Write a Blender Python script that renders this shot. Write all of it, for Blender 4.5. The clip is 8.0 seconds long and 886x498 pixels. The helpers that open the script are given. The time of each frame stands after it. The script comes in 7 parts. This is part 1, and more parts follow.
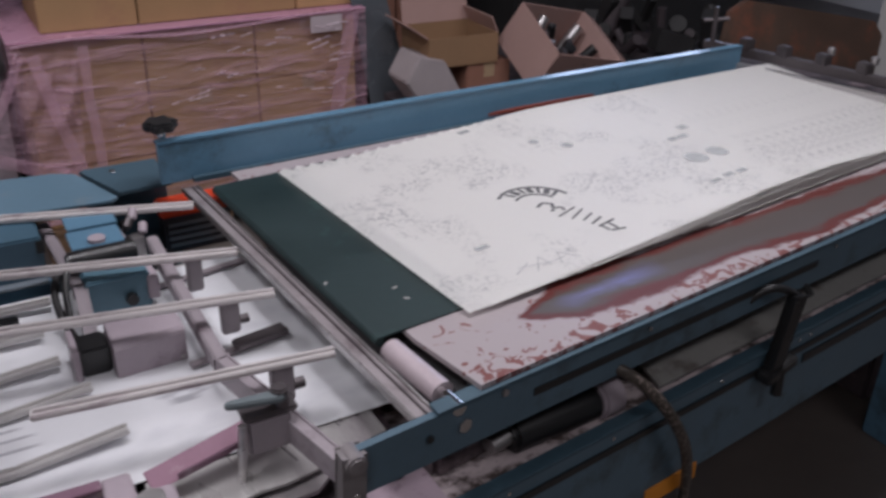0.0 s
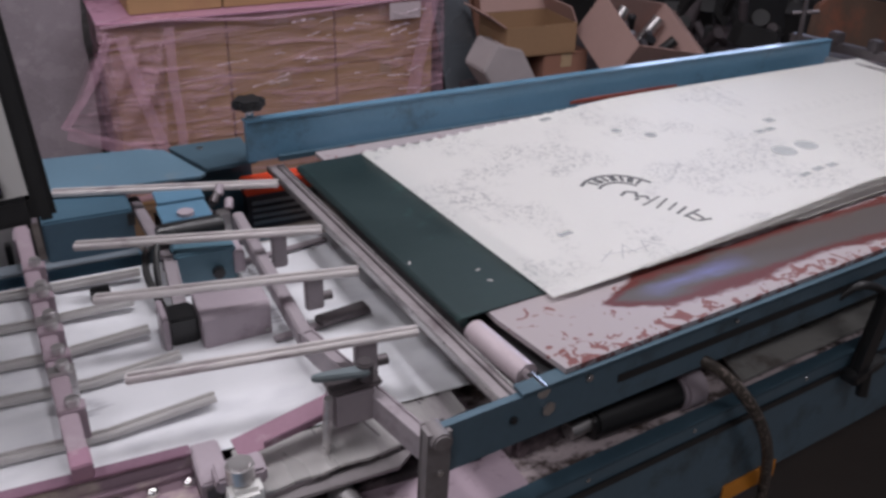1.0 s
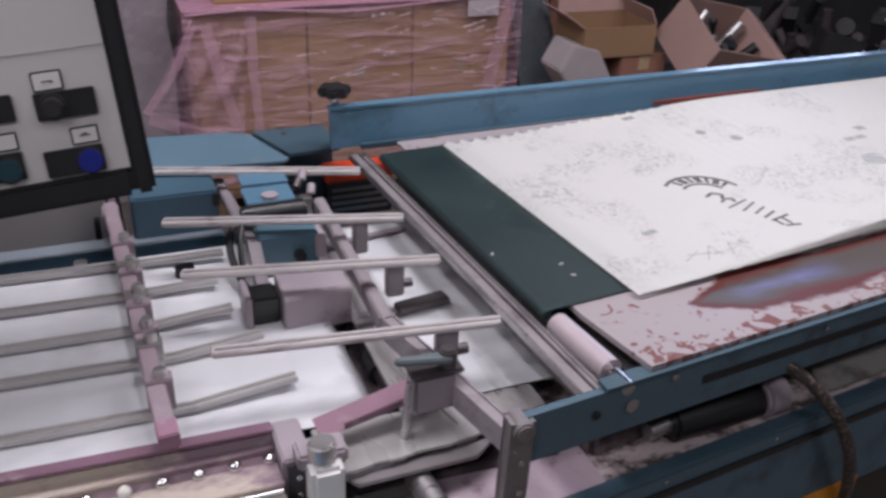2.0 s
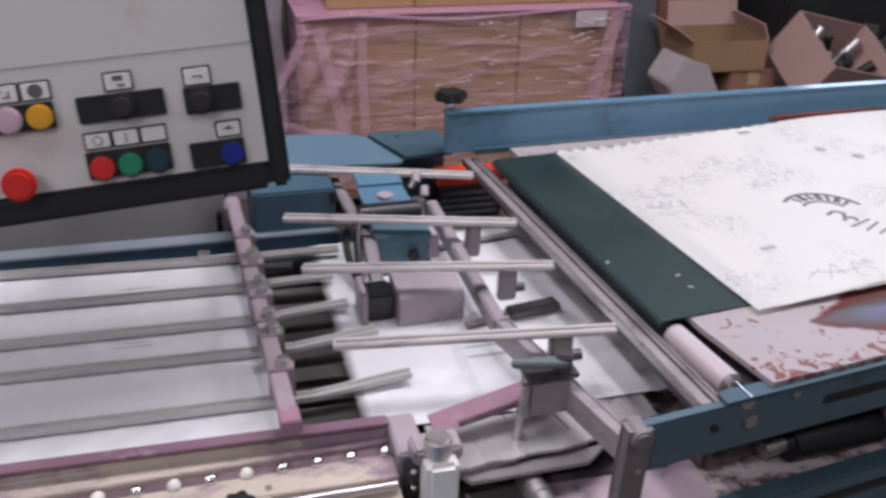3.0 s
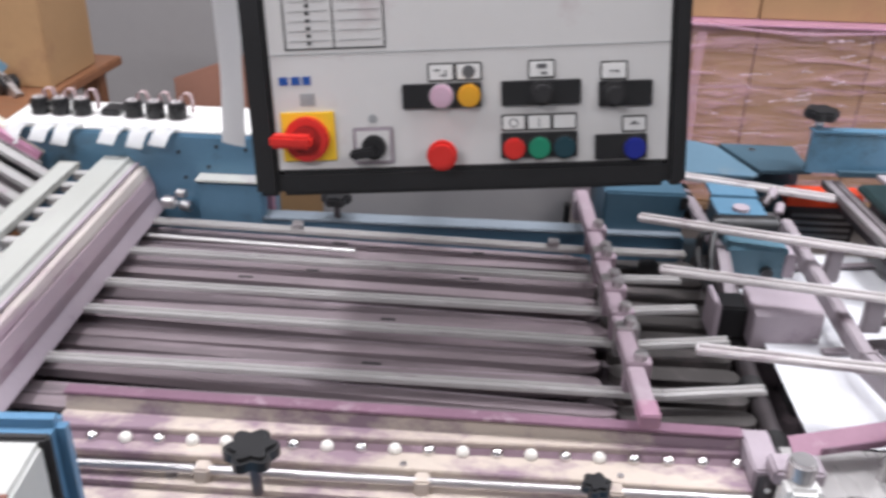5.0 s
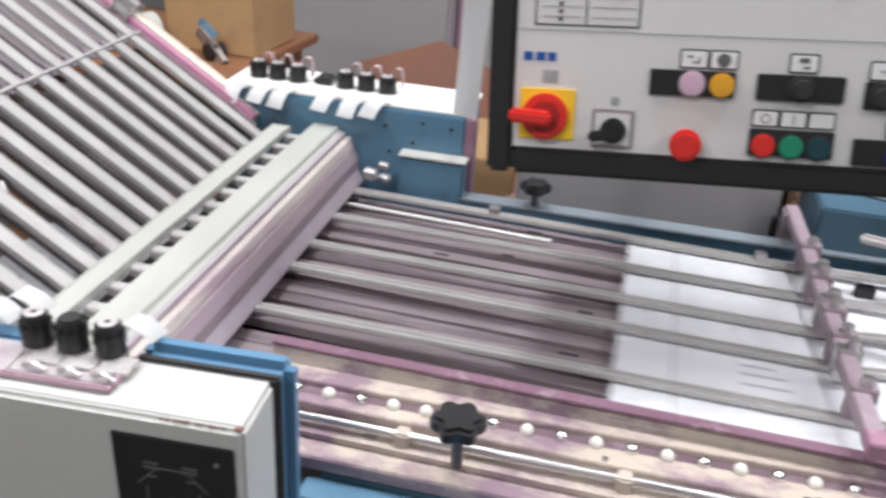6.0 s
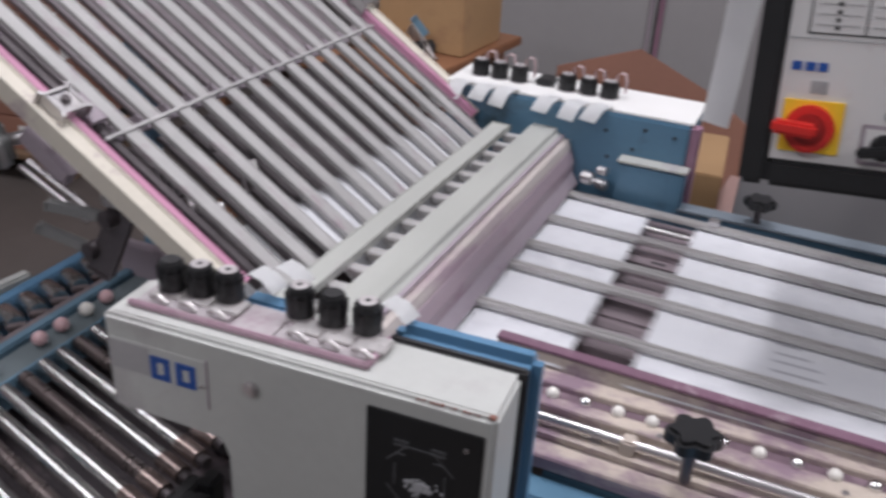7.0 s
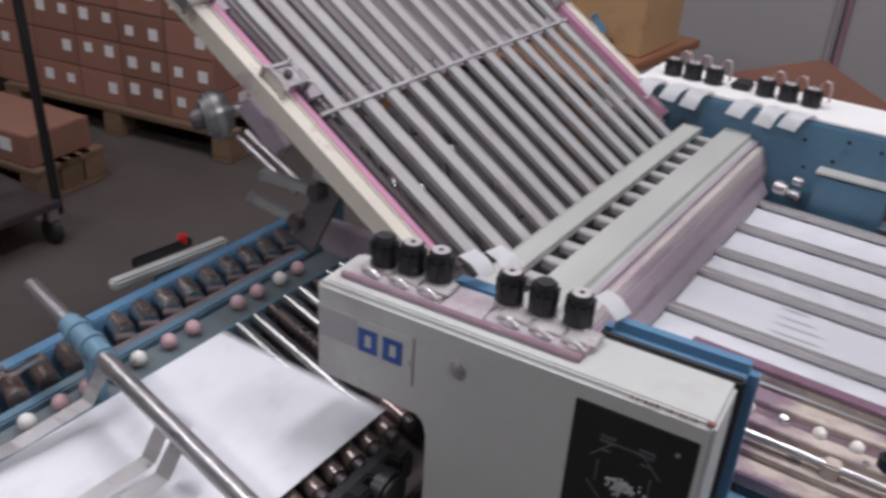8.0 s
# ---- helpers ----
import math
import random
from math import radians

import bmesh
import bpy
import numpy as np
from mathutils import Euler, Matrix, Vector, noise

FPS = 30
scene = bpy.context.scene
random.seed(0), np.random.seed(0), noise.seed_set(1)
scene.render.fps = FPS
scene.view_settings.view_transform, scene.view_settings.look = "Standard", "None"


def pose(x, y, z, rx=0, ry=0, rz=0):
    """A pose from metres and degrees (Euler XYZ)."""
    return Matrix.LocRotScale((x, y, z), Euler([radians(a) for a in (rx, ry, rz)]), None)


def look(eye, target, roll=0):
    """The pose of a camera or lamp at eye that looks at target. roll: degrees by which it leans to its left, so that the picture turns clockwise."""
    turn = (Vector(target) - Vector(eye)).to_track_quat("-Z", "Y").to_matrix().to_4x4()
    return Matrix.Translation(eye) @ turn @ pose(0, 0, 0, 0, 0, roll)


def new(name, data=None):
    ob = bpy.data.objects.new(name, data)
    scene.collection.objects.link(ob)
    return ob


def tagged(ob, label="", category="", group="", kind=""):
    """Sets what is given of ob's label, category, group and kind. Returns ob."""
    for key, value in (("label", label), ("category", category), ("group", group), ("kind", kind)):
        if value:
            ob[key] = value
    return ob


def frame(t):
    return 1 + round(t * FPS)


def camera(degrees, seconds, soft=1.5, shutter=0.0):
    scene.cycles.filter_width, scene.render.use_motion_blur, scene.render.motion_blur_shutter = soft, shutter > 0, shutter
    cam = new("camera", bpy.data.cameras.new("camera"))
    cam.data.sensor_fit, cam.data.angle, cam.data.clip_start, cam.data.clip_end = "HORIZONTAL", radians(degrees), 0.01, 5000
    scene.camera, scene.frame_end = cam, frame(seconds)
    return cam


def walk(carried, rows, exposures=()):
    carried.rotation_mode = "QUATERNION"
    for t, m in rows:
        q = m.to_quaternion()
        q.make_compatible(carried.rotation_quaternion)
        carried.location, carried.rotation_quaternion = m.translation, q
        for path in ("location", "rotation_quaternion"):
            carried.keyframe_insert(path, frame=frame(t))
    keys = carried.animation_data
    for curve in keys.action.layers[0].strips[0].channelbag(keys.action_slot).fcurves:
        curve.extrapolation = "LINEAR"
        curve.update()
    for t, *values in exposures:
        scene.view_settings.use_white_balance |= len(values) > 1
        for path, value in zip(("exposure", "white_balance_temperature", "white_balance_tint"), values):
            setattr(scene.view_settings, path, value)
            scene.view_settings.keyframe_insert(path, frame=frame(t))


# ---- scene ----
cam = camera(52.0, 8.0, soft=3.0, shutter=0.5)
PATH = [
    (0, (0.129, 0.404, 1.638), (1.02, 1.943, 0.722), 1.2),
    (0.5, (0.11, 0.411, 1.629), (0.93, 1.977, 0.693), 1.0),
    (1, (0.09, 0.414, 1.622), (0.86, 2.008, 0.69), 1.2),
    (2.5, (0.021, 0.43, 1.597), (0.602, 2.104, 0.67), 2.0),
    (3, (-0.01, 0.425, 1.597), (0.476, 2.135, 0.682), 1.8),
    (3.5, (-0.049, 0.425, 1.59), (0.327, 2.166, 0.681), 2.1),
    (4, (-0.098, 0.427, 1.584), (0.152, 2.189, 0.673), 2.5),
    (4.5, (-0.144, 0.429, 1.58), (-0.045, 2.207, 0.67), 2.5),
    (4.7, (-0.157, 0.416, 1.596), (-0.132, 2.193, 0.68), 1.8),
    (5.8, (-0.273, 0.401, 1.559), (-0.576, 2.148, 0.633), 3.5),
    (6, (-0.302, 0.397, 1.545), (-0.665, 2.136, 0.626), 3.7),
    (6.5, (-0.351, 0.377, 1.539), (-0.871, 2.074, 0.618), 3.2),
    (7, (-0.414, 0.355, 1.53), (-1.093, 1.992, 0.604), 3.5),
    (7.5, (-0.464, 0.336, 1.517), (-1.285, 1.903, 0.587), 3.3),
    (8, (-0.504, 0.307, 1.511), (-1.426, 1.809, 0.566), 4.0),
]
EXPOSURE = [(0, -1.48, 6100, 18), (0.5, -1.42, 6100, 18), (1.2, -1.30, 6100, 18), (2.5, -1.08, 6100, 20), (3.5, -0.80, 6050, 18), (4.5, -0.40, 6000, 16), (6.0, -0.26, 6100, 11), (6.5, -0.26, 6100, 12), (7.0, -0.95, 6000, 16), (7.5, -1.0, 6000, 16), (8.0, -1.07, 6000, 17)]
walk(cam, [(t, look(eye, target, roll)) for t, eye, target, roll in PATH], EXPOSURE)

# ---- light: unseen fluorescent fittings under the hall's ceiling, some added as fill ----
world = bpy.data.worlds.new("hall_air")
world.use_nodes = True
world.node_tree.nodes["Background"].inputs[0].default_value = (0.75, 0.8, 0.9, 1)
world.node_tree.nodes["Background"].inputs[1].default_value = 0.2
scene.world = world


def ceiling_lamp(x, y, sx, sy, watts, z=3.72):
    data = bpy.data.lights.new("unseen_fluorescent_light", "AREA")
    data.shape, data.size, data.size_y, data.energy = "RECTANGLE", sx, sy, watts
    data.color = (1.0, 0.97, 0.93)
    ob = new("unseen_fluorescent_light", data)
    ob.matrix_world = pose(x, y, z)
    return ob


# x = -4.2 is added for roller highlights, x = 1.9 to fill the feeder's front
for lx, ly, watts in ((-4.2, 1.3, 38), (-2.7, 1.0, 60), (-1.9, -1.2, 98), (1.9, -0.9, 55), (-0.6, 3.1, 8), (-2.9, 3.4, 14), (2.6, 3.3, 5)):
    ceiling_lamp(lx, ly, 1.8, 0.3, watts)
# two fittings across the machine, and an added lower one to brighten the feeder
ceiling_lamp(0.55, 1.95, 0.3, 1.0, 70)
ceiling_lamp(-0.95, 2.0, 0.3, 1.2, 82)
ceiling_lamp(1.75, 1.75, 2.2, 0.3, 60, 2.45)

# ---- materials ----
def mat(name, colour, rough=0.5, metal=0.0, vary=0.12, scale=9.0, bump=0.02, grime=None, grime_amount=0.0, grime_scale=3.0, stretch=(1, 1, 1), per_object=0.0, coat=0.0, edge=None):
    """A painted, metal or card surface: grain, blotches and wear at two scales."""
    m = bpy.data.materials.new(name)
    m.use_nodes = True
    nt = m.node_tree
    n, l = nt.nodes, nt.links
    b = n["Principled BSDF"]
    tc = n.new("ShaderNodeTexCoord")
    mp = n.new("ShaderNodeMapping")
    mp.inputs["Scale"].default_value = stretch
    l.new(tc.outputs["Object"], mp.inputs[0])
    big = n.new("ShaderNodeTexNoise")
    big.inputs["Scale"].default_value, big.inputs["Detail"].default_value = scale, 6
    fine = n.new("ShaderNodeTexNoise")
    fine.inputs["Scale"].default_value, fine.inputs["Detail"].default_value = scale * 14, 3
    l.new(mp.outputs[0], big.inputs[0]), l.new(mp.outputs[0], fine.inputs[0])
    mix = n.new("ShaderNodeMath")
    mix.operation = "MULTIPLY_ADD"
    mix.inputs[1].default_value = 0.35
    l.new(fine.outputs[0], mix.inputs[0]), l.new(big.outputs[0], mix.inputs[2])
    ramp = n.new("ShaderNodeMapRange")
    ramp.inputs[1].default_value, ramp.inputs[2].default_value = 0.35, 1.0
    ramp.inputs[3].default_value, ramp.inputs[4].default_value = 1 - vary, 1 + vary
    l.new(mix.outputs[0], ramp.inputs[0])
    shade = ramp.outputs[0]
    if per_object:
        info = n.new("ShaderNodeObjectInfo")
        rr = n.new("ShaderNodeMapRange")
        rr.inputs[3].default_value, rr.inputs[4].default_value = 1 - per_object, 1 + per_object
        l.new(info.outputs["Random"], rr.inputs[0])
        mu = n.new("ShaderNodeMath")
        mu.operation = "MULTIPLY"
        l.new(shade, mu.inputs[0]), l.new(rr.outputs[0], mu.inputs[1])
        shade = mu.outputs[0]
    col = n.new("ShaderNodeVectorMath")
    col.operation = "SCALE"
    col.inputs[0].default_value = colour
    l.new(shade, col.inputs["Scale"])
    out = col.outputs[0]
    if grime:
        g = n.new("ShaderNodeTexNoise")
        g.inputs["Scale"].default_value, g.inputs["Detail"].default_value, g.inputs["Roughness"].default_value = grime_scale, 8, 0.68
        l.new(mp.outputs[0], g.inputs[0])
        gr = n.new("ShaderNodeMapRange")
        gr.inputs[1].default_value, gr.inputs[2].default_value = 0.62 - 0.25 * grime_amount, 0.72 - 0.1 * grime_amount
        if edge:
            gr.inputs[1].default_value, gr.inputs[2].default_value = edge
        l.new(g.outputs[0], gr.inputs[0])
        mx = n.new("ShaderNodeMix")
        mx.data_type = "RGBA"
        l.new(gr.outputs[0], mx.inputs[0]), l.new(out, mx.inputs[6])
        mx.inputs[7].default_value = (*grime, 1)
        out = mx.outputs[2]
    l.new(out, b.inputs["Base Color"])
    rg = n.new("ShaderNodeMapRange")
    rg.inputs[1].default_value, rg.inputs[2].default_value = 0.3, 0.7
    rg.inputs[3].default_value, rg.inputs[4].default_value = max(rough - 0.08, 0.02), min(rough + 0.1, 1)
    l.new(big.outputs[0], rg.inputs[0])
    l.new(rg.outputs[0], b.inputs["Roughness"])
    b.inputs["Metallic"].default_value = metal
    b.inputs["Coat Weight"].default_value = coat
    if bump:
        bp = n.new("ShaderNodeBump")
        bp.inputs["Strength"].default_value, bp.inputs["Distance"].default_value = min(bump * 8, 0.6), 0.002
        l.new(mix.outputs[0], bp.inputs["Height"])
        l.new(bp.outputs[0], b.inputs["Normal"])
    return m


BLUE = mat("blue_machine_paint", (0.10, 0.205, 0.30), 0.36, 0, 0.14, 6, 0.015, (0.05, 0.08, 0.1), 0.25, 5)
BLUE_LIGHT = mat("bright_blue_paint", (0.10, 0.215, 0.345), 0.38, 0, 0.1, 6, 0.01, (0.1, 0.16, 0.22), 0.15, 7)
BLUE_DARK = mat("dark_blue_grey_paint", (0.045, 0.085, 0.115), 0.5, 0, 0.2, 6, 0.02)
TEAL = mat("teal_paint", (0.085, 0.165, 0.215), 0.45, 0, 0.15, 7, 0.015, (0.03, 0.05, 0.06), 0.3, 9)
GREY = mat("mauve_grey_paint", (0.36, 0.305, 0.34), 0.5, 0, 0.1, 8, 0.015, (0.2, 0.16, 0.18), 0.2, 6)
GREY_HOUSE = mat("light_grey_housing_paint", (0.48, 0.485, 0.462), 0.42, 0, 0.09, 5, 0.02, (0.36, 0.335, 0.335), 0.3, 3)
GREEN_GREY = mat("grey_green_enamel", (0.42, 0.425, 0.395), 0.4, 0, 0.07, 6, 0.01, (0.36, 0.33, 0.34), 0.2, 4, (3, 0.6, 3))
CREAM = mat("cream_paint", (0.62, 0.575, 0.49), 0.5, 0, 0.1, 7, 0.015, (0.3, 0.2, 0.26), 0.35, 9)
PURPLE = mat("worn_purple_strip", (0.20, 0.11, 0.155), 0.5, 0, 0.2, 9, 0.02, (0.42, 0.33, 0.36), 0.3, 12)
PINK = mat("faded_pink_paint", (0.30, 0.165, 0.225), 0.5, 0, 0.15, 9, 0.02, (0.45, 0.33, 0.36), 0.25, 14)
GUIDE = mat("stained_cream_guide", (0.50, 0.43, 0.37), 0.42, 0, 0.14, 9, 0.015, (0.25, 0.175, 0.215), 0.8, 8, (0.7, 1.2, 1.2), edge=(0.44, 0.57))
STEEL = mat("brushed_steel", (0.55, 0.53, 0.53), 0.33, 0.9, 0.12, 9, 0.01, (0.28, 0.25, 0.26), 0.2, 9, (1, 14, 14))
RAIL_STEEL = mat("satin_guide_steel", (0.56, 0.545, 0.535), 0.36, 0.4, 0.1, 10, 0.01, (0.40, 0.35, 0.37), 0.25, 16, (0.6, 4, 4))
CHROME = mat("chrome", (0.75, 0.74, 0.74), 0.12, 1.0, 0.05, 8, 0.0)
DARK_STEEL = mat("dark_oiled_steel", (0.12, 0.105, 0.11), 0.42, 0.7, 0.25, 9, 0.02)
BLACK = mat("black_plastic", (0.014, 0.014, 0.015), 0.34, 0, 0.2, 9, 0.01)
BLACK_SOFT = mat("black_rubber", (0.022, 0.021, 0.022), 0.65, 0, 0.25, 9, 0.03)
SOOT = mat("dark_oily_interior", (0.055, 0.043, 0.048), 0.7, 0, 0.35, 6, 0.03, (0.16, 0.12, 0.13), 0.3, 12)
BELT_GREEN = mat("dark_green_belt", (0.006, 0.019, 0.020), 0.58, 0, 0.25, 7, 0.02, (0.02, 0.06, 0.055), 0.2, 8)
BELT_GREY = mat("mauve_grey_belt", (0.215, 0.175, 0.188), 0.5, 0, 0.25, 7, 0.02, (0.34, 0.27, 0.295), 0.45, 7, (0.4, 4, 4), 0.35)
WHITE = mat("white_plastic", (0.78, 0.77, 0.75), 0.4, 0, 0.04, 8, 0.0)
PAPER_PLAIN = mat("white_paper", (0.80, 0.80, 0.80), 0.75, 0, 0.03, 6, 0.005)
RED = mat("red_plastic", (0.62, 0.025, 0.018), 0.35, 0, 0.08, 8, 0.0)
ORANGE_RED = mat("orange_red_plastic", (0.70, 0.065, 0.02), 0.4, 0, 0.1, 8, 0.0)
YELLOW = mat("yellow_plate", (0.85, 0.55, 0.02), 0.45, 0, 0.06, 8, 0.0)
AMBER = mat("amber_button", (0.72, 0.36, 0.02), 0.35, 0, 0.06, 8, 0.0)
PINK_BTN = mat("pale_pink_button", (0.62, 0.42, 0.52), 0.35, 0, 0.06, 8, 0.0)
GREEN_BTN = mat("green_button", (0.015, 0.22, 0.12), 0.35, 0, 0.06, 8, 0.0)
BLUE_BTN = mat("blue_button", (0.01, 0.02, 0.24), 0.35, 0, 0.06, 8, 0.0)
DARK_BTN = mat("dark_teal_button", (0.01, 0.045, 0.06), 0.35, 0, 0.06, 8, 0.0)
PRINT_BLUE = mat("blue_print", (0.012, 0.075, 0.33), 0.5, 0, 0.05, 8, 0.0)
PRINT_GREY = mat("grey_print", (0.11, 0.11, 0.115), 0.7, 0, 0.2, 30, 0.0)
PRINT_FAINT = mat("faint_grey_print", (0.33, 0.34, 0.345), 0.75, 0, 0.2, 40, 0.0)
PANEL_FACE = mat("white_panel_face", (0.66, 0.645, 0.63), 0.4, 0, 0.04, 4, 0.005, (0.55, 0.47, 0.47), 0.12, 5)
BALL_WHITE = mat("ivory_ball", (0.72, 0.69, 0.64), 0.3, 0, 0.05, 8, 0.0)
BALL_PINK = mat("pinkish_ball", (0.55, 0.36, 0.37), 0.35, 0, 0.15, 20, 0.0)
CARTON = mat("brown_cardboard", (0.40, 0.245, 0.12), 0.75, 0, 0.1, 4, 0.02, (0.33, 0.18, 0.1), 0.2, 3, (1, 1, 1), 0.12)
# the brown cardboard again, darkened in colour as if standing in shade
CARTON_SHADED = mat("shaded_brown_cardboard", (0.26, 0.155, 0.085), 0.78, 0, 0.12, 4, 0.02)
CARTON_RED = mat("reddish_cardboard", (0.27, 0.13, 0.09), 0.78, 0, 0.12, 4, 0.02, None, 0, 3, (1, 1, 1), 0.15)
CARTON_PINK = mat("pale_cardboard_flap", (0.38, 0.245, 0.22), 0.75, 0, 0.1, 5, 0.02)
WOOD = mat("table_wood", (0.24, 0.11, 0.055), 0.5, 0, 0.2, 4, 0.02, None, 0, 3, (1, 8, 8))
PALLET_WOOD = mat("pallet_wood", (0.17, 0.105, 0.062), 0.75, 0, 0.25, 5, 0.04, None, 0, 3, (1, 6, 6), 0.2)
FLOOR = mat("dark_concrete_floor", (0.085, 0.072, 0.066), 0.5, 0, 0.2, 1.2, 0.02, (0.13, 0.12, 0.11), 0.2, 2.2)
WALL = mat("grey_partition_paint", (0.34, 0.325, 0.325), 0.7, 0, 0.06, 1.5, 0.01)
WALL_PALE = mat("pale_wall_paint", (0.6, 0.59, 0.58), 0.75, 0, 0.06, 1.5, 0.01)
LABEL = mat("white_label", (0.72, 0.70, 0.68), 0.6, 0, 0.05, 9, 0.0)
HOSE = mat("braided_hose", (0.06, 0.05, 0.042), 0.35, 0.3, 0.4, 60, 0.04, (0.42, 0.34, 0.31), 0.35, 120, (1, 1, 1))
GLASSY = mat("dull_grey_sheet", (0.13, 0.145, 0.165), 0.25, 0.3, 0.1, 3, 0.0)
# machine blue with the shade on the feeder's near side put into its colour
RAIL_BLUE_SHADED = mat("shaded_blue_rail_paint", (0.075, 0.125, 0.165), 0.4, 0, 0.18, 6, 0.015, (0.04, 0.055, 0.065), 0.35, 6)
# darker copy of the blue: shade on the drive box front is in the colour
BLUE_SHADED = mat("shaded_blue_paint", (0.05, 0.105, 0.15), 0.42, 0, 0.15, 6, 0.015)
ROD_GREY = mat("scuffed_grey_rod", (0.62, 0.585, 0.58), 0.36, 0.2, 0.14, 10, 0.01, (0.30, 0.22, 0.26), 0.35, 14, (0.6, 4, 4))
BLUE_GLOSS = mat("glossy_blue_edge_paint", (0.10, 0.205, 0.30), 0.2, 0, 0.12, 6, 0.0)
BURNT_BOARD = mat("scorched_wooden_board", (0.075, 0.045, 0.032), 0.6, 0, 0.3, 7, 0.03, (0.17, 0.06, 0.035), 0.45, 5)
PRINT_PALE = mat("pale_grey_print", (0.58, 0.58, 0.585), 0.75, 0, 0.2, 40, 0.0)
PRINT_LIGHT = mat("light_grey_print", (0.40, 0.40, 0.43), 0.75, 0, 0.2, 40, 0.0)
END_METAL = mat("worn_end_metal", (0.22, 0.20, 0.205), 0.45, 0.4, 0.15, 9, 0.01, (0.16, 0.13, 0.14), 0.3, 14)
DUSTY_BLUE = mat("dusty_blue_paint", (0.10, 0.175, 0.235), 0.5, 0, 0.14, 6, 0.015, (0.17, 0.2, 0.22), 0.3, 4)
WHEEL_GREY = mat("dull_cast_grey", (0.24, 0.24, 0.235), 0.45, 0.4, 0.15, 12, 0.01)
INFEED_METAL = mat("bright_infeed_sheet_metal", (0.50, 0.485, 0.475), 0.32, 0.35, 0.1, 4, 0.01, (0.36, 0.33, 0.34), 0.4, 4, (3, 0.7, 1))
ROLLER_PALE = mat("pinkish_bare_roller", (0.52, 0.44, 0.47), 0.3, 0.3, 0.12, 12, 0.01)
LEVER = mat("grey_green_lever_paint", (0.12, 0.145, 0.155), 0.45, 0, 0.12, 9, 0.01)
SHEET_PRINTED = mat("faintly_printed_paper", (0.69, 0.695, 0.72), 0.6, 0, 0.05, 5, 0.004, (0.55, 0.555, 0.59), 0.45, 7)
TAPE = mat("parcel_tape", (0.42, 0.30, 0.19), 0.3, 0, 0.08, 5, 0.0)


def wrap_material():
    m = bpy.data.materials.new("stretch_film")
    m.use_nodes = True
    n, l = m.node_tree.nodes, m.node_tree.links
    b = n["Principled BSDF"]
    b.inputs["Base Color"].default_value = (0.70, 0.43, 0.54, 1)
    b.inputs["Roughness"].default_value = 0.14
    tc = n.new("ShaderNodeTexCoord")
    mp = n.new("ShaderNodeMapping")
    mp.inputs["Scale"].default_value = (1.3, 1.3, 9)
    l.new(tc.outputs["Object"], mp.inputs[0])
    no = n.new("ShaderNodeTexNoise")
    no.inputs["Scale"].default_value, no.inputs["Detail"].default_value, no.inputs["Distortion"].default_value = 2.6, 7, 1.4
    l.new(mp.outputs[0], no.inputs[0])
    bp = n.new("ShaderNodeBump")
    bp.inputs["Strength"].default_value, bp.inputs["Distance"].default_value = 1.0, 0.03
    l.new(no.outputs[0], bp.inputs["Height"])
    l.new(bp.outputs[0], b.inputs["Normal"])
    r = n.new("ShaderNodeMapRange")
    r.inputs[1].default_value, r.inputs[2].default_value, r.inputs[3].default_value, r.inputs[4].default_value = 0.42, 0.72, 0.14, 0.56
    l.new(no.outputs[0], r.inputs[0])
    l.new(r.outputs[0], b.inputs["Alpha"])
    return m


FILM = wrap_material()


def film_plain(name, alpha, colour=(0.70, 0.42, 0.54)):
    m = bpy.data.materials.new(name)
    m.use_nodes = True
    b = m.node_tree.nodes["Principled BSDF"]
    b.inputs["Base Color"].default_value = (*colour, 1)
    b.inputs["Roughness"].default_value = 0.2
    b.inputs["Alpha"].default_value = alpha
    return m


FILM_FOLD = film_plain("gathered_stretch_film", 0.36)
# whitish film whose colour stands for lamp glints on the wrap
FILM_GLINT = film_plain("pale_glint_film", 0.5, (0.84, 0.68, 0.77))


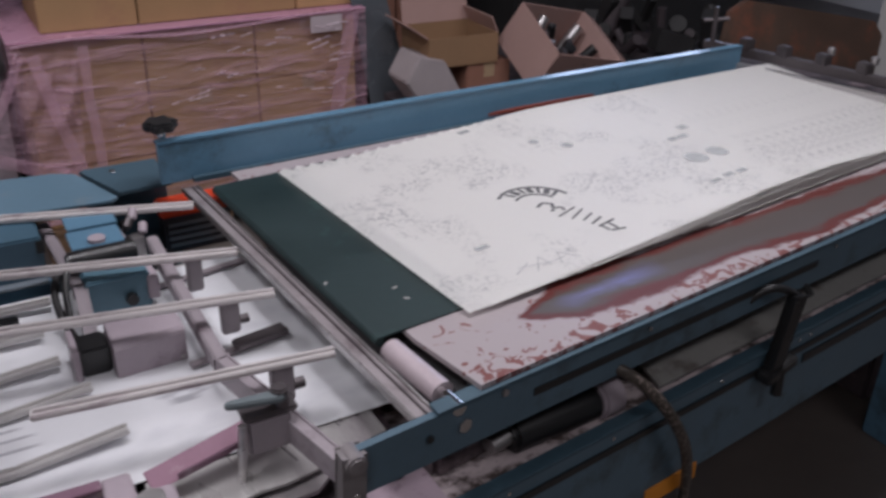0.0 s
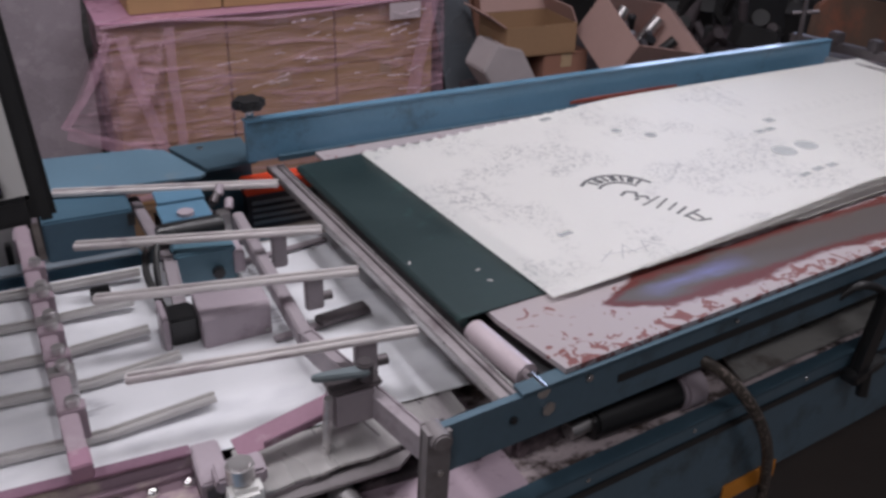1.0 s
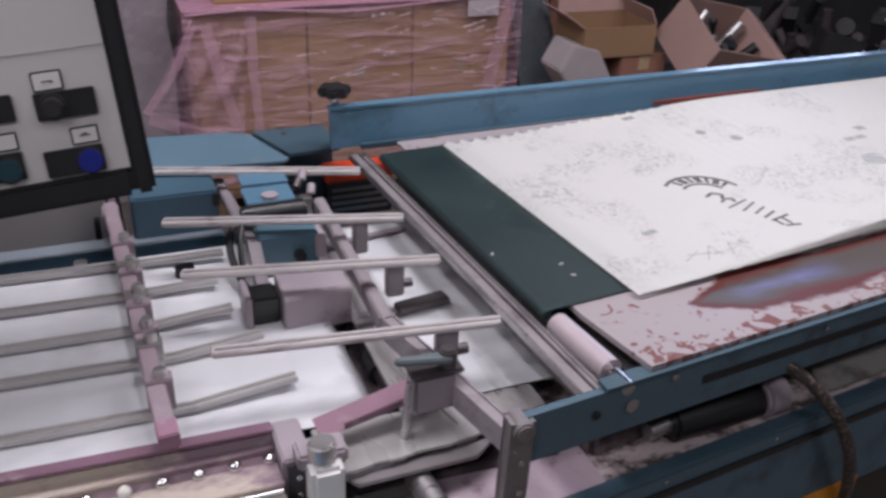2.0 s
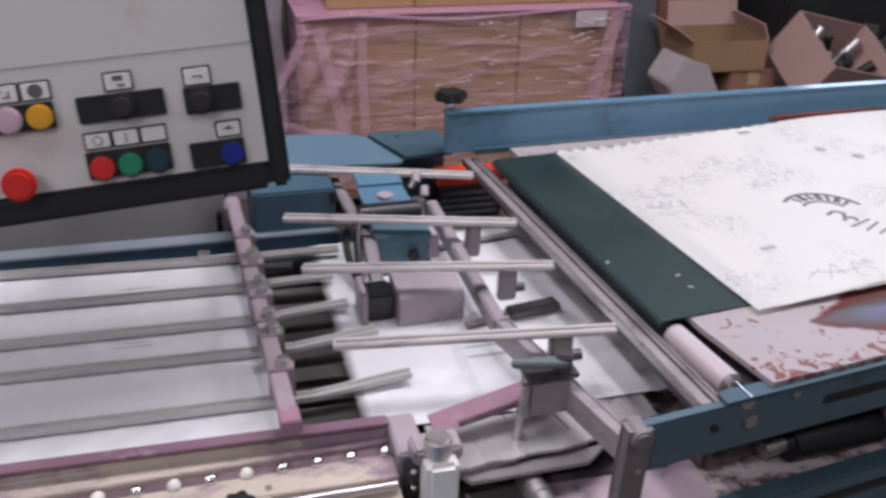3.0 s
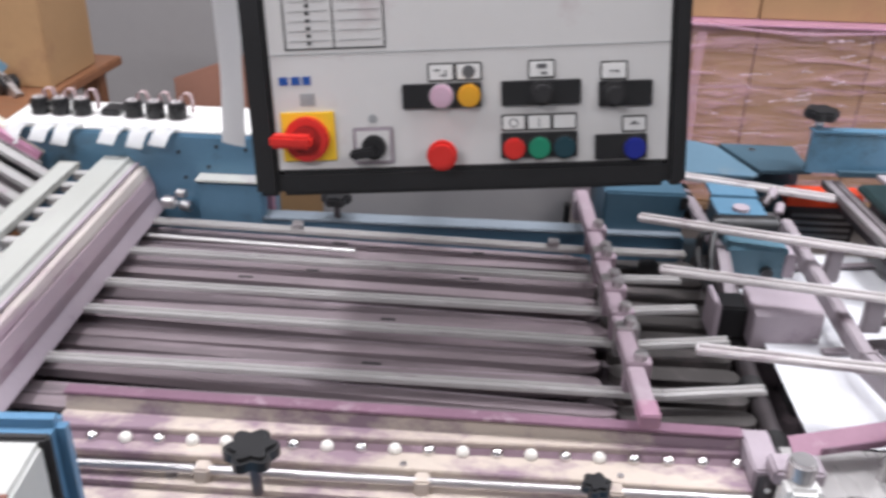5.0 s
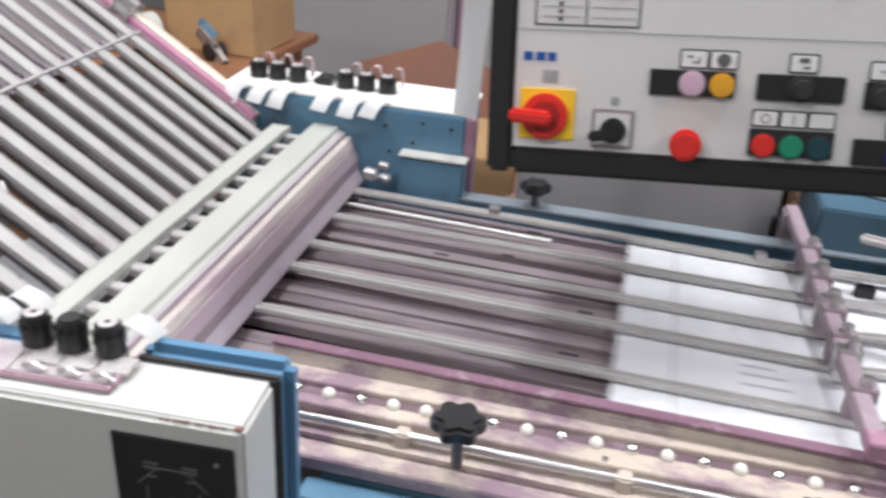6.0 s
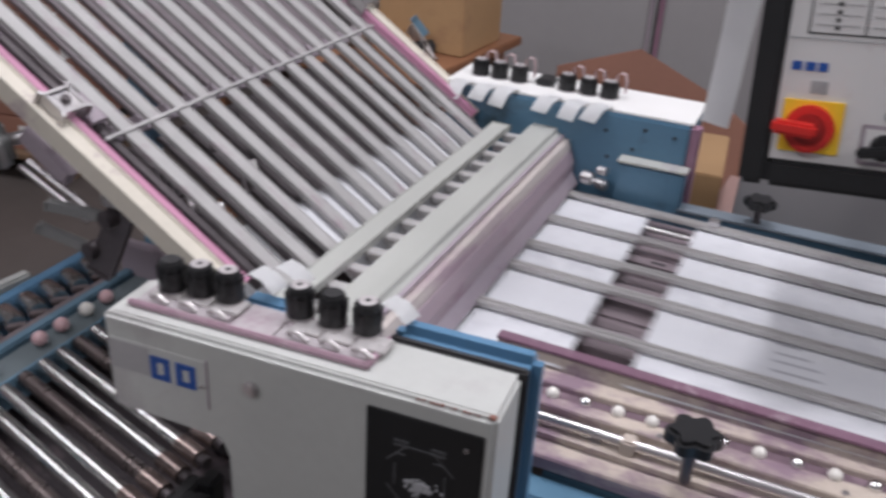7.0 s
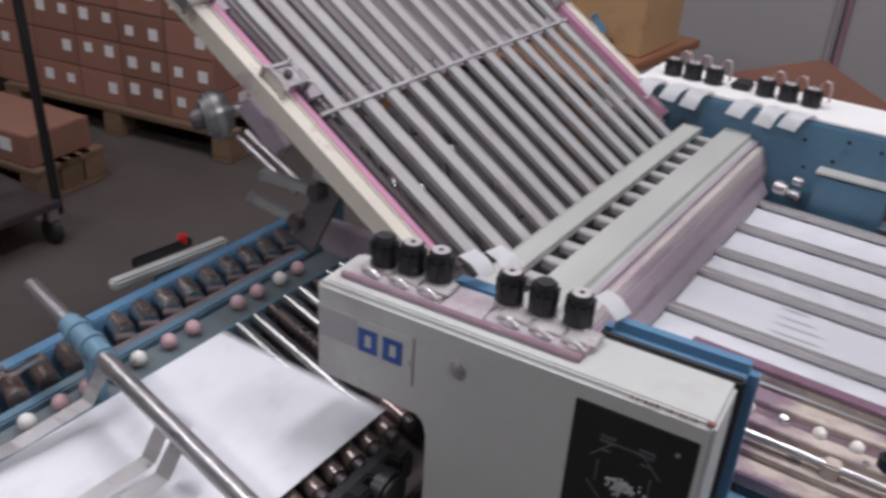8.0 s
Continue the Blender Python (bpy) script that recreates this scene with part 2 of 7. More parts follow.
def bed_material():
    """Grey-pink enamel worn through to red primer, bare metal and an old blue coat along the band where sheets rub."""
    m = bpy.data.materials.new("worn_feeder_bed")
    m.use_nodes = True
    n, l = m.node_tree.nodes, m.node_tree.links
    b = n["Principled BSDF"]
    tc = n.new("ShaderNodeTexCoord")
    sep = n.new("ShaderNodeSeparateXYZ")
    l.new(tc.outputs["Object"], sep.inputs[0])
    no = n.new("ShaderNodeTexNoise")
    no.inputs["Scale"].default_value, no.inputs["Detail"].default_value, no.inputs["Roughness"].default_value = 11, 7, 0.65
    mp = n.new("ShaderNodeMapping")
    mp.inputs["Scale"].default_value = (0.45, 1.3, 1)
    l.new(tc.outputs["Object"], mp.inputs[0]), l.new(mp.outputs[0], no.inputs[0])

    def math(op, a, c, clamp=False):
        k = n.new("ShaderNodeMath")
        k.operation, k.use_clamp = op, clamp
        for slot, v in ((0, a), (1, c)):
            if isinstance(v, (int, float)):
                k.inputs[slot].default_value = v
            else:
                l.new(v, k.inputs[slot])
        return k.outputs[0]

    # distance from the rub line, in the feeder's own metres
    line = math("MULTIPLY", sep.outputs[0], 0.125)
    off = math("ABSOLUTE", math("SUBTRACT", math("SUBTRACT", sep.outputs[1], 0.121), line), 0)
    start = math("MULTIPLY", math("MAXIMUM", math("SUBTRACT", 0.46, sep.outputs[0]), 0.0), 0.55)
    d = math("ADD", math("ADD", off, start), math("MULTIPLY", math("SUBTRACT", no.outputs[0], 0.5), 0.085))
    red = math("MULTIPLY", math("SUBTRACT", 0.064, d), 110, True)
    bare = math("MULTIPLY", math("SUBTRACT", 0.046, d), 70, True)
    # the blue coat shows on the first stretch only
    bx = math("ABSOLUTE", math("SUBTRACT", sep.outputs[0], 0.56), 0)
    blue = math("MULTIPLY", math("MULTIPLY", math("SUBTRACT", 0.14, bx), 9, True), math("MULTIPLY", math("SUBTRACT", 0.030, d), 45, True))
    chips = n.new("ShaderNodeTexNoise")
    chips.inputs["Scale"].default_value, chips.inputs["Detail"].default_value, chips.inputs["Distortion"].default_value = 38, 4, 1.0
    l.new(tc.outputs["Object"], chips.inputs[0])
    # flaking is thicker along the near edge
    edge = math("SUBTRACT", math("SUBTRACT", sep.outputs[1], 0.012), math("MULTIPLY", sep.outputs[0], 0.149))
    flaky = math("MULTIPLY", math("MULTIPLY", math("SUBTRACT", 0.05, edge), 20, True), 0.13)
    chip = math("MULTIPLY", math("SUBTRACT", math("ADD", chips.outputs[0], flaky), 0.635), 40, True)

    def mixc(f, a, c):
        x = n.new("ShaderNodeMix")
        x.data_type = "RGBA"
        l.new(f, x.inputs[0])
        if isinstance(a, tuple):
            x.inputs[6].default_value = (*a, 1)
        else:
            l.new(a, x.inputs[6])
        x.inputs[7].default_value = (*c, 1)
        return x.outputs[2]

    c = mixc(chip, (0.33, 0.29, 0.30), (0.16, 0.055, 0.05))
    c = mixc(red, c, (0.095, 0.020, 0.017))
    c = mixc(bare, c, (0.075, 0.062, 0.058))
    c = mixc(blue, c, (0.13, 0.135, 0.27))
    l.new(c, b.inputs["Base Color"])
    b.inputs["Roughness"].default_value = 0.4
    bp = n.new("ShaderNodeBump")
    bp.inputs["Strength"].default_value, bp.inputs["Distance"].default_value = 0.5, 0.001
    l.new(red, bp.inputs["Height"])
    bp.invert = True
    l.new(bp.outputs[0], b.inputs["Normal"])
    return m


BED = bed_material()


def dusty_material():
    m = mat("dusty_lower_shelf", (0.52, 0.44, 0.45), 0.8, 0, 0.3, 5, 0.03, (0.07, 0.05, 0.045), 0.55, 22, (0.8, 1.2, 1), edge=(0.44, 0.58))
    return m


DUSTY = dusty_material()

# ---- mesh helpers: every mesh is made in the place's metres and set back to its thing's base ----
BASE = {}


def thing(name, at, label, category, group="", kind=""):
    ob = new(name)
    ob.location = at
    ob.empty_display_size = 0.05
    BASE[ob.name] = Vector(at)
    return tagged(ob, label, category, group, kind)


def part(name, bm, material, parent, label="", smooth=False):
    base = BASE.get(parent.name, Vector((0, 0, 0))) if parent else Vector((0, 0, 0))
    bmesh.ops.translate(bm, verts=bm.verts, vec=-base)
    me = bpy.data.meshes.new(name)
    bm.to_mesh(me)
    bm.free()
    me.materials.append(material)
    if smooth:
        for p in me.polygons:
            p.use_smooth = True
        me.set_sharp_from_angle(angle=radians(38))
    ob = new(name, me)
    if parent:
        ob.parent = parent
    BASE[ob.name] = base
    if label:
        tagged(ob, label)
    return ob


def solid(name, bm, material, label, category, group="", kind="", smooth=False):
    """A thing that is one mesh, its origin at its base's middle."""
    co = [v.co for v in bm.verts]
    at = Vector((sum(c.x for c in co) / len(co), sum(c.y for c in co) / len(co), min(c.z for c in co)))
    bmesh.ops.translate(bm, verts=bm.verts, vec=-at)
    me = bpy.data.meshes.new(name)
    bm.to_mesh(me)
    bm.free()
    me.materials.append(material)
    if smooth:
        for p in me.polygons:
            p.use_smooth = True
        me.set_sharp_from_angle(angle=radians(38))
    ob = new(name, me)
    ob.location = at
    BASE[ob.name] = at
    return tagged(ob, label, category, group, kind)


def box(x0, x1, y0, y1, z0, z1, bevel=0.002, m=None, bm=None):
    out = bm or bmesh.new()
    r = bmesh.ops.create_cube(out, size=1.0)
    vs = r["verts"]
    for v in vs:
        v.co = Vector(((x0 + x1) / 2 + v.co.x * (x1 - x0), (y0 + y1) / 2 + v.co.y * (y1 - y0), (z0 + z1) / 2 + v.co.z * (z1 - z0)))
        if m is not None:
            v.co = m @ v.co
    if bevel:
        es = list({e for v in vs for e in v.link_edges})
        bmesh.ops.bevel(out, geom=es, offset=bevel, segments=2, affect="EDGES", clamp_overlap=True)
    return out


def along(p, q, up=(0, 0, 1)):
    """A frame at p whose X runs to q."""
    p, q = Vector(p), Vector(q)
    x = (q - p).normalized()
    y = Vector(up).cross(x).normalized()
    z = x.cross(y)
    return Matrix.Translation(p) @ Matrix((x, y, z)).transposed().to_4x4(), (q - p).length


def beam(p, q, w, h, bevel=0.002, bm=None, up=(0, 0, 1)):
    """A bar from p to q, w across and h high, centred on the line."""
    m, d = along(p, q, up)
    return box(0, d, -w / 2, w / 2, -h / 2, h / 2, bevel, m, bm)


def tube(p, q, r, seg=14, bm=None, r2=None, bevel=0.0):
    out = bm or bmesh.new()
    p, q = Vector(p), Vector(q)
    d = q - p
    m = Matrix.Translation((p + q) / 2) @ d.to_track_quat("Z", "Y").to_matrix().to_4x4()
    res = bmesh.ops.create_cone(out, cap_ends=True, segments=seg, radius1=r, radius2=r if r2 is None else r2, depth=d.length, matrix=m)
    if bevel:
        es = [e for e in {e for v in res["verts"] for e in v.link_edges} if any(len(f.verts) > 4 for f in e.link_faces)]
        bmesh.ops.bevel(out, geom=es, offset=bevel, segments=2, affect="EDGES", clamp_overlap=True)
    return out


def ball(c, r, bm=None, flat=1.0, seg=14):
    out = bm or bmesh.new()
    bmesh.ops.create_uvsphere(out, u_segments=seg, v_segments=max(seg // 2, 6), radius=r, matrix=Matrix.Translation(c) @ Matrix.Diagonal((1, 1, flat, 1)))
    return out


def prism(points, z0, z1, bevel=0.0, bm=None, m=None):
    """An upright prism over a plan outline."""
    out = bm or bmesh.new()
    lo = [out.verts.new((x, y, z0)) for x, y in points]
    hi = [out.verts.new((x, y, z1)) for x, y in points]
    k = len(points)
    out.faces.new(lo[::-1]), out.faces.new(hi)
    for i in range(k):
        out.faces.new((lo[i], lo[(i + 1) % k], hi[(i + 1) % k], hi[i]))
    bmesh.ops.recalc_face_normals(out, faces=out.faces)
    if bevel:
        bmesh.ops.bevel(out, geom=list(out.edges), offset=bevel, segments=2, affect="EDGES", clamp_overlap=True)
    if m is not None:
        bmesh.ops.transform(out, matrix=m, verts=out.verts)
    return out


def profile(points, p, q, bevel=0.0):
    """A constant section (across, up) drawn from p to q."""
    m, d = along(p, q)
    out = bmesh.new()
    a = [out.verts.new(m @ Vector((0, y, z))) for y, z in points]
    b = [out.verts.new(m @ Vector((d, y, z))) for y, z in points]
    k = len(points)
    out.faces.new(a), out.faces.new(b[::-1])
    for i in range(k):
        out.faces.new((a[i], b[i], b[(i + 1) % k], a[(i + 1) % k]))
    bmesh.ops.recalc_face_normals(out, faces=out.faces)
    if bevel:
        bmesh.ops.bevel(out, geom=list(out.edges), offset=bevel, segments=1, affect="EDGES", clamp_overlap=True)
    return out


def bent(points, r, seg=10):
    """A round bar or hose through points."""
    out = bmesh.new()
    pts = [Vector(p) for p in points]
    fine = []
    for i in range(len(pts) - 1):
        a, b, c, d = pts[max(i - 1, 0)], pts[i], pts[i + 1], pts[min(i + 2, len(pts) - 1)]
        for k in range(6):
            t = k / 6
            fine.append(0.5 * ((2 * b) + (c - a) * t + (2 * a - 5 * b + 4 * c - d) * t * t + (3 * b - a - 3 * c + d) * t ** 3))
    fine.append(pts[-1])
    rings = []
    for i, p in enumerate(fine):
        d = (fine[min(i + 1, len(fine) - 1)] - fine[max(i - 1, 0)]).normalized()
        s = d.cross(Vector((0.3, 0.2, 0.93))).normalized()
        u = s.cross(d)
        rings.append([out.verts.new(p + r * (math.cos(a) * s + math.sin(a) * u)) for a in (2 * math.pi * j / seg for j in range(seg))])
    for a, b in zip(rings, rings[1:]):
        for j in range(seg):
            out.faces.new((a[j], a[(j + 1) % seg], b[(j + 1) % seg], b[j]))
    out.faces.new(rings[0][::-1]), out.faces.new(rings[-1])
    bmesh.ops.recalc_face_normals(out, faces=out.faces)
    return out


def star(c, r, h, lobes=6, waist=0.78, m=None):
    """A lobed hand knob."""
    pts = []
    for i in range(lobes * 6):
        a = 2 * math.pi * i / (lobes * 6)
        k = waist + (1 - waist) * (0.5 + 0.5 * math.cos(lobes * a)) ** 0.7
        pts.append((r * k * math.cos(a), r * k * math.sin(a)))
    out = prism(pts, 0, h)
    top = [e for e in out.edges if abs(e.verts[0].co.z - e.verts[1].co.z) < 1e-6]
    bmesh.ops.bevel(out, geom=top, offset=h * 0.22, segments=2, affect="EDGES", clamp_overlap=True)
    bmesh.ops.transform(out, matrix=Matrix.Translation(c) @ (m or Matrix()), verts=out.verts)
    return out


# ---- the hall ----
def hall():
    tagged(solid("floor", box(-7, 7, -4, 6.2, -0.1, 0, 0), FLOOR, "", ""), "dark worn concrete floor of the hall", "floor", "", "structure")
    for name, b, m in (("wall_south", box(-7, 7, -4.15, -4, 0, 4.0, 0), WALL_PALE),
                       ("wall_west", box(-7.15, -7, -4, 6.2, 0, 4.0, 0), WALL), ("wall_east", box(7, 7.15, -4, 6.2, 0, 4.0, 0), WALL_PALE)):
        tagged(solid(name, b, m, "", ""), "plain painted wall closing the hall", "wall", "", "structure")
    north = box(-7, 4.5, 6.2, 6.35, 0, 4.0, 0)
    for x0, x1, z0, z1 in ((6.3, 7, 0, 4.0), (4.5, 6.3, 0, 1.85), (4.5, 6.3, 2.95, 4.0)):
        box(x0, x1, 6.2, 6.35, z0, z1, 0, None, north)
    tagged(solid("wall_north", north, WALL, "", ""), "plain painted wall with a daylit window", "wall", "", "structure")
    w = thing("window_1", (5.4, 6.28, 1.85), "high daylit window in the far wall", "window", "", "structure")
    day = bpy.data.materials.new("daylight_outside")
    day.use_nodes = True
    glow = day.node_tree.nodes["Principled BSDF"]
    glow.inputs["Emission Color"].default_value, glow.inputs["Emission Strength"].default_value = (0.62, 0.75, 1.0, 1), 14.0
    part("daylight", box(4.5, 6.3, 6.30, 6.31, 1.85, 2.95, 0), day, w, "bright daylight outside")
    for x in (4.5, 5.37, 6.24):
        part("window_frame", box(x, x + 0.06, 6.22, 6.29, 1.85, 2.95, 0.004), WALL_PALE, w)
    tagged(solid("ceiling", box(-7, 7, -4, 6.2, 4.0, 4.1, 0), WALL_PALE, "", ""), "plain pale ceiling above the hall", "ceiling", "", "structure")
    p = thing("partition", (-0.6, 4.62, 0), "grey painted partition wall behind the machine", "wall", "", "structure")
    for x0, x1 in ((-2.6, -1.19), (-1.182, 0.18)):
        part("panel", box(x0, x1, 4.6, 4.66, 0, 2.6, 0.003), WALL, p)
    part("conduit", tube((-1.165, 4.585, 0), (-1.165, 4.585, 2.6), 0.012), PINK, p, "thin painted conduit")
    part("conduit", tube((-1.21, 4.585, 0), (-1.21, 4.585, 2.6), 0.009), GREY, p)


hall()


# ---- feeder: a long table, set a little askew to the folder, that falls slightly away from it ----
def fz(x, z):
    """A height on the feeder, which falls 3 cm a metre."""
    return z - 0.03 * (x - 0.6)


def fy(x, y):
    """A line that runs along the feeder, from y beside its near corner."""
    return y + 0.149 * (x - 0.494)


def slab(corners, z0, z1, bm=None):
    """A plate on the feeder over plan corners, following its fall."""
    out = bm or bmesh.new()
    lo = [out.verts.new((x, y, fz(x, z0))) for x, y in corners]
    hi = [out.verts.new((x, y, fz(x, z1))) for x, y in corners]
    k = len(corners)
    out.faces.new(lo[::-1]), out.faces.new(hi)
    for i in range(k):
        out.faces.new((lo[i], lo[(i + 1) % k], hi[(i + 1) % k], hi[i]))
    bmesh.ops.recalc_face_normals(out, faces=out.faces)
    return out


def bolt(c, r, way, h=0.004):
    c, way = Vector(c), Vector(way).normalized()
    return tube(c, c + way * h, r, 6, bevel=0.0008)


END_STRIP = mat("worn_end_strip", (0.29, 0.26, 0.27), 0.42, 0.3, 0.15, 9, 0.01, (0.17, 0.14, 0.15), 0.3, 14)


def feeder():
    f = thing("sheet_feeder", (0.494, 1.24, 0), "blue steel sheet feeder with a worn enamelled bed", "feeder")
    # near side rail and its slot
    part("front_rail", slab([(0.494, 1.24), (2.5, fy(2.5, 1.24)), (2.5, fy(2.5, 1.252)), (0.494, 1.252)], 0.80, 0.877), RAIL_BLUE_SHADED, f)
    part("slot", slab([(0.80, fy(0.80, 1.2385)), (1.55, fy(1.55, 1.2385)), (1.55, fy(1.55, 1.242)), (0.80, fy(0.80, 1.242))], 0.836, 0.85), BLACK, f, "long dark slot in the rail")
    part("rail_lip", slab([(0.62, fy(0.62, 1.236)), (2.5, fy(2.5, 1.236)), (2.5, fy(2.5, 1.262)), (0.62, fy(0.62, 1.262))], 0.877, 0.884), BLUE_DARK, f)
    # bed
    part("bed_plate", slab([(0.672, 1.425), (0.70, 1.275), (2.5, fy(2.5, 1.253)), (2.36, 2.44), (0.63, 2.19)], 0.884, 0.893), BED, f, "pinkish grey bed worn to red, blue and bare metal")
    part("under_plate", slab([(0.66, 1.29), (2.5, fy(2.5, 1.26)), (2.36, 2.44), (0.63, 2.17)], 0.80, 0.84), SOOT, f)
    part("belt", slab([(0.574, 2.106), (0.621, 1.442), (2.3, 1.69), (2.25, 2.37)], 0.8935, 0.8965), BELT_GREEN, f, "dark green conveyor belt")
    part("belt_nose", tube((0.576, 2.106, 0.888), (0.624, 1.442, 0.888), 0.008), BELT_GREEN, f, "", True)
    part("end_strip", beam((0.543, 2.19, 0.862), (0.610, 1.275, 0.862), 0.030, 0.016), END_STRIP, f, "worn grey end strip")
    part("end_rib", beam((0.5585, 2.18, 0.868), (0.6255, 1.275, 0.868), 0.004, 0.014, 0.001), STEEL, f)
    part("end_rib", beam((0.5475, 2.18, 0.8715), (0.6145, 1.275, 0.8715), 0.003, 0.004, 0.0005), DARK_STEEL, f)
    part("end_lip", beam((0.5285, 2.19, 0.8645), (0.5955, 1.275, 0.8645), 0.003, 0.015), STEEL, f)
    part("end_face", beam((0.572, 2.17, 0.829), (0.632, 1.275, 0.829), 0.01, 0.045), DARK_STEEL, f)
    part("roller", tube((0.640, 1.437, 0.872), (0.655, 1.305, 0.872), 0.019, 18), ROLLER_PALE, f, "short bare steel roller", True)
    part("roller_journal", tube((0.655, 1.305, 0.872), (0.658, 1.262, 0.872), 0.011, 14), CHROME, f, "", True)
    part("bed_edge_gap", slab([(0.655, 1.43), (0.678, 1.275), (0.70, 1.275), (0.672, 1.425)], 0.86, 0.874), BLACK, f)
    # far side plate
    n = Vector((-0.148, 0.989, 0)).normalized()
    part("far_plate", slab([(0.487, 2.18), (2.33, 2.375), (2.329, 2.387), (0.486, 2.192)], 0.885, 0.972), BLUE, f, "upright blue side plate")
    part("far_plate_cap", slab([(0.487, 2.177), (2.33, 2.372), (2.327, 2.395), (0.484, 2.20)], 0.972, 0.977), BLUE_GLOSS, f)
    part("far_plate_end", beam((0.489, 2.188, 0.84), (0.489, 2.188, 0.975), 0.02, 0.018), GREY, f)
    part("far_strip", slab([(0.55, 2.166), (2.3, 2.362), (2.3, 2.375), (0.55, 2.178)], 0.885, 0.896), BLUE_DARK, f, "worn strip beside the belt")
    part("worn_patch", slab([(1.33, 2.262), (1.42, 2.270), (1.68, 2.2985), (1.70, 2.3035), (1.64, 2.302), (1.45, 2.2815), (1.36, 2.270)], 0.9035, 0.912), mat("red_primer", (0.2, 0.045, 0.03), 0.6), f)
    # bolts on the near rail
    for x, z, r, mm in ((0.667, 0.843, 0.012, CHROME), (0.607, 0.845, 0.006, BLACK), (0.74, 0.868, 0.006, STEEL), (1.05, 0.868, 0.004, CHROME), (1.6, 0.868, 0.004, CHROME)):
        part("bolt", bolt((x, fy(x, 1.24), fz(x, z)), r, (0.15, -1, 0), 0.006), mm, f, "", True)
    # post at the near corner
    part("corner_post", beam((0.487, 1.245, 0.878), (0.480, 1.245, 0.66), 0.024, 0.03), END_METAL, f)
    part("corner_cap", tube((0.487, 1.222, 0.868), (0.487, 1.262, 0.868), 0.015, 16, bevel=0.003), END_METAL, f, "", True)
    for z in (0.82, 0.77, 0.72):
        part("bolt", bolt((0.485, 1.227, z), 0.005, (0, -1, 0)), CHROME, f, "", True)
    # lower carriage: a dusty shelf, the outer beam with its lip, legs
    part("lower_shelf", slab([(0.30, 1.22), (2.5, fy(2.5, 1.245)), (2.5, 2.2), (0.30, 1.6)], 0.668, 0.686), DUSTY, f, "dusty lower shelf")
    # added pale plate: the brighter light on the shelf's open end, as colour
    part("shelf_plate", slab([(0.30, 1.226), (0.66, 1.272), (0.66, 1.52), (0.30, 1.52)], 0.6865, 0.690), mat("brightened_pink_shelf", (0.46, 0.36, 0.42), 0.5, 0, 0.1, 6, 0.01, (0.22, 0.16, 0.17), 0.4, 26, edge=(0.56, 0.68)), f, "pinkish shelf end, brightened by its colour")
    # grey plate added to lighten the shelf where the rail shades it
    part("shelf_cover", slab([(1.13, fy(1.13, 1.262)), (2.4, fy(2.4, 1.262)), (2.4, fy(2.4, 1.52)), (1.20, fy(1.20, 1.52))], 0.700, 0.706), mat("added_grey_plate", (0.30, 0.295, 0.28), 0.55, 0, 0.15, 6, 0.02, (0.14, 0.12, 0.11), 0.3, 9), f, "dull grey plate added over the shelf to brighten it")
    part("lower_beam", slab([(0.33, fy(0.33, 1.225)), (2.5, fy(2.5, 1.225)), (2.5, fy(2.5, 1.24)), (0.33, fy(0.33, 1.24))], 0.50, 0.70), RAIL_BLUE_SHADED, f)
    part("beam_groove", slab([(0.33, fy(0.33, 1.221)), (2.3, fy(2.3, 1.221)), (2.3, fy(2.3, 1.228)), (0.33, fy(0.33, 1.228))], 0.655, 0.668), BLACK, f)
    part("beam_lip", slab([(0.33, fy(0.33, 1.219)), (2.5, fy(2.5, 1.219)), (2.5, fy(2.5, 1.246)), (0.33, fy(0.33, 1.246))], 0.70, 0.706), BLUE_DARK, f)
    for x in (0.75, 0.98, 1.27, 1.52, 1.56):
        part("screw", bolt((x, fy(x, 1.225), fz(x, 0.685)), 0.004, (0.15, -1, 0), 0.003), CHROME, f, "", True)
    part("lower_slot", slab([(1.55, fy(1.55, 1.2215)), (1.9, fy(1.9, 1.2215)), (1.9, fy(1.9, 1.226)), (1.55, fy(1.55, 1.226))], 0.62, 0.64), BLACK, f)
    for x, y in ((2.30, 1.56), (2.2, 2.25), (0.55, 2.12)):
        part("leg", box(x - 0.07, x + 0.07, y - 0.05, y + 0.05, 0, 0.66, 0.004), BLUE, f)
    part("leg_panel", prism([(1.02, 1.33), (1.17, 1.352), (1.17, 1.40), (1.02, 1.38)], 0.0, 0.5, 0.003), BLUE_DARK, f)
    part("warning_strip", slab([(1.09, fy(1.09, 1.222)), (1.235, fy(1.235, 1.222)), (1.235, fy(1.235, 1.2255)), (1.09, fy(1.09, 1.2255))], 0.475, 0.513), mat("orange_marking", (0.65, 0.24, 0.02), 0.5), f, "orange marking strip")
    # black clamp arm on the lower beam
    arm = part("clamp_arm", beam((1.440, 1.345, 0.80), (1.406, 1.342, 0.632), 0.022, 0.024, 0.004), BLACK, f, "black angled clamp arm")
    part("clamp_head", bent([(1.44, 1.35, 0.797), (1.40, 1.352, 0.82), (1.365, 1.36, 0.823), (1.34, 1.372, 0.80)], 0.008), BLACK, f, "", True)
    part("clamp_loop", bent([(1.40, 1.40, 0.80), (1.45, 1.40, 0.805), (1.52, 1.40, 0.775), (1.535, 1.385, 0.752)], 0.008), BLACK, f, "", True)
    part("clamp_screw", tube((1.425, 1.338, 0.64), (1.428, 1.336, 0.585), 0.012, 10), BLACK, f, "", True)
    part("clamp_foot", beam((1.38, 1.338, 0.632), (1.47, 1.352, 0.648), 0.034, 0.022, 0.003), BLACK, f)
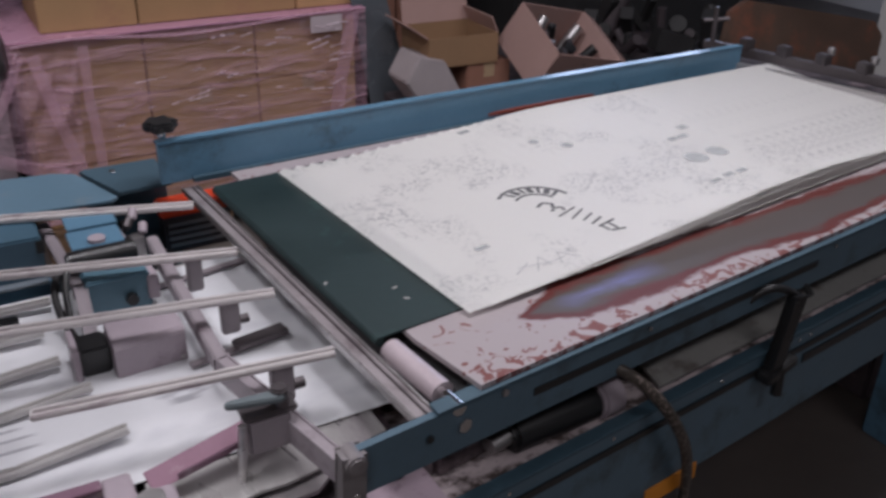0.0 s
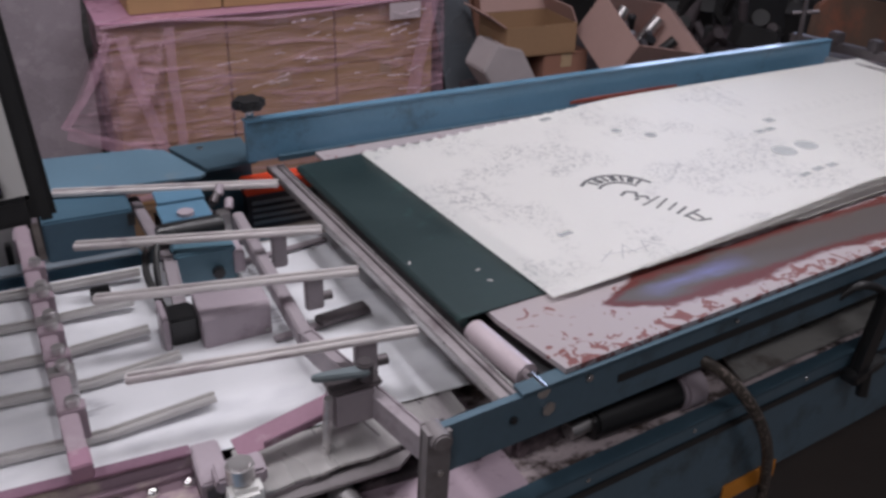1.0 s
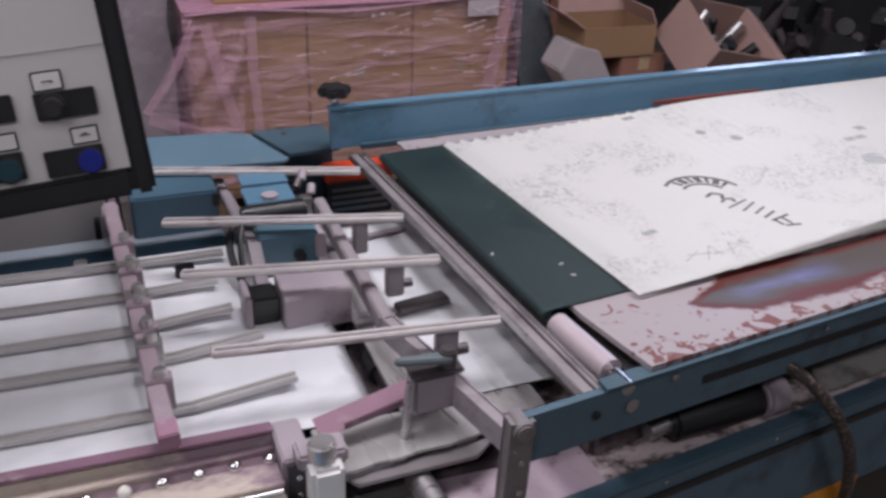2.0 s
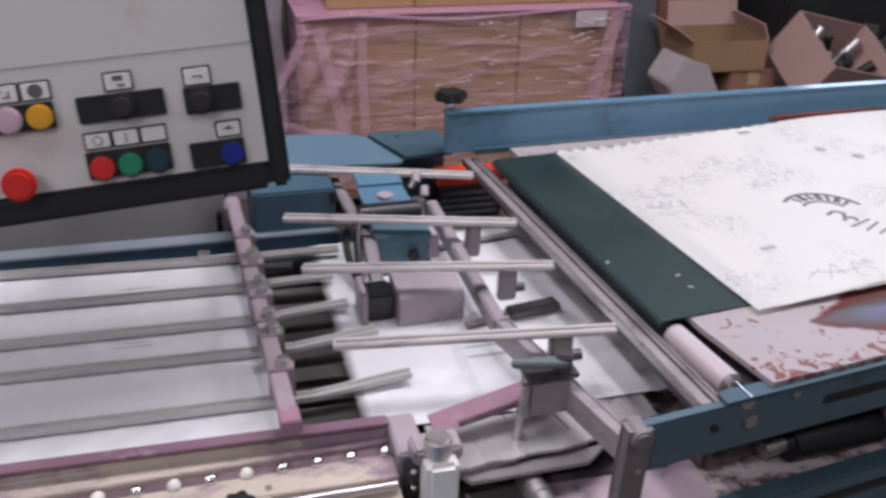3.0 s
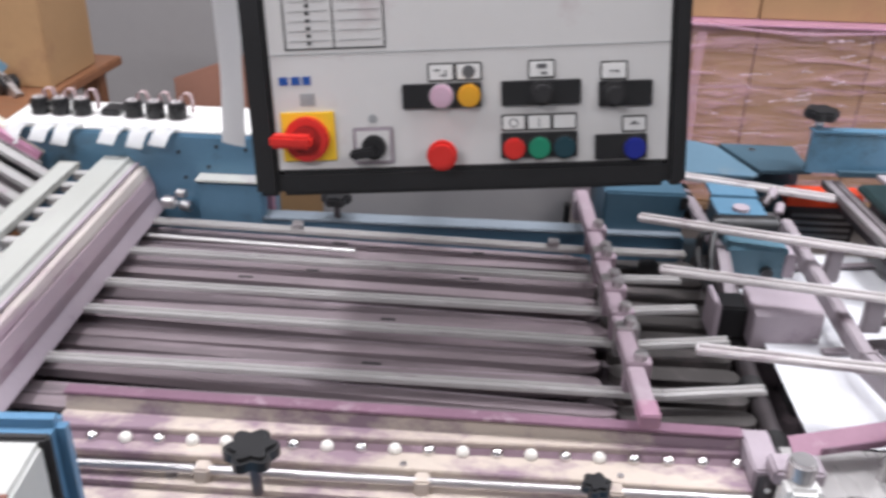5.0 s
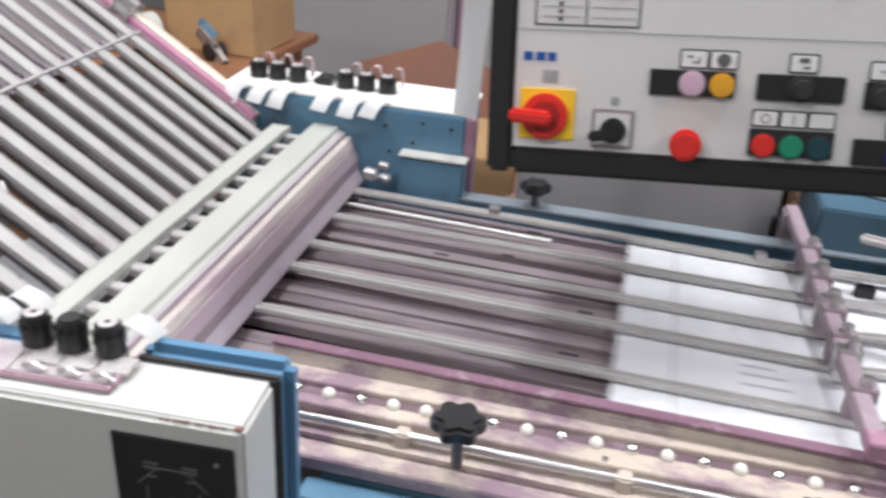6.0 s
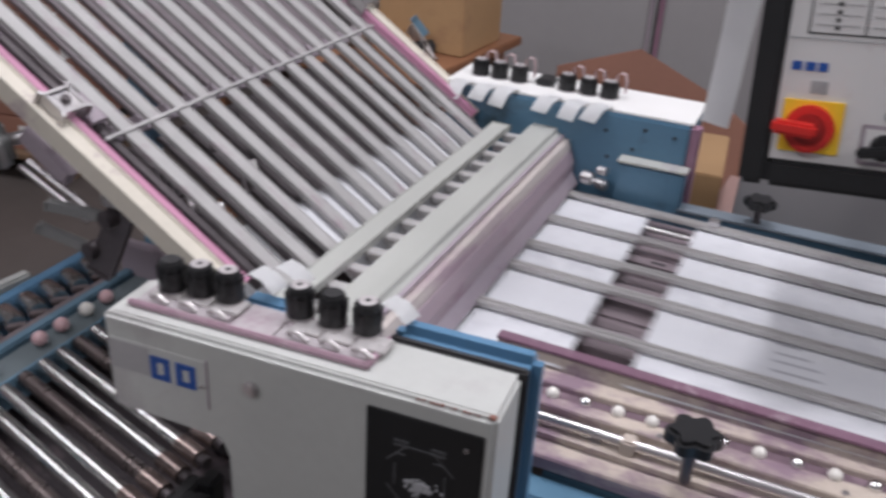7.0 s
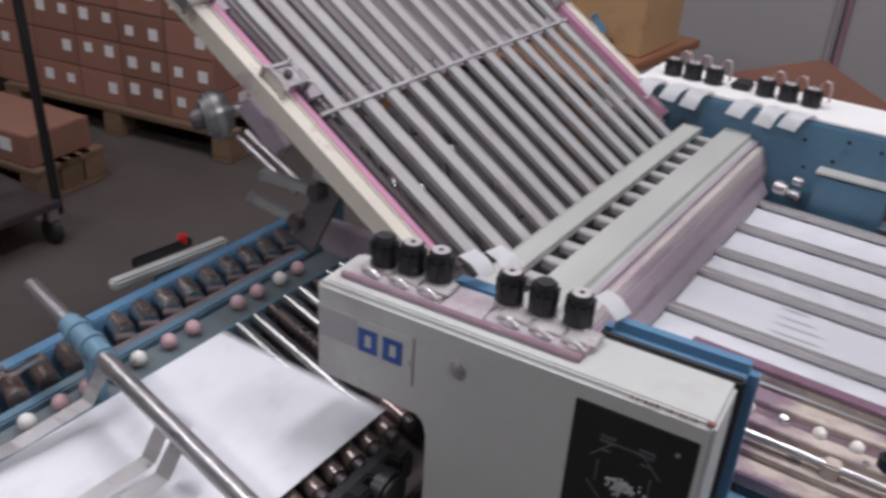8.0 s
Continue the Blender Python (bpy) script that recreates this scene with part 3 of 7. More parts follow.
    part("motor", tube((0.80, 1.345, 0.712), (0.985, 1.362, 0.706), 0.030, 18, bevel=0.006), BLACK, f, "black drive motor under the bed", True)
    part("motor_cap", tube((0.985, 1.362, 0.706), (1.035, 1.367, 0.704), 0.035, 18, bevel=0.006), GREY, f, "", True)
    part("fitting", tube((0.76, 1.338, 0.712), (0.80, 1.345, 0.712), 0.014, 12), STEEL, f, "", True)
    part("drive_chain", beam((0.66, 1.36, 0.705), (0.92, 1.41, 0.70), 0.05, 0.05, 0.01), SOOT, f)
    h = solid("hose", bent([(0.955, 1.40, 0.80), (0.985, 1.325, 0.80), (1.03, 1.295, 0.765), (1.085, 1.278, 0.695), (1.145, 1.285, 0.59), (1.19, 1.31, 0.45), (1.2, 1.32, 0.2), (1.22, 1.34, 0.012)], 0.0105), HOSE,
              "brown braided hose hanging from the feeder", "hose", "", "", True)
    # feeding head at the far end: rods, suckers, clamps
    hd = thing("feeder_head", (2.42, 2.1, 0.8), "oily feeder head with rods and clamps", "feeder head")
    part("head_bar", beam((2.36, 2.56, 0.885), (2.60, 1.72, 0.885), 0.028, 0.028), DARK_STEEL, hd)
    part("head_bar", beam((2.30, 2.46, 0.862), (2.52, 1.70, 0.862), 0.02, 0.02), STEEL, hd)
    part("upright", beam((2.30, 2.50, 0.78), (2.30, 2.50, 0.905), 0.02, 0.02), BLUE, hd)
    part("spindle", tube((2.36, 2.53, 0.88), (2.36, 2.53, 1.01), 0.008), DARK_STEEL, hd, "", True)
    part("cross_pin", tube((2.33, 2.55, 0.965), (2.40, 2.51, 0.972), 0.007), DARK_STEEL, hd, "", True)
    for i in range(6):
        y = 2.42 - i * 0.12
        x = 2.40 + i * 0.035
        part("clamp", box(x - 0.018, x + 0.018, y - 0.02, y + 0.02, 0.895, 0.93, 0.004), DARK_STEEL, hd)
    for x, y in ((2.50, 2.18), (2.53, 2.05)):
        part("pin", tube((x, y, 0.92), (x, y, 0.945), 0.012, 12, bevel=0.003), STEEL, hd, "", True)
    part("support", box(2.35, 2.62, 1.7, 2.5, 0.0, 0.84, 0.01), SOOT, hd)
    # hand knob on its post by the side plate
    k = thing("hand_knob", (0.503, 2.20, 0.975), "black lobed hand knob on a steel stud", "knob")
    part("stud", tube((0.503, 2.205, 0.975), (0.503, 2.205, 1.0), 0.009), CHROME, k, "", True)
    part("grip", star((0.503, 2.205, 0.998), 0.036, 0.02), BLACK, k, "", True)
    part("catch", beam((0.60, 2.215, 0.975), (0.60, 2.215, 1.003), 0.006, 0.012), BLACK, k)


SCRAP = mat("soiled_paper_scrap", (0.34, 0.33, 0.32), 0.8)
feeder()
for sx, sy, turn in ((0.714, 1.571, 20), (0.716, 1.532, -35), (0.617, 1.632, 60)):
    solid("paper_scrap", box(-0.0045, 0.0045, -0.002, 0.002, 0, 0.0006, 0, pose(sx, sy, fz(sx, 0.8966), 0, 0, turn)), SCRAP, "tiny white paper scrap on the green belt", "paper scrap", "paper scraps")


def rod_set():
    """Four flat hold-down rods that reach from the feeder's end over the register table."""
    for (xa, ya), (xb, yb) in (((0.10, 2.216), (0.527, 2.10)), ((0.118, 1.964), (0.541, 1.865)), ((0.127, 1.762), (0.548, 1.692)), ((0.142, 1.524), (0.566, 1.481))):
        r = thing("hold_down_rod", (xb, yb, 0.862), "scuffed aluminium hold-down rod fixed to the feeder end", "rod", "hold-down rods")
        part("bar", beam((xa, ya, 0.870), (xb, yb, 0.866), 0.020, 0.010, 0.002), ROD_GREY, r)
        part("rib", beam((xa + 0.004, ya, 0.877), (xb, yb, 0.873), 0.006, 0.006, 0.001), ROD_GREY, r)


rod_set()


def curl_up(x, v):
    """How far the top sheet rises above the bed towards its near edge."""
    return 0.030 * max(0.0, min(1.0, (x - 0.82) / 0.75)) ** 1.3 * (1 - v) ** 3.0


def heap_up(x, v):
    """How far the fanned pile stands up along the far side plate."""
    return 0.030 * max(0.0, min(1.0, (x - 0.85) / 0.6)) * v


def ink_z(x, y):
    near = 1.437 + 0.16 * (x - 0.778)
    return fz(x, 0.9037) + curl_up(x, max(0.0, min(1.0, (y - near) / 0.68))) + heap_up(x, max(0.0, min(1.0, (y - near) / 0.68)))


def stream():
    """Sheets fanned out along the bed, each a few centimetres behind the one on top of it; their near edges curl up."""
    rnd = random.Random(4)
    gap, count = 0.040, 17
    for i in range(count):
        dx = gap * i
        base = 0.155 * dx
        top = 0.9028 - 0.00045 * i
        j = rnd.uniform(-0.003, 0.003) + (0.003 if i % 2 else 0.0)
        bm = bmesh.new()
        nx, ny = (62, 9) if i == 0 else (10, 9)
        grid = []
        for a in range(nx + 1):
            u = a / nx
            row = []
            for b in range(ny + 1):
                v = b / ny
                x = (0.778 - 0.065 * v) + dx + 1.05 * u
                far = 2.128 + base + 0.115 * u + j - (0.017 * (1 - (a % 2)) if i == 0 else 0.019)
                near = 1.437 + base + 0.172 * u - j * 0.4
                y = near + (far - near) * v
                lift = curl_up(x, v) * max(0.0, 1 - i / 19) + heap_up(x, v)
                row.append(bm.verts.new((x, y, fz(x, top) + lift)))
            grid.append(row)
        for a in range(nx):
            for b in range(ny):
                bm.faces.new((grid[a][b], grid[a + 1][b], grid[a + 1][b + 1], grid[a][b + 1]))
        bmesh.ops.solidify(bm, geom=list(bm.faces), thickness=0.0003)
        solid("printed_sheet", bm, PRINTED, "white printed paper sheet fanned out on the feeder", "paper sheet", "sheets on the feeder")


def printed_material(name, dark):
    """White stock with faint line drawings."""
    m = bpy.data.materials.new(name)
    m.use_nodes = True
    n, l = m.node_tree.nodes, m.node_tree.links
    b = n["Principled BSDF"]
    tc = n.new("ShaderNodeTexCoord")
    where = n.new("ShaderNodeTexNoise")
    where.inputs["Scale"].default_value, where.inputs["Detail"].default_value = 5.5, 2
    fine = n.new("ShaderNodeTexNoise")
    fine.inputs["Scale"].default_value, fine.inputs["Detail"].default_value, fine.inputs["Distortion"].default_value = 34, 5, 3.5
    l.new(tc.outputs["Object"], where.inputs[0]), l.new(tc.outputs["Object"], fine.inputs[0])
    a = n.new("ShaderNodeMapRange")
    a.inputs[1].default_value, a.inputs[2].default_value = 0.48, 0.58
    l.new(where.outputs[0], a.inputs[0])
    c = n.new("ShaderNodeMapRange")
    c.inputs[1].default_value, c.inputs[2].default_value = 0.5, 0.72
    l.new(fine.outputs[0], c.inputs[0])
    k = n.new("ShaderNodeMath")
    k.operation = "MULTIPLY"
    l.new(a.outputs[0], k.inputs[0]), l.new(c.outputs[0], k.inputs[1])
    x = n.new("ShaderNodeMix")
    x.data_type = "RGBA"
    x.inputs[6].default_value = (0.90, 0.89, 0.87, 1)
    x.inputs[7].default_value = (dark, dark, dark, 1)
    l.new(k.outputs[0], x.inputs[0])
    l.new(x.outputs[2], b.inputs["Base Color"])
    b.inputs["Roughness"].default_value = 0.45
    return m


PRINTED = printed_material("printed_paper", 0.52)
stream()


def print_marks():
    """The crest, the strokes and the dots that show on the top sheet, as thin ink."""
    def ink(name, bars, m, label):
        p = thing(name, (bars[0][0], bars[0][1], fz(bars[0][0], 0.9032)), label, "print")
        for x0, y0, x1, y1, w in bars:
            part("stroke", beam((x0, y0, ink_z(x0, y0)), (x1, y1, ink_z(x1, y1)), w, 0.0005, 0), m, p)

    arc = []
    cx, cy = 1.118, 1.735
    for r, w, a0, step in ((0.046, 0.006, 18, 17), (0.082, 0.007, 12, 18)):
        for i in range(7):
            a, b = (math.radians(a0 + step * k) for k in (i, i + 1))
            arc.append((cx + r * math.cos(a), cy + r * math.sin(a), cx + r * math.cos(b), cy + r * math.sin(b), w))
    for i in range(7):
        a = math.radians(24 + 15.5 * i)
        arc.append((cx + 0.054 * math.cos(a), cy + 0.054 * math.sin(a), cx + 0.076 * math.cos(a + 0.06), cy + 0.076 * math.sin(a + 0.06), 0.013 if i % 2 else 0.007))
        if i % 2:
            arc.append((cx + 0.058 * math.cos(a - 0.1), cy + 0.058 * math.sin(a - 0.1), cx + 0.06 * math.cos(a + 0.12), cy + 0.06 * math.sin(a + 0.12), 0.005))
    ink("printed_crest", arc, PRINT_GREY, "grey arched crest printed on the top sheet")
    sign = [(1.105, 1.722, 1.125, 1.735, 0.006), (1.125, 1.735, 1.142, 1.722, 0.006), (1.142, 1.722, 1.13, 1.708, 0.006), (1.13, 1.708, 1.15, 1.70, 0.006), (1.15, 1.70, 1.145, 1.688, 0.006), (1.12, 1.695, 1.13, 1.70, 0.006),
            (1.118, 1.668, 1.172, 1.69, 0.004), (1.135, 1.648, 1.18, 1.676, 0.004), (1.15, 1.632, 1.185, 1.652, 0.004), (1.155, 1.612, 1.19, 1.63, 0.005), (1.16, 1.597, 1.205, 1.61, 0.005), (1.165, 1.60, 1.168, 1.575, 0.005), (1.185, 1.605, 1.187, 1.575, 0.005), (1.17, 1.572, 1.2, 1.568, 0.005)]
    ink("printed_mark", sign, PRINT_GREY, "grey strokes printed below the crest")
    scribble = [(0.915, 1.522, 0.955, 1.548, 0.003), (0.93, 1.54, 0.99, 1.535, 0.003), (0.955, 1.515, 0.985, 1.56, 0.003), (0.985, 1.56, 0.99, 1.525, 0.003), (0.975, 1.53, 1.03, 1.54, 0.003), (1.01, 1.52, 1.025, 1.56, 0.003), (1.025, 1.56, 1.045, 1.535, 0.003)]
    ink("printed_scribble", [(a, b - 0.012, c, d - 0.012, 0.002) for a, b, c, d, w in scribble], PRINT_PALE, "thin grey scribble printed near the sheet's edge")
    for x, y, r in ((1.585, 1.785, 0.028), (1.662, 1.798, 0.026), (1.30, 2.02, 0.012), (1.36, 1.97, 0.014)):
        solid("printed_dot", tube((x, y, ink_z(x, y) - 0.0002), (x, y, ink_z(x, y) + 0.0002), r, 20), PRINT_FAINT, "pale grey dot printed on the sheet", "print", "printed dots")
    for x, y, w in ((1.69, 1.958, 0.02), (1.61, 1.902, 0.017), (1.645, 1.908, 0.017), (1.555, 1.668, 0.015), (1.60, 1.675, 0.015), (1.505, 1.655, 0.012), (0.90, 1.62, 0.012), (1.17, 2.14, 0.015)):
        solid("printed_block", beam((x, y, ink_z(x, y)), (x + 0.03, y + 0.006, ink_z(x + 0.03, y)), w, 0.0004, 0), PRINT_FAINT, "small pale grey block printed on the sheet", "print", "printed blocks")


print_marks()


# ---- register table ----
BELT_DARK = mat("dark_pull_in_rubber", (0.05, 0.045, 0.043), 0.45, 0, 0.25, 9, 0.02, (0.12, 0.10, 0.10), 0.35, 9)
SLOT = mat("dark_ball_slot", (0.15, 0.10, 0.122), 0.45, 0, 0.12, 9, 0.01, (0.28, 0.20, 0.235), 0.3, 14)
MAUVE = mat("worn_mauve_bar", (0.31, 0.24, 0.275), 0.5, 0, 0.14, 8, 0.015, (0.36, 0.30, 0.33), 0.3, 10)
BELT_PALE = mat("frayed_pale_belt", (0.42, 0.36, 0.385), 0.5, 0, 0.25, 9, 0.02, (0.17, 0.13, 0.145), 0.5, 8, (0.5, 4, 4))
RAILS = [((-0.862, 2.057), (0.04, 2.011), (0.224, 1.994)), ((-0.866, 1.924), (0.04, 1.896), (0.197, 1.891)), ((-0.864, 1.800), (0.05, 1.780), (0.207, 1.788)),
         ((-0.866, 1.709), (0.10, 1.680), (0.240, 1.690)), ((-0.868, 1.561), (0.11, 1.543), (0.266, 1.557))]


def register_table():
    t = thing("register_table", (-0.3, 1.75, 0.3), "register table with canted belts, steel hold-down rails and a ball guide", "machine table")
    part("bed", box(-0.90, 0.62, 1.36, 2.09, 0.66, 0.70, 0.002), SOOT, t, "dark oily bed under the belts")
    part("far_beam", box(-0.63, 0.24, 2.085, 2.115, 0.60, 0.772, 0.003), BLUE, t)
    part("far_cap", box(-0.63, 0.235, 2.08, 2.122, 0.772, 0.778, 0.002), mat("dusty_pale_cap", (0.17, 0.20, 0.23), 0.5, 0, 0.15, 6, 0.01), t)
    part("near_beam", box(-0.66, 0.30, 1.255, 1.30, 0.30, 0.69, 0.003), BLUE, t)
    part("near_step", box(-0.66, 0.26, 1.16, 1.255, 0.30, 0.655, 0.006), BLUE_LIGHT, t)
    part("near_groove", box(-0.64, 0.28, 1.30, 1.335, 0.66, 0.70, 0.002), BLUE_DARK, t)
    # belts: long flat loops with round ends, running a little askew
    rnd = random.Random(7)
    for i in range(15):
        y = 1.478 + i * 0.0405
        yaw = (-2.6, -1.2, -3.3, -0.4)[i % 4]
        m = pose(-0.43, y, 0, 0, 0, yaw + rnd.uniform(-0.6, 0.6))
        w, half = 0.0165 + rnd.uniform(-0.003, 0.004), 0.435 + rnd.uniform(-0.015, 0.02)
        pts = []
        for k in range(9):
            a = math.pi * (-0.5 + k / 8)
            pts.append((half + 0.035 * math.cos(a), w * math.sin(a)))
        for k in range(9):
            a = math.pi * (0.5 + k / 8)
            pts.append((-half + 0.035 * math.cos(a), w * math.sin(a)))
        top = 0.738 + (i * 5 % 4) * 0.0028
        part("belt", prism(pts, 0.728, top, 0, None, m), BELT_GREY, t)
        # worn bright edge, and the dark slot where a belt is laced
        if i % 3 != 1:
            part("belt_edge", box(-half, half, w - 0.0035, w - 0.001, top - 0.001, top + 0.0009, 0, m), BELT_PALE, t, "pale frayed belt edge")
        for k in range(rnd.choice((0, 1, 2))):
            x = rnd.uniform(-0.3, 0.36)
            part("belt_slot", box(x, x + rnd.uniform(0.014, 0.04), -0.004, 0.003, top - 0.001, top + 0.0006, 0, m), BLACK_SOFT, t)
    for i in range(11):
        y = 1.485 + i * 0.053 + rnd.uniform(-0.004, 0.004)
        pts = [(0.15 + (0.085 if k < 9 else -0.085) + 0.02 * math.cos(math.pi * (-0.5 + (k if k < 9 else k - 1) / 8)), 0.019 * math.sin(math.pi * (-0.5 + (k if k < 9 else k - 1) / 8))) for k in range(18)]
        part("pull_in_belt", prism(pts, 0.724, 0.740 + rnd.uniform(0, 0.003), 0, None, pose(0, y, 0, 0, 0, rnd.uniform(-1, 1))), BELT_DARK, t, "dark rubber pull-in belt")
    for i in range(5):
        x = -0.72 + i * 0.235
        part("belt_roller", tube((x, 1.40, 0.712), (x + 0.02, 2.08, 0.712), 0.014, 12), DARK_STEEL, t, "", True)
    # pull-in rollers under the rods
    for i in range(5):
        x = 0.275 + i * 0.07
        part("pull_in_roller", tube((x, 1.40, 0.722), (x + 0.015, 2.08, 0.722), 0.017, 14), STEEL if i % 2 else DARK_STEEL, t, "", True)
        for k in range(5):
            yy = 1.46 + 0.14 * k
            part("roller_sleeve", tube((x, yy, 0.722), (x, yy + 0.05, 0.722), 0.022, 14), BLACK_SOFT, t, "", True)
    # hold-down rails with two ridges, their ends bent up
    for a, k, b in RAILS:
        for p, q in (((*a, 0.770), (*k, 0.770)), ((*k, 0.770), (*b, 0.779))):
            part("hold_down_rail", beam(p, q, 0.020, 0.005, 0.001), RAIL_STEEL, t)
            for off in (-0.0065, 0.0065):
                part("rail_ridge", beam((p[0], p[1] + off, p[2] + 0.004), (q[0], q[1] + off, q[2] + 0.004), 0.006, 0.006, 0.0015), RAIL_STEEL, t)
    for x, y in ((-0.545, 2.041), (-0.03, 2.014)):
        part("rail_clip", box(x - 0.011, x + 0.011, y - 0.009, y + 0.011, 0.776, 0.790, 0.002), STEEL, t)
    part("far_guide_rod", tube((-0.853, 2.018, 0.757), (-0.42, 1.990, 0.757), 0.0045, 12), RAIL_STEEL, t, "thin bright rod beside the far rail", True)
    part("rail_stop", box(0.13, 0.165, 1.945, 1.965, 0.755, 0.785, 0.003), BLACK, t)
    # cross bar that carries the rails
    part("cross_bar", beam((0.034, 2.185, 0.815), (0.068, 1.418, 0.815), 0.026, 0.022, 0.002), MAUVE, t, "mauve grey cross bar")
    part("bar_end", beam((0.0665, 1.455, 0.8155), (0.0682, 1.4165, 0.8155), 0.028, 0.024, 0.002), PINK, t)
    part("bar_foot", box(0.018, 0.05, 2.14, 2.19, 0.772, 0.82, 0.003), GREY, t)
    part("bar_foot_side", box(0.0, 0.012, 2.16, 2.18, 0.735, 0.80, 0.002), BLACK, t)
    for y, kk in ((1.997, 1), (1.905, 0), (1.88, 1), (1.80, 0), (1.767, 1), (1.69, 1), (1.645, 0), (1.548, 1)):
        x = 0.0345 + (2.185 - y) * 0.0443
        part("clamp_block", box(x - 0.014, x + 0.024, y - 0.012, y + 0.012, 0.776, 0.832, 0.002), MAUVE if kk else STEEL, t)
        part("clamp_screw", tube((x + 0.008, y, 0.83), (x + 0.008, y, 0.845), 0.010, 12, bevel=0.002), STEEL, t, "", True)
    # ball guide along the near edge
    def plate(near, far, z0, z1, x0=-0.775, x1=0.205):
        """A long plate between two edges, each given by its y at x = -0.60 and x = 0.18."""
        y = lambda e, x: e[0] + (e[1] - e[0]) * (x + 0.60) / 0.78
        return prism([(x0, y(near, x0)), (x1, y(near, x1)), (x1, y(far, x1)), (x0, y(far, x0))], z0, z1, 0.0015)

    part("ball_guide", profile([(-0.125, 0.724), (0.014, 0.724), (0.014, 0.779), (0.006, 0.779), (-0.008, 0.748), (-0.010, 0.736), (-0.125, 0.733)], (-0.775, 1.462, 0), (0.206, 1.448, 0)), GUIDE, t, "stained cream ball guide")
    part("guide_strip", beam((-0.775, 1.469, 0.7815), (0.206, 1.4485, 0.7815), 0.021, 0.005, 0.001), PURPLE, t, "worn purple strip")
    part("upper_plate", plate((1.4195, 1.4325), (1.452, 1.443), 0.738, 0.757), GUIDE, t, "stained cream plate behind the balls")
    part("ball_slot", plate((1.392, 1.406), (1.421, 1.434), 0.735, 0.7475), SLOT, t, "dark ball slot")
    part("lower_plate", plate((1.3735, 1.363), (1.3985, 1.4125), 0.738, 0.7515), GUIDE, t, "stained cream plate before the balls")
    kinds = "cwcwwccwcwcwcwcwcccc"
    for i in range(20):
        x = -0.7117 + i * 0.0477
        c = kinds[i]
        part("guide_ball", ball((x, 1.4005 + 0.0165 * (x + 0.60), 0.7545), 0.0098, None, 1.0, 12), BALL_WHITE if c == "w" else CHROME, t, "ivory ball" if c == "w" else "chrome ball", True)
    part("guide_rod", tube((-0.80, 1.352, 0.747), (0.20, 1.352, 0.747), 0.0065, 14), STEEL, t, "", True)
    part("rod_shelf", box(-0.775, 0.20, 1.300, 1.338, 0.70, 0.722, 0.002), GUIDE, t)
    for x in (-0.54, -0.24, 0.02):
        part("rod_block", box(x - 0.011, x + 0.011, 1.340, 1.364, 0.728, 0.755, 0.003), GUIDE, t)
    for x in (-0.505, -0.268, 0.03):
        part("screw", tube((x, 1.379, 0.748), (x, 1.379, 0.7535), 0.005, 8), STEEL, t, "", True)
    part("stud", tube((-0.585, 1.352, 0.70), (-0.585, 1.352, 0.735), 0.009, 10), STEEL, t, "", True)
    part("guide_end_block", box(0.206, 0.246, 1.375, 1.465, 0.69, 0.778, 0.003), GREY, t)
    part("end_block_face", box(0.212, 0.240, 1.371, 1.376, 0.70, 0.77, 0.001), DARK_STEEL, t)
    for z in (0.75, 0.72):
        part("bolt", bolt((0.226, 1.371, z), 0.005, (0, -1, 0)), CHROME, t, "", True)
    # white clamp with its grey cap
    c = part("white_clamp", box(0.233, 0.278, 1.318, 1.365, 0.60, 0.795, 0.007), WHITE, t, "white plastic clamp body")
    part("clamp_cap", tube((0.253, 1.345, 0.795), (0.253, 1.345, 0.826), 0.019, 18, bevel=0.004), STEEL, t, "", True)
    part("clamp_collar", box(0.222, 0.290, 1.348, 1.39, 0.775, 0.80, 0.004), GREY, t)
    # knobs on the guide rod
    for (x, y, z, r, h) in ((-0.459, 1.315, 0.802, 0.037, 0.026), (-0.010, 1.33, 0.767, 0.021, 0.018)):
        k = thing("star_knob", (x, y, 0.735), "black six-lobed star knob on the guide rod", "knob", "star knobs")
        part("stem", tube((x, y + 0.012, 0.735), (x, y + 0.004, z), 0.008, 12), DARK_STEEL, k, "", True)
        part("grip", star((x, y, z), r, h, 6, 0.76, pose(0, 0, 0, 2, 0, 12)), BLACK, k, "", True)
    k = thing("lobed_knob", (-0.473, 2.10, 0.778), "black lobed knob on the far beam", "knob")
    part("stem", tube((-0.473, 2.10, 0.775), (-0.473, 2.095, 0.815), 0.007, 12), DARK_STEEL, k, "", True)
    part("grip", star((-0.473, 2.095, 0.812), 0.032, 0.02, 6, 0.76), BLACK, k, "", True)


register_table()


BRACKET = mat("dull_bracket_paint", (0.28, 0.245, 0.265), 0.5, 0, 0.12, 8, 0.015, (0.13, 0.10, 0.115), 0.3, 8)


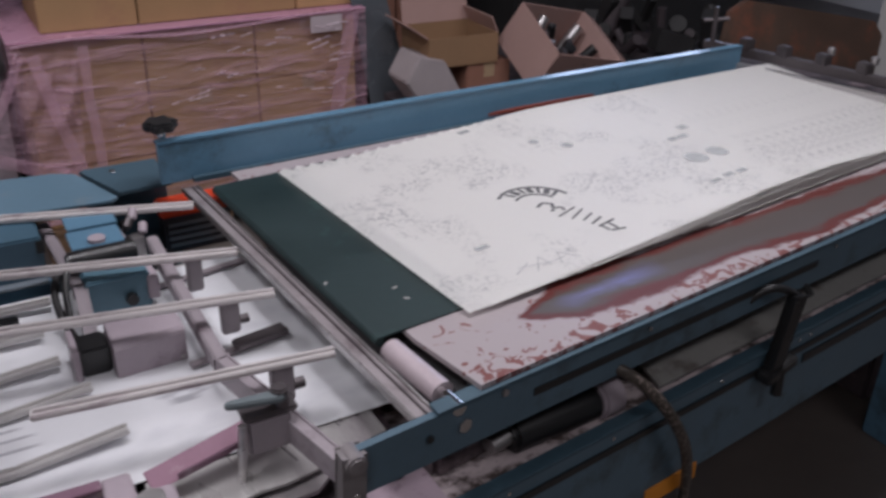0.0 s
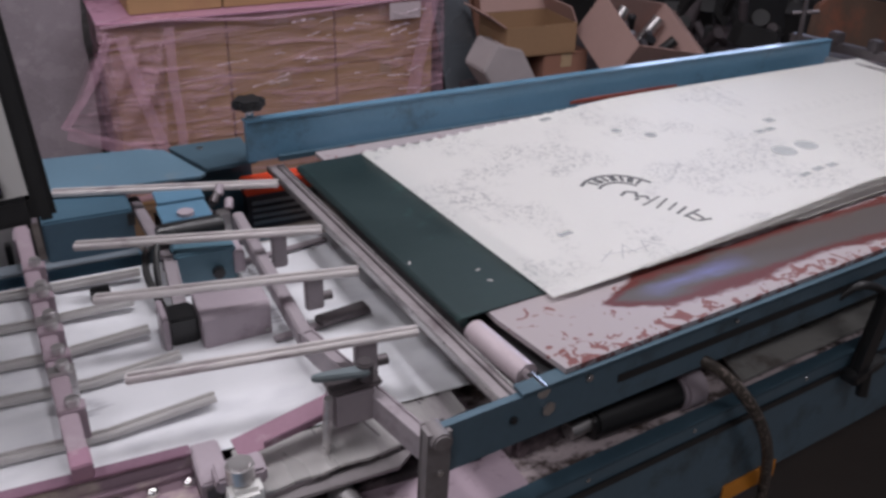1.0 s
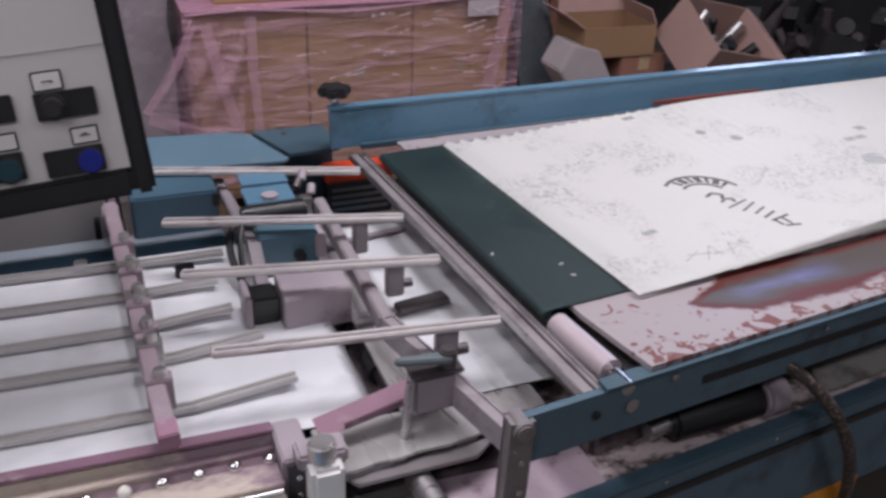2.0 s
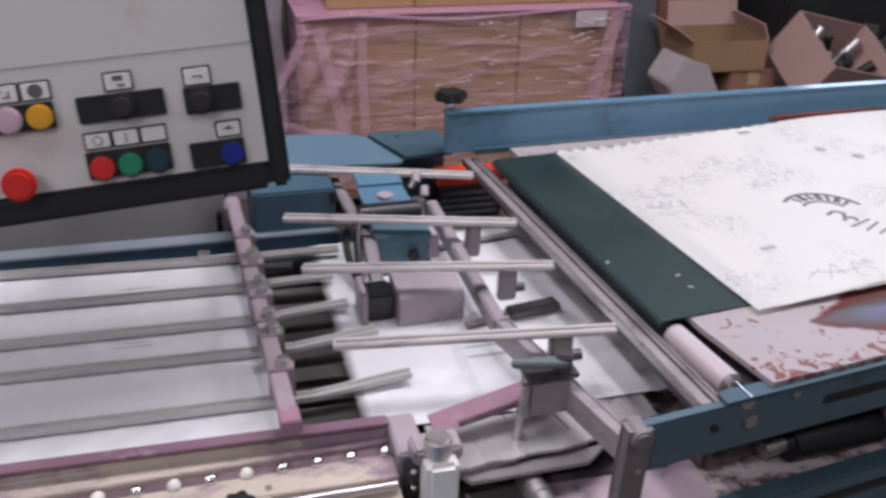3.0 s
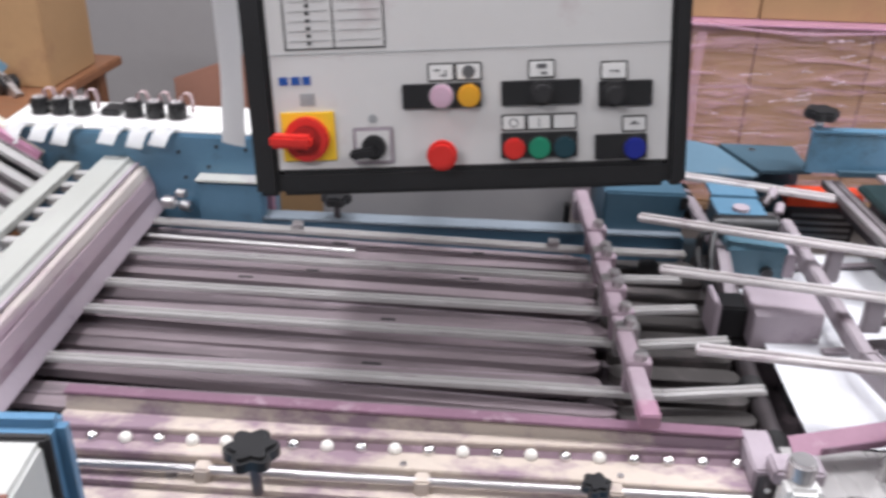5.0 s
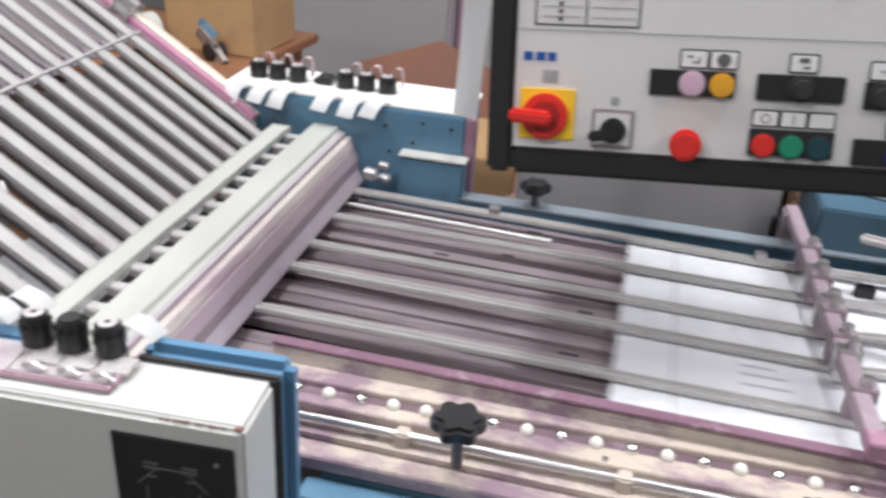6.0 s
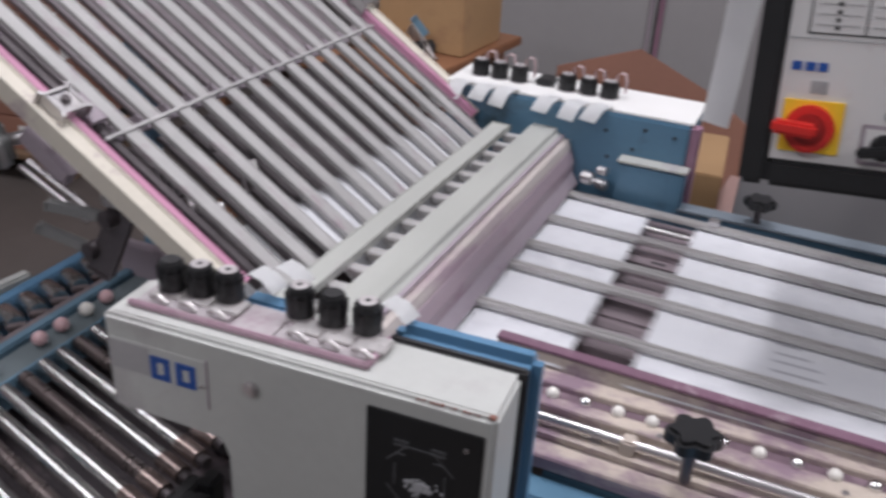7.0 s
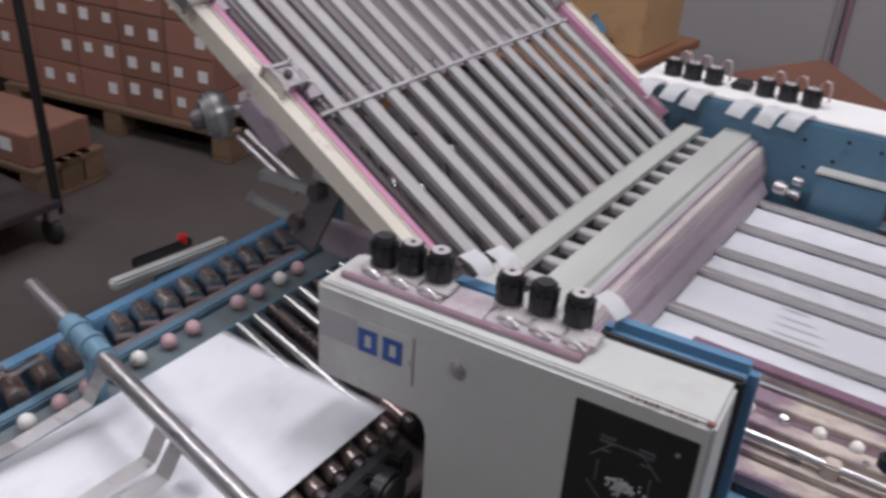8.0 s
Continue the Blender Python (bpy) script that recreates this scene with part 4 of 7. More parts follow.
def infeed():
    """What stands between the feeder and the register table."""
    s = thing("infeed_bracket", (0.45, 1.5, 0.7), "mauve grey cross bars and brackets at the infeed", "bracket")
    part("cross_bar", beam((0.498, 1.262, 0.815), (0.425, 1.60, 0.812), 0.022, 0.034, 0.003), BRACKET, s)
    part("cross_bar", beam((0.425, 1.60, 0.812), (0.432, 2.08, 0.812), 0.022, 0.034, 0.003), BRACKET, s)
    part("side_bar", beam((0.252, 2.235, 0.822), (0.272, 1.93, 0.822), 0.022, 0.018, 0.003), BRACKET, s)
    part("side_bar", beam((0.272, 1.93, 0.822), (0.262, 1.78, 0.79), 0.022, 0.03, 0.003), BRACKET, s)
    part("upright", box(0.462, 0.494, 1.718, 1.735, 0.79, 0.862, 0.003), BRACKET, s)
    part("upright", box(0.470, 0.505, 1.492, 1.512, 0.79, 0.862, 0.003), BRACKET, s)
    part("upright", box(0.452, 0.48, 1.888, 1.905, 0.79, 0.862, 0.003), BRACKET, s)
    part("thumb_screw", tube((0.505, 1.50, 0.815), (0.522, 1.50, 0.815), 0.009, 10), DARK_STEEL, s, "", True)
    part("thumb_screw", tube((0.494, 1.727, 0.81), (0.51, 1.727, 0.81), 0.008, 10), DARK_STEEL, s, "", True)
    part("carrier_block", box(0.40, 0.462, 1.396, 1.436, 0.79, 0.850, 0.004), BRACKET, s)
    part("carrier_top", box(0.395, 0.474, 1.393, 1.436, 0.850, 0.858, 0.003), DARK_STEEL, s)
    part("infeed_plate", prism([(0.262, 1.352), (0.30, 1.349), (0.335, 1.356), (0.365, 1.354), (0.40, 1.361), (0.44, 1.359), (0.48, 1.366), (0.53, 1.378), (0.585, 1.394), (0.612, 1.40), (0.600, 2.07), (0.40, 2.07), (0.40, 1.4525), (0.262, 1.4525)], 0.752, 0.7585, 0.0008), INFEED_METAL, s, "bright worn sheet metal infeed plate")
    part("plate_lip", prism([(0.30, 1.335), (0.475, 1.338), (0.52, 1.372), (0.285, 1.356)], 0.738, 0.745, 0.001), END_METAL, s)
    # thin darker streaks across the plate
    rnd = random.Random(31)
    for k in range(26):
        x, y = rnd.uniform(0.44, 0.58), rnd.uniform(1.45, 1.64)
        d = rnd.uniform(0.02, 0.06)
        part("plate_streak", beam((x, y, 0.7587), (x + 0.25 * d, y - d, 0.7587), rnd.uniform(0.002, 0.006), 0.0004, 0), END_METAL, s)
    for (xa, ya), (xb, yb) in (((0.395, 1.690), (0.575, 1.716)), ((0.40, 1.975), (0.592, 2.009))):
        part("guide_strip", beam((xa, ya, 0.769), (xb, yb, 0.769), 0.016, 0.006, 0.001), BRACKET, s)
    part("guide_shoe", beam((0.475, 1.701, 0.777), (0.57, 1.716, 0.777), 0.028, 0.012, 0.002), DARK_STEEL, s)
    part("drop_rod", tube((0.378, 1.392, 0.69), (0.392, 1.395, 0.85), 0.0065, 12), STEEL, s, "", True)
    m, d = along((0.374, 1.409, 0.879), (0.452, 1.402, 0.876))
    lever = prism([(0, -0.004), (0.010, -0.007), (d, -0.011), (d + 0.010, 0), (d, 0.011), (0.010, 0.007), (0, 0.004)], -0.005, 0.005, 0.002, None, m)
    part("clamp_lever", lever, LEVER, s, "grey-green clamping lever", False)
    part("lever_hub", tube((0.452, 1.408, 0.856), (0.452, 1.408, 0.888), 0.013, 14, bevel=0.003), DARK_STEEL, s, "", True)
    fence = prism([(0, -0.016), (0.195, -0.015), (0.20, 0.011), (0.185, 0.017), (0.0, 0.016)], -0.0015, 0.0015, 0, None, along((0.262, 1.412, 0.790), (0.450, 1.447, 0.808), (0, -0.55, 0.8))[0])
    part("side_fence", fence, PINK, s, "pink painted side fence plate")
    part("fence_lip", beam((0.30, 1.404, 0.792), (0.440, 1.428, 0.805), 0.004, 0.012, 0.001), PURPLE, s)
    part("lower_plate", prism([(0.26, 1.345), (0.36, 1.36), (0.345, 1.40), (0.25, 1.395)], 0.745, 0.75, 0), BRACKET, s)
    # tray with spindles under the corner post
    tray = thing("spindle_tray", (0.38, 1.30, 0.6), "small tray with a steel spindle and black ball handles", "tray")
    part("tray", prism([(0.285, 1.215), (0.40, 1.215), (0.42, 1.36), (0.305, 1.37)], 0.690, 0.70, 0.002), STEEL, tray)
    part("spindle", tube((0.405, 1.225, 0.715), (0.390, 1.36, 0.715), 0.019, 18, bevel=0.003), STEEL, tray, "", True)
    for x, y in ((0.425, 1.215), (0.315, 1.255), (0.345, 1.235)):
        part("ball_handle", ball((x, y, 0.722), 0.0125), BLACK, tray, "", True)
        part("handle_shank", tube((x, y, 0.70), (x, y, 0.722), 0.005, 8), STEEL, tray, "", True)
    part("support", box(0.30, 0.42, 1.22, 1.36, 0.30, 0.69, 0.004), BLUE_DARK, tray)
    # sensor housing
    g = thing("sensor_housing", (0.335, 1.775, 0.745), "plain mauve grey sheet metal housing over the infeed", "housing")
    b = bmesh.new()
    sec = [(0.716, 0.752), (0.806, 0.752), (0.806, 0.824), (0.724, 0.824), (0.716, 0.818)]
    lo = [b.verts.new((0.284, 1.0 + y, z)) for y, z in sec]
    hi = [b.verts.new((0.400, 1.0 + y + 0.006, z)) for y, z in sec]
    b.faces.new(lo), b.faces.new(hi[::-1])
    for i in range(5):
        b.faces.new((lo[i], hi[i], hi[(i + 1) % 5], lo[(i + 1) % 5]))
    bmesh.ops.recalc_face_normals(b, faces=b.faces)
    bmesh.ops.bevel(b, geom=list(b.edges), offset=0.002, segments=2, affect="EDGES")
    part("cover", b, GREY, g)
    part("screw", bolt((0.392, 1.7205, 0.772), 0.004, (0, -1, 0)), STEEL, g, "", True)
    part("sensor_head", box(0.234, 0.282, 1.745, 1.80, 0.752, 0.812, 0.004), BLACK, g)
    part("sensor_side", box(0.224, 0.234, 1.735, 1.81, 0.748, 0.82, 0.002), GREY, g)
    # valve block beyond it
    v = thing("valve_block", (0.33, 1.93, 0.76), "teal valve block with a black cylinder and cables", "valve")
    part("body", box(0.278, 0.388, 1.905, 1.965, 0.765, 0.845, 0.004), TEAL, v)
    part("cylinder", tube((0.262, 1.985, 0.852), (0.385, 1.99, 0.852), 0.02, 16, bevel=0.004), BLACK, v, "", True)
    part("port", tube((0.352, 1.905, 0.80), (0.352, 1.893, 0.80), 0.011, 12), BLACK, v, "", True)
    part("end_block", box(0.382, 0.402, 1.90, 1.95, 0.79, 0.835, 0.002), GREY, v)
    part("cable", bent([(0.272, 1.98, 0.85), (0.24, 1.955, 0.845), (0.228, 1.92, 0.82), (0.235, 1.87, 0.79), (0.25, 1.82, 0.77)], 0.007), BLACK_SOFT, v, "", True)
    part("cable", bent([(0.29, 1.97, 0.858), (0.262, 1.94, 0.872), (0.245, 1.90, 0.845), (0.24, 1.85, 0.80)], 0.006), BLACK, v, "", True)
    part("foot", box(0.27, 0.39, 1.90, 2.00, 0.70, 0.77, 0.003), DARK_STEEL, v)
    # drive box at the far side
    d2 = thing("drive_box", (0.25, 2.2, 0.6), "blue sheet metal drive box on the far side", "machine box")
    part("body", box(0.072, 0.236, 2.10, 2.33, 0.62, 0.862, 0.004), BLUE_SHADED, d2)
    part("top_plate", prism([(0.045, 2.335), (0.06, 2.21), (0.385, 2.185), (0.40, 2.20), (0.345, 2.36), (0.30, 2.385), (0.06, 2.41)], 0.866, 0.873, 0.001), DUSTY_BLUE, d2)
    part("dark_plate", prism([(0.352, 2.36), (0.405, 2.21), (0.515, 2.22), (0.515, 2.365)], 0.868, 0.877, 0.001), BLUE_DARK, d2)
    part("plate", box(0.283, 0.375, 2.095, 2.17, 0.86, 0.867, 0.001), BLUE, d2)
    part("plate", box(0.278, 0.372, 2.01, 2.088, 0.858, 0.865, 0.001), BLUE, d2)
    part("plate_post", box(0.30, 0.36, 2.02, 2.16, 0.70, 0.858, 0.003), BLUE_DARK, d2)
    part("stud", tube((0.325, 2.03, 0.865), (0.325, 2.03, 0.872), 0.016, 14), GREY, d2, "", True)
    part("bolt", bolt((0.115, 2.10, 0.755), 0.010, (0, -1, 0)), CHROME, d2, "", True)
    part("bolt", bolt((0.415, 2.325, 0.877), 0.008, (0, 0, 1)), CHROME, d2, "", True)
    part("lower_body", box(0.36, 0.52, 2.30, 2.40, 0.60, 0.865, 0.004), BLUE_DARK, d2)
    part("base", box(0.05, 0.56, 2.12, 2.40, 0.0, 0.62, 0.004), BLUE_DARK, d2)
    part("slot", box(0.225, 0.239, 2.097, 2.101, 0.83, 0.855, 0), BLACK, d2)
    o = thing("orange_box", (0.56, 2.26, 0.70), "orange-red switch box with a dark vented side", "switch box")
    part("cover", box(0.485, 0.645, 2.235, 2.29, 0.785, 0.815, 0.004), ORANGE_RED, o)
    part("vent_side", box(0.49, 0.64, 2.238, 2.285, 0.70, 0.785, 0.002), DARK_STEEL, o)
    for i in range(4):
        part("vent_slat", box(0.50, 0.63, 2.2345, 2.238, 0.715 + i * 0.016, 0.722 + i * 0.016, 0), STEEL, o)
    # pneumatic bits
    q = thing("air_fitting", (0.41, 2.09, 0.70), "cluster of steel air fittings beside the drive box", "fitting")
    rnd = random.Random(3)
    for i in range(7):
        x, y, z = 0.405 + rnd.uniform(-0.02, 0.02), 2.085 + rnd.uniform(-0.04, 0.05), 0.79 + i * 0.011
        part("fitting", tube((x, y, z), (x + rnd.uniform(-0.02, 0.02), y + 0.016, z + 0.016), 0.009, 10, bevel=0.002), DARK_STEEL if i % 2 else GREY, q, "", True)
    part("column", box(0.395, 0.42, 2.08, 2.105, 0.70, 0.83, 0.002), STEEL, q)


infeed()


# ---- control panel: leans back, its right end higher ----
def control_panel():
    m = pose(-0.458, 1.5625, 1.1048, -9, -4.0, 1.1) @ Matrix.Scale(1.021, 4)
    p = thing("operator_console", (-0.2, 1.58, 0.9), "white control panel with push buttons in a black frame", "control panel")

    def put(name, bm, material, label="", smooth=False, parent=None):
        bmesh.ops.transform(bm, matrix=m, verts=bm.verts)
        return part(name, bm, material, parent or p, label, smooth)

    W, T = 0.519, 0.42
    put("face", box(0, W, 0.0, 0.03, 0, T, 0), PANEL_FACE, "off-white panel face")
    put("frame", box(-0.034, 0.0, -0.006, 0.045, -0.036, T + 0.03, 0.006), BLACK, "black frame")
    put("frame", box(W, W + 0.026, -0.006, 0.045, -0.036, T + 0.03, 0.006), BLACK)
    put("frame", box(-0.001, W + 0.001, -0.006, 0.045, -0.036, 0.0, 0.006), BLACK)
    put("frame", box(-0.001, W + 0.001, -0.006, 0.045, T, T + 0.03, 0.006), BLACK)
    put("back", box(-0.02, W + 0.016, 0.03, 0.10, -0.02, T + 0.02, 0.004), BLACK)
    # unseen box, made deep enough to cast the panel's shadow on the table
    put("housing", box(-0.01, W + 0.006, 0.10, 0.34, 0.05, T + 0.01, 0.006), GREY, "unseen deep grey housing that shades the table")
    put("seam", box(0.0, W, -0.0008, 0.0, 0.1525, 0.1535, 0), PRINT_FAINT)

    def disc(x, z, r, y0, y1, mm, name, label="", seg=22, bevel=0.0015):
        put(name, tube((x, y1, z), (x, y0, z), r, seg, bevel=bevel), mm, label, True)

    def plate(x0, x1, z0, z1, d, mm, name, label="", bevel=0.001):
        put(name, box(x0, x1, -d, 0.0, z0, z1, bevel), mm, label)

    # printed table
    for x0, x1, z0, z1 in ((0.022, 0.154, 0.1585, 0.1605), (0.022, 0.024, 0.1585, 0.335), (0.152, 0.154, 0.1585, 0.335), (0.086, 0.088, 0.1585, 0.335), (0.022, 0.154, 0.333, 0.335)):
        plate(x0, x1, z0, z1, 0.0008, BLACK, "table_line", "", 0)
    for i in range(12):
        plate(0.030 + 0.0, 0.080, 0.1695 + i * 0.0125, 0.1700 + i * 0.0125, 0.0006, PRINT_GREY, "table_line", "", 0)
        plate(0.094, 0.147, 0.1695 + i * 0.0125, 0.1700 + i * 0.0125, 0.0006, PRINT_GREY, "table_line", "", 0)
        if i < 7:
            plate(0.052, 0.057, 0.1645 + i * 0.0095, 0.1690 + i * 0.0095, 0.0008, BLACK, "table_mark", "", 0)
    # maker's mark as plain blocks
    for x0, x1 in ((0.010, 0.022), (0.026, 0.038), (0.041, 0.052)):
        plate(x0, x1, 0.1135, 0.1245, 0.0008, PRINT_BLUE, "blue_mark", "plain blue block", 0)
    # main switch
    plate(0.008, 0.080, 0.012, 0.078, 0.004, YELLOW, "main_switch_plate", "yellow plate of the main switch")
    disc(0.042, 0.043, 0.030, -0.016, 0, RED, "main_switch_ring", "red switch ring", 28, 0.003)
    disc(0.042, 0.043, 0.020, -0.0175, -0.010, mat("dark_red_plastic", (0.3, 0.012, 0.01), 0.4), "main_switch_well", "", 24)
    sw = box(-0.042, 0.012, -0.040, -0.014, -0.0085, 0.0085, 0.004)
    bmesh.ops.transform(sw, matrix=pose(0.040, 0, 0.0435, 0, 4, 0), verts=sw.verts)
    put("main_switch_handle", sw, RED, "red turning handle")
    plate(0.036, 0.056, 0.086, 0.102, 0.0006, PRINT_FAINT, "switch_sign", "", 0)
    # selector switch
    plate(0.103, 0.157, 0.005, 0.055, 0.003, GREY, "selector_plate", "grey plate of the selector switch", 0.003)
    plate(0.106, 0.154, 0.008, 0.052, 0.0036, PANEL_FACE, "selector_face", "", 0.002)
    disc(0.131, 0.029, 0.0165, -0.014, 0, BLACK, "selector_base", "", 20, 0.003)
    sl = box(-0.030, 0.006, -0.028, -0.012, -0.0065, 0.0065, 0.003)
    bmesh.ops.transform(sl, matrix=pose(0.130, 0, 0.026, 0, -8, 0), verts=sl.verts)
    put("selector_handle", sl, BLACK, "black selector lever")
    disc(0.131, 0.066, 0.006, -0.0006, 0, PRINT_FAINT, "selector_sign", "", 14, 0)
    # stop button
    disc(0.2225, 0.0195, 0.0125, -0.02, 0, GREY, "stop_collar", "", 20)
    disc(0.2225, 0.0195, 0.020, -0.034, -0.016, RED, "stop_button", "red mushroom stop button", 28, 0.005)

    def caption(x0, x1, z0, z1):
        plate(x0, x1, z0, z1, 0.0022, BLACK, "caption_edge", "", 0.001)
        plate(x0 + 0.0022, x1 - 0.0022, z0 + 0.0022, z1 - 0.0022, 0.0032, WHITE, "caption", "white caption plate", 0.0005)
        cx, cz = (x0 + x1) / 2, (z0 + z1) / 2
        return cx, cz

    def sign_bars(cx, cz, dots):
        for dx, dz, w, h in dots:
            plate(cx + dx - w / 2, cx + dx + w / 2, cz + dz - h / 2, cz + dz + h / 2, 0.0038, PRINT_GREY, "caption_sign", "", 0)

    # upper groups
    plate(0.172, 0.276, 0.078, 0.110, 0.006, BLACK, "button_strip", "black button strip", 0.001)
    for x, mm in ((0.224, PINK_BTN), (0.260, AMBER)):
        disc(x, 0.094, 0.0165, -0.010, 0, STEEL if mm is PINK_BTN else BLACK, "button_bezel", "", 24)
        disc(x, 0.094, 0.0150, -0.015, -0.006, mm, "push_button", "pale pink push button" if mm is PINK_BTN else "amber push button", 24, 0.002)
        disc(x, 0.094, 0.008, -0.0158, -0.012, mm, "button_cap", "", 20, 0.001)
        cx, cz = caption(x - 0.0175, x + 0.0175, 0.112, 0.136)
        if mm is AMBER:
            disc(cx, cz, 0.0085, -0.0038, 0, PRINT_GREY, "caption_sign", "", 18, 0)
        else:
            sign_bars(cx, cz, ((-0.005, 0.003, 0.008, 0.002), (0.003, -0.004, 0.009, 0.002), (0.006, 0.0, 0.002, 0.006)))
    plate(0.302, 0.405, 0.078, 0.110, 0.006, BLACK, "button_strip", "black button strip", 0.001)
    disc(0.3545, 0.094, 0.0165, -0.012, 0, BLACK_SOFT, "dial_base", "", 24)
    disc(0.3545, 0.094, 0.012, -0.024, -0.008, BLACK_SOFT, "dial", "black dial", 12, 0.002)
    cx, cz = caption(0.337, 0.372, 0.112, 0.136)
    sign_bars(cx, cz, ((0, 0.004, 0.012, 0.006), (0.003, -0.005, 0.008, 0.003)))
    plate(0.428, 0.497, 0.073, 0.106, 0.006, BLACK, "button_strip", "black button strip", 0.001)
    disc(0.4475, 0.089, 0.0165, -0.012, 0, BLACK_SOFT, "dial_base", "", 24)
    disc(0.4475, 0.089, 0.012, -0.024, -0.008, BLACK_SOFT, "dial", "black dial", 12, 0.002)
    cx, cz = caption(0.430, 0.465, 0.107, 0.131)
    sign_bars(cx, cz, ((0, 0, 0.012, 0.0015), (0.005, -0.0015, 0.003, 0.002)))
    # lower groups
    plate(0.300, 0.401, 0.008, 0.042, 0.006, BLACK, "button_strip", "black button strip", 0.001)
    for x, mm, lab in ((0.3175, RED, "red push button"), (0.351, GREEN_BTN, "green push button"), (0.384, DARK_BTN, "dark lamp button")):
        disc(x, 0.022, 0.0165, -0.010, 0, BLACK_SOFT, "button_bezel", "", 24)
        disc(x, 0.022, 0.0145, -0.014, -0.006, mm, "push_button", lab, 24, 0.002)
        cx, cz = caption(x - 0.0165, x + 0.0165, 0.044, 0.066)
        if mm is RED:
            disc(cx, cz, 0.006, -0.0038, 0, PRINT_GREY, "caption_sign", "", 16, 0)
            disc(cx, cz, 0.0046, -0.0042, 0, WHITE, "caption_sign", "", 16, 0)
        elif mm is GREEN_BTN:
            sign_bars(cx, cz, ((0, 0, 0.0012, 0.012),))
    plate(0.424, 0.492, 0.003, 0.036, 0.006, BLACK, "button_strip", "black button strip", 0.001)
    disc(0.4755, 0.018, 0.0165, -0.010, 0, BLACK_SOFT, "button_bezel", "", 24)
    disc(0.4755, 0.018, 0.0145, -0.014, -0.006, BLUE_BTN, "push_button", "blue push button", 24, 0.002)
    cx, cz = caption(0.459, 0.4915, 0.038, 0.060)
    sign_bars(cx, cz, ((0, 0, 0.013, 0.0015), (0.0, 0.002, 0.006, 0.002)))
    # carrying arm down to the far beam
    part("arm", beam((-0.15, 1.95, 1.25), (-0.15, 2.30, 1.20), 0.05, 0.05, 0.006), BLACK, p)
    part("column", box(-0.19, -0.11, 2.27, 2.35, 1.0, 1.23, 0.004), GREY, p)
    # a sheet of paper hung from its side
    bm = bmesh.new()
    rows = []
    for i in range(9):
        z = 1.36 - i * 0.031
        k = i / 8
        rows.append([bm.verts.new((-0.503 - 0.022 * k - 0.003 * math.sin(5 * k), 1.615 + 0.01 * k, z)), bm.verts.new((-0.528 - 0.012 * k, 1.632 + 0.008 * math.sin(4 * k), z + 0.002)),
                     bm.verts.new((-0.556 - 0.006 * k, 1.65 - 0.01 * math.cos(5 * k), z - 0.002))])
    for a, b in zip(rows, rows[1:]):
        for j in range(2):
            bm.faces.new((a[j], a[j + 1], b[j + 1], b[j]))
    bmesh.ops.solidify(bm, geom=list(bm.faces), thickness=0.0006)
    solid("hanging_paper", bm, PAPER_PLAIN, "white paper sheet hung from the control panel's side", "paper", "", "", True)
    c = thing("control_cabinet", (-0.25, 2.4, 0), "plain grey control cabinet behind the register table", "cabinet")
    part("body", box(-0.53, 0.022, 2.24, 2.62, 0.05, 1.02, 0.006), WALL, c)
    part("plinth", box(-0.52, 0.01, 2.26, 2.60, 0.0, 0.05, 0.002), BLACK, c)


control_panel()


# ---- folding unit ----
def fold_knob(x, y, z, parent, pale, r=0.0185, h=0.037):
    k = part("adjusting_knob", tube((x, y, z), (x, y, z + h * 0.72), r * 1.06, 20, None, r * 0.95, 0.002), BLACK, parent, "black ribbed adjusting knob", True)
    part("knob_head", tube((x, y, z + h * 0.70), (x, y, z + h), r * 0.95, 20, None, r * 0.86, 0.002), BLACK, k, "", True)
    part("knob_cap", tube((x, y, z + h - 0.001), (x, y, z + h + 0.0012), r * 0.68, 18), PALE_CAP if pale else BLACK_SOFT, k, "worn pale cap" if pale else "", True)
    part("cap_hollow", tube((x, y, z + h), (x, y, z + h + 0.0018), r * 0.2, 10), BLACK_SOFT, k)
    part("knob_skirt", tube((x, y, z - 0.008), (x, y, z), r * 1.08, 20, bevel=0.001), STEEL, k, "", True)
    for i in range(10):
        a = 2 * math.pi * i / 10
        cx, cy = x + r * 1.0 * math.cos(a), y + r * 1.0 * math.sin(a)
        part("knob_rib", tube((cx, cy, z + 0.012), (cx, cy, z + h * 0.82), 0.0014, 6), BLACK, k)
    return k


PALE_CAP = mat("worn_pale_cap", (0.42, 0.39, 0.39), 0.5, 0, 0.35, 60, 0.0)


def curl(pts, w, across, name, material, label, category, group):
    """A paper slip or strap along a bent line."""
    bm = bmesh.new()
    across = Vector(across) * w / 2
    rows = [[bm.verts.new(Vector(p) - across), bm.verts.new(Vector(p) + across)] for p in pts]
    for a, b in zip(rows, rows[1:]):
        bm.faces.new((a[0], a[1], b[1], b[0]))
    bmesh.ops.solidify(bm, geom=list(bm.faces), thickness=0.0007)
    return solid(name, bm, material, label, category, group, "", True)


END_PALE = mat("dull_pale_tray", (0.47, 0.43, 0.44), 0.4, 0.1, 0.12, 14, 0.01, (0.36, 0.27, 0.31), 0.3, 12)
CLIP = mat("pale_clip_metal", (0.62, 0.59, 0.58), 0.3, 0.35, 0.1, 14, 0.0)
TRAY = mat("faded_mauve_tray", (0.40, 0.27, 0.325), 0.4, 0, 0.12, 14, 0.01, (0.5, 0.4, 0.44), 0.3, 20)


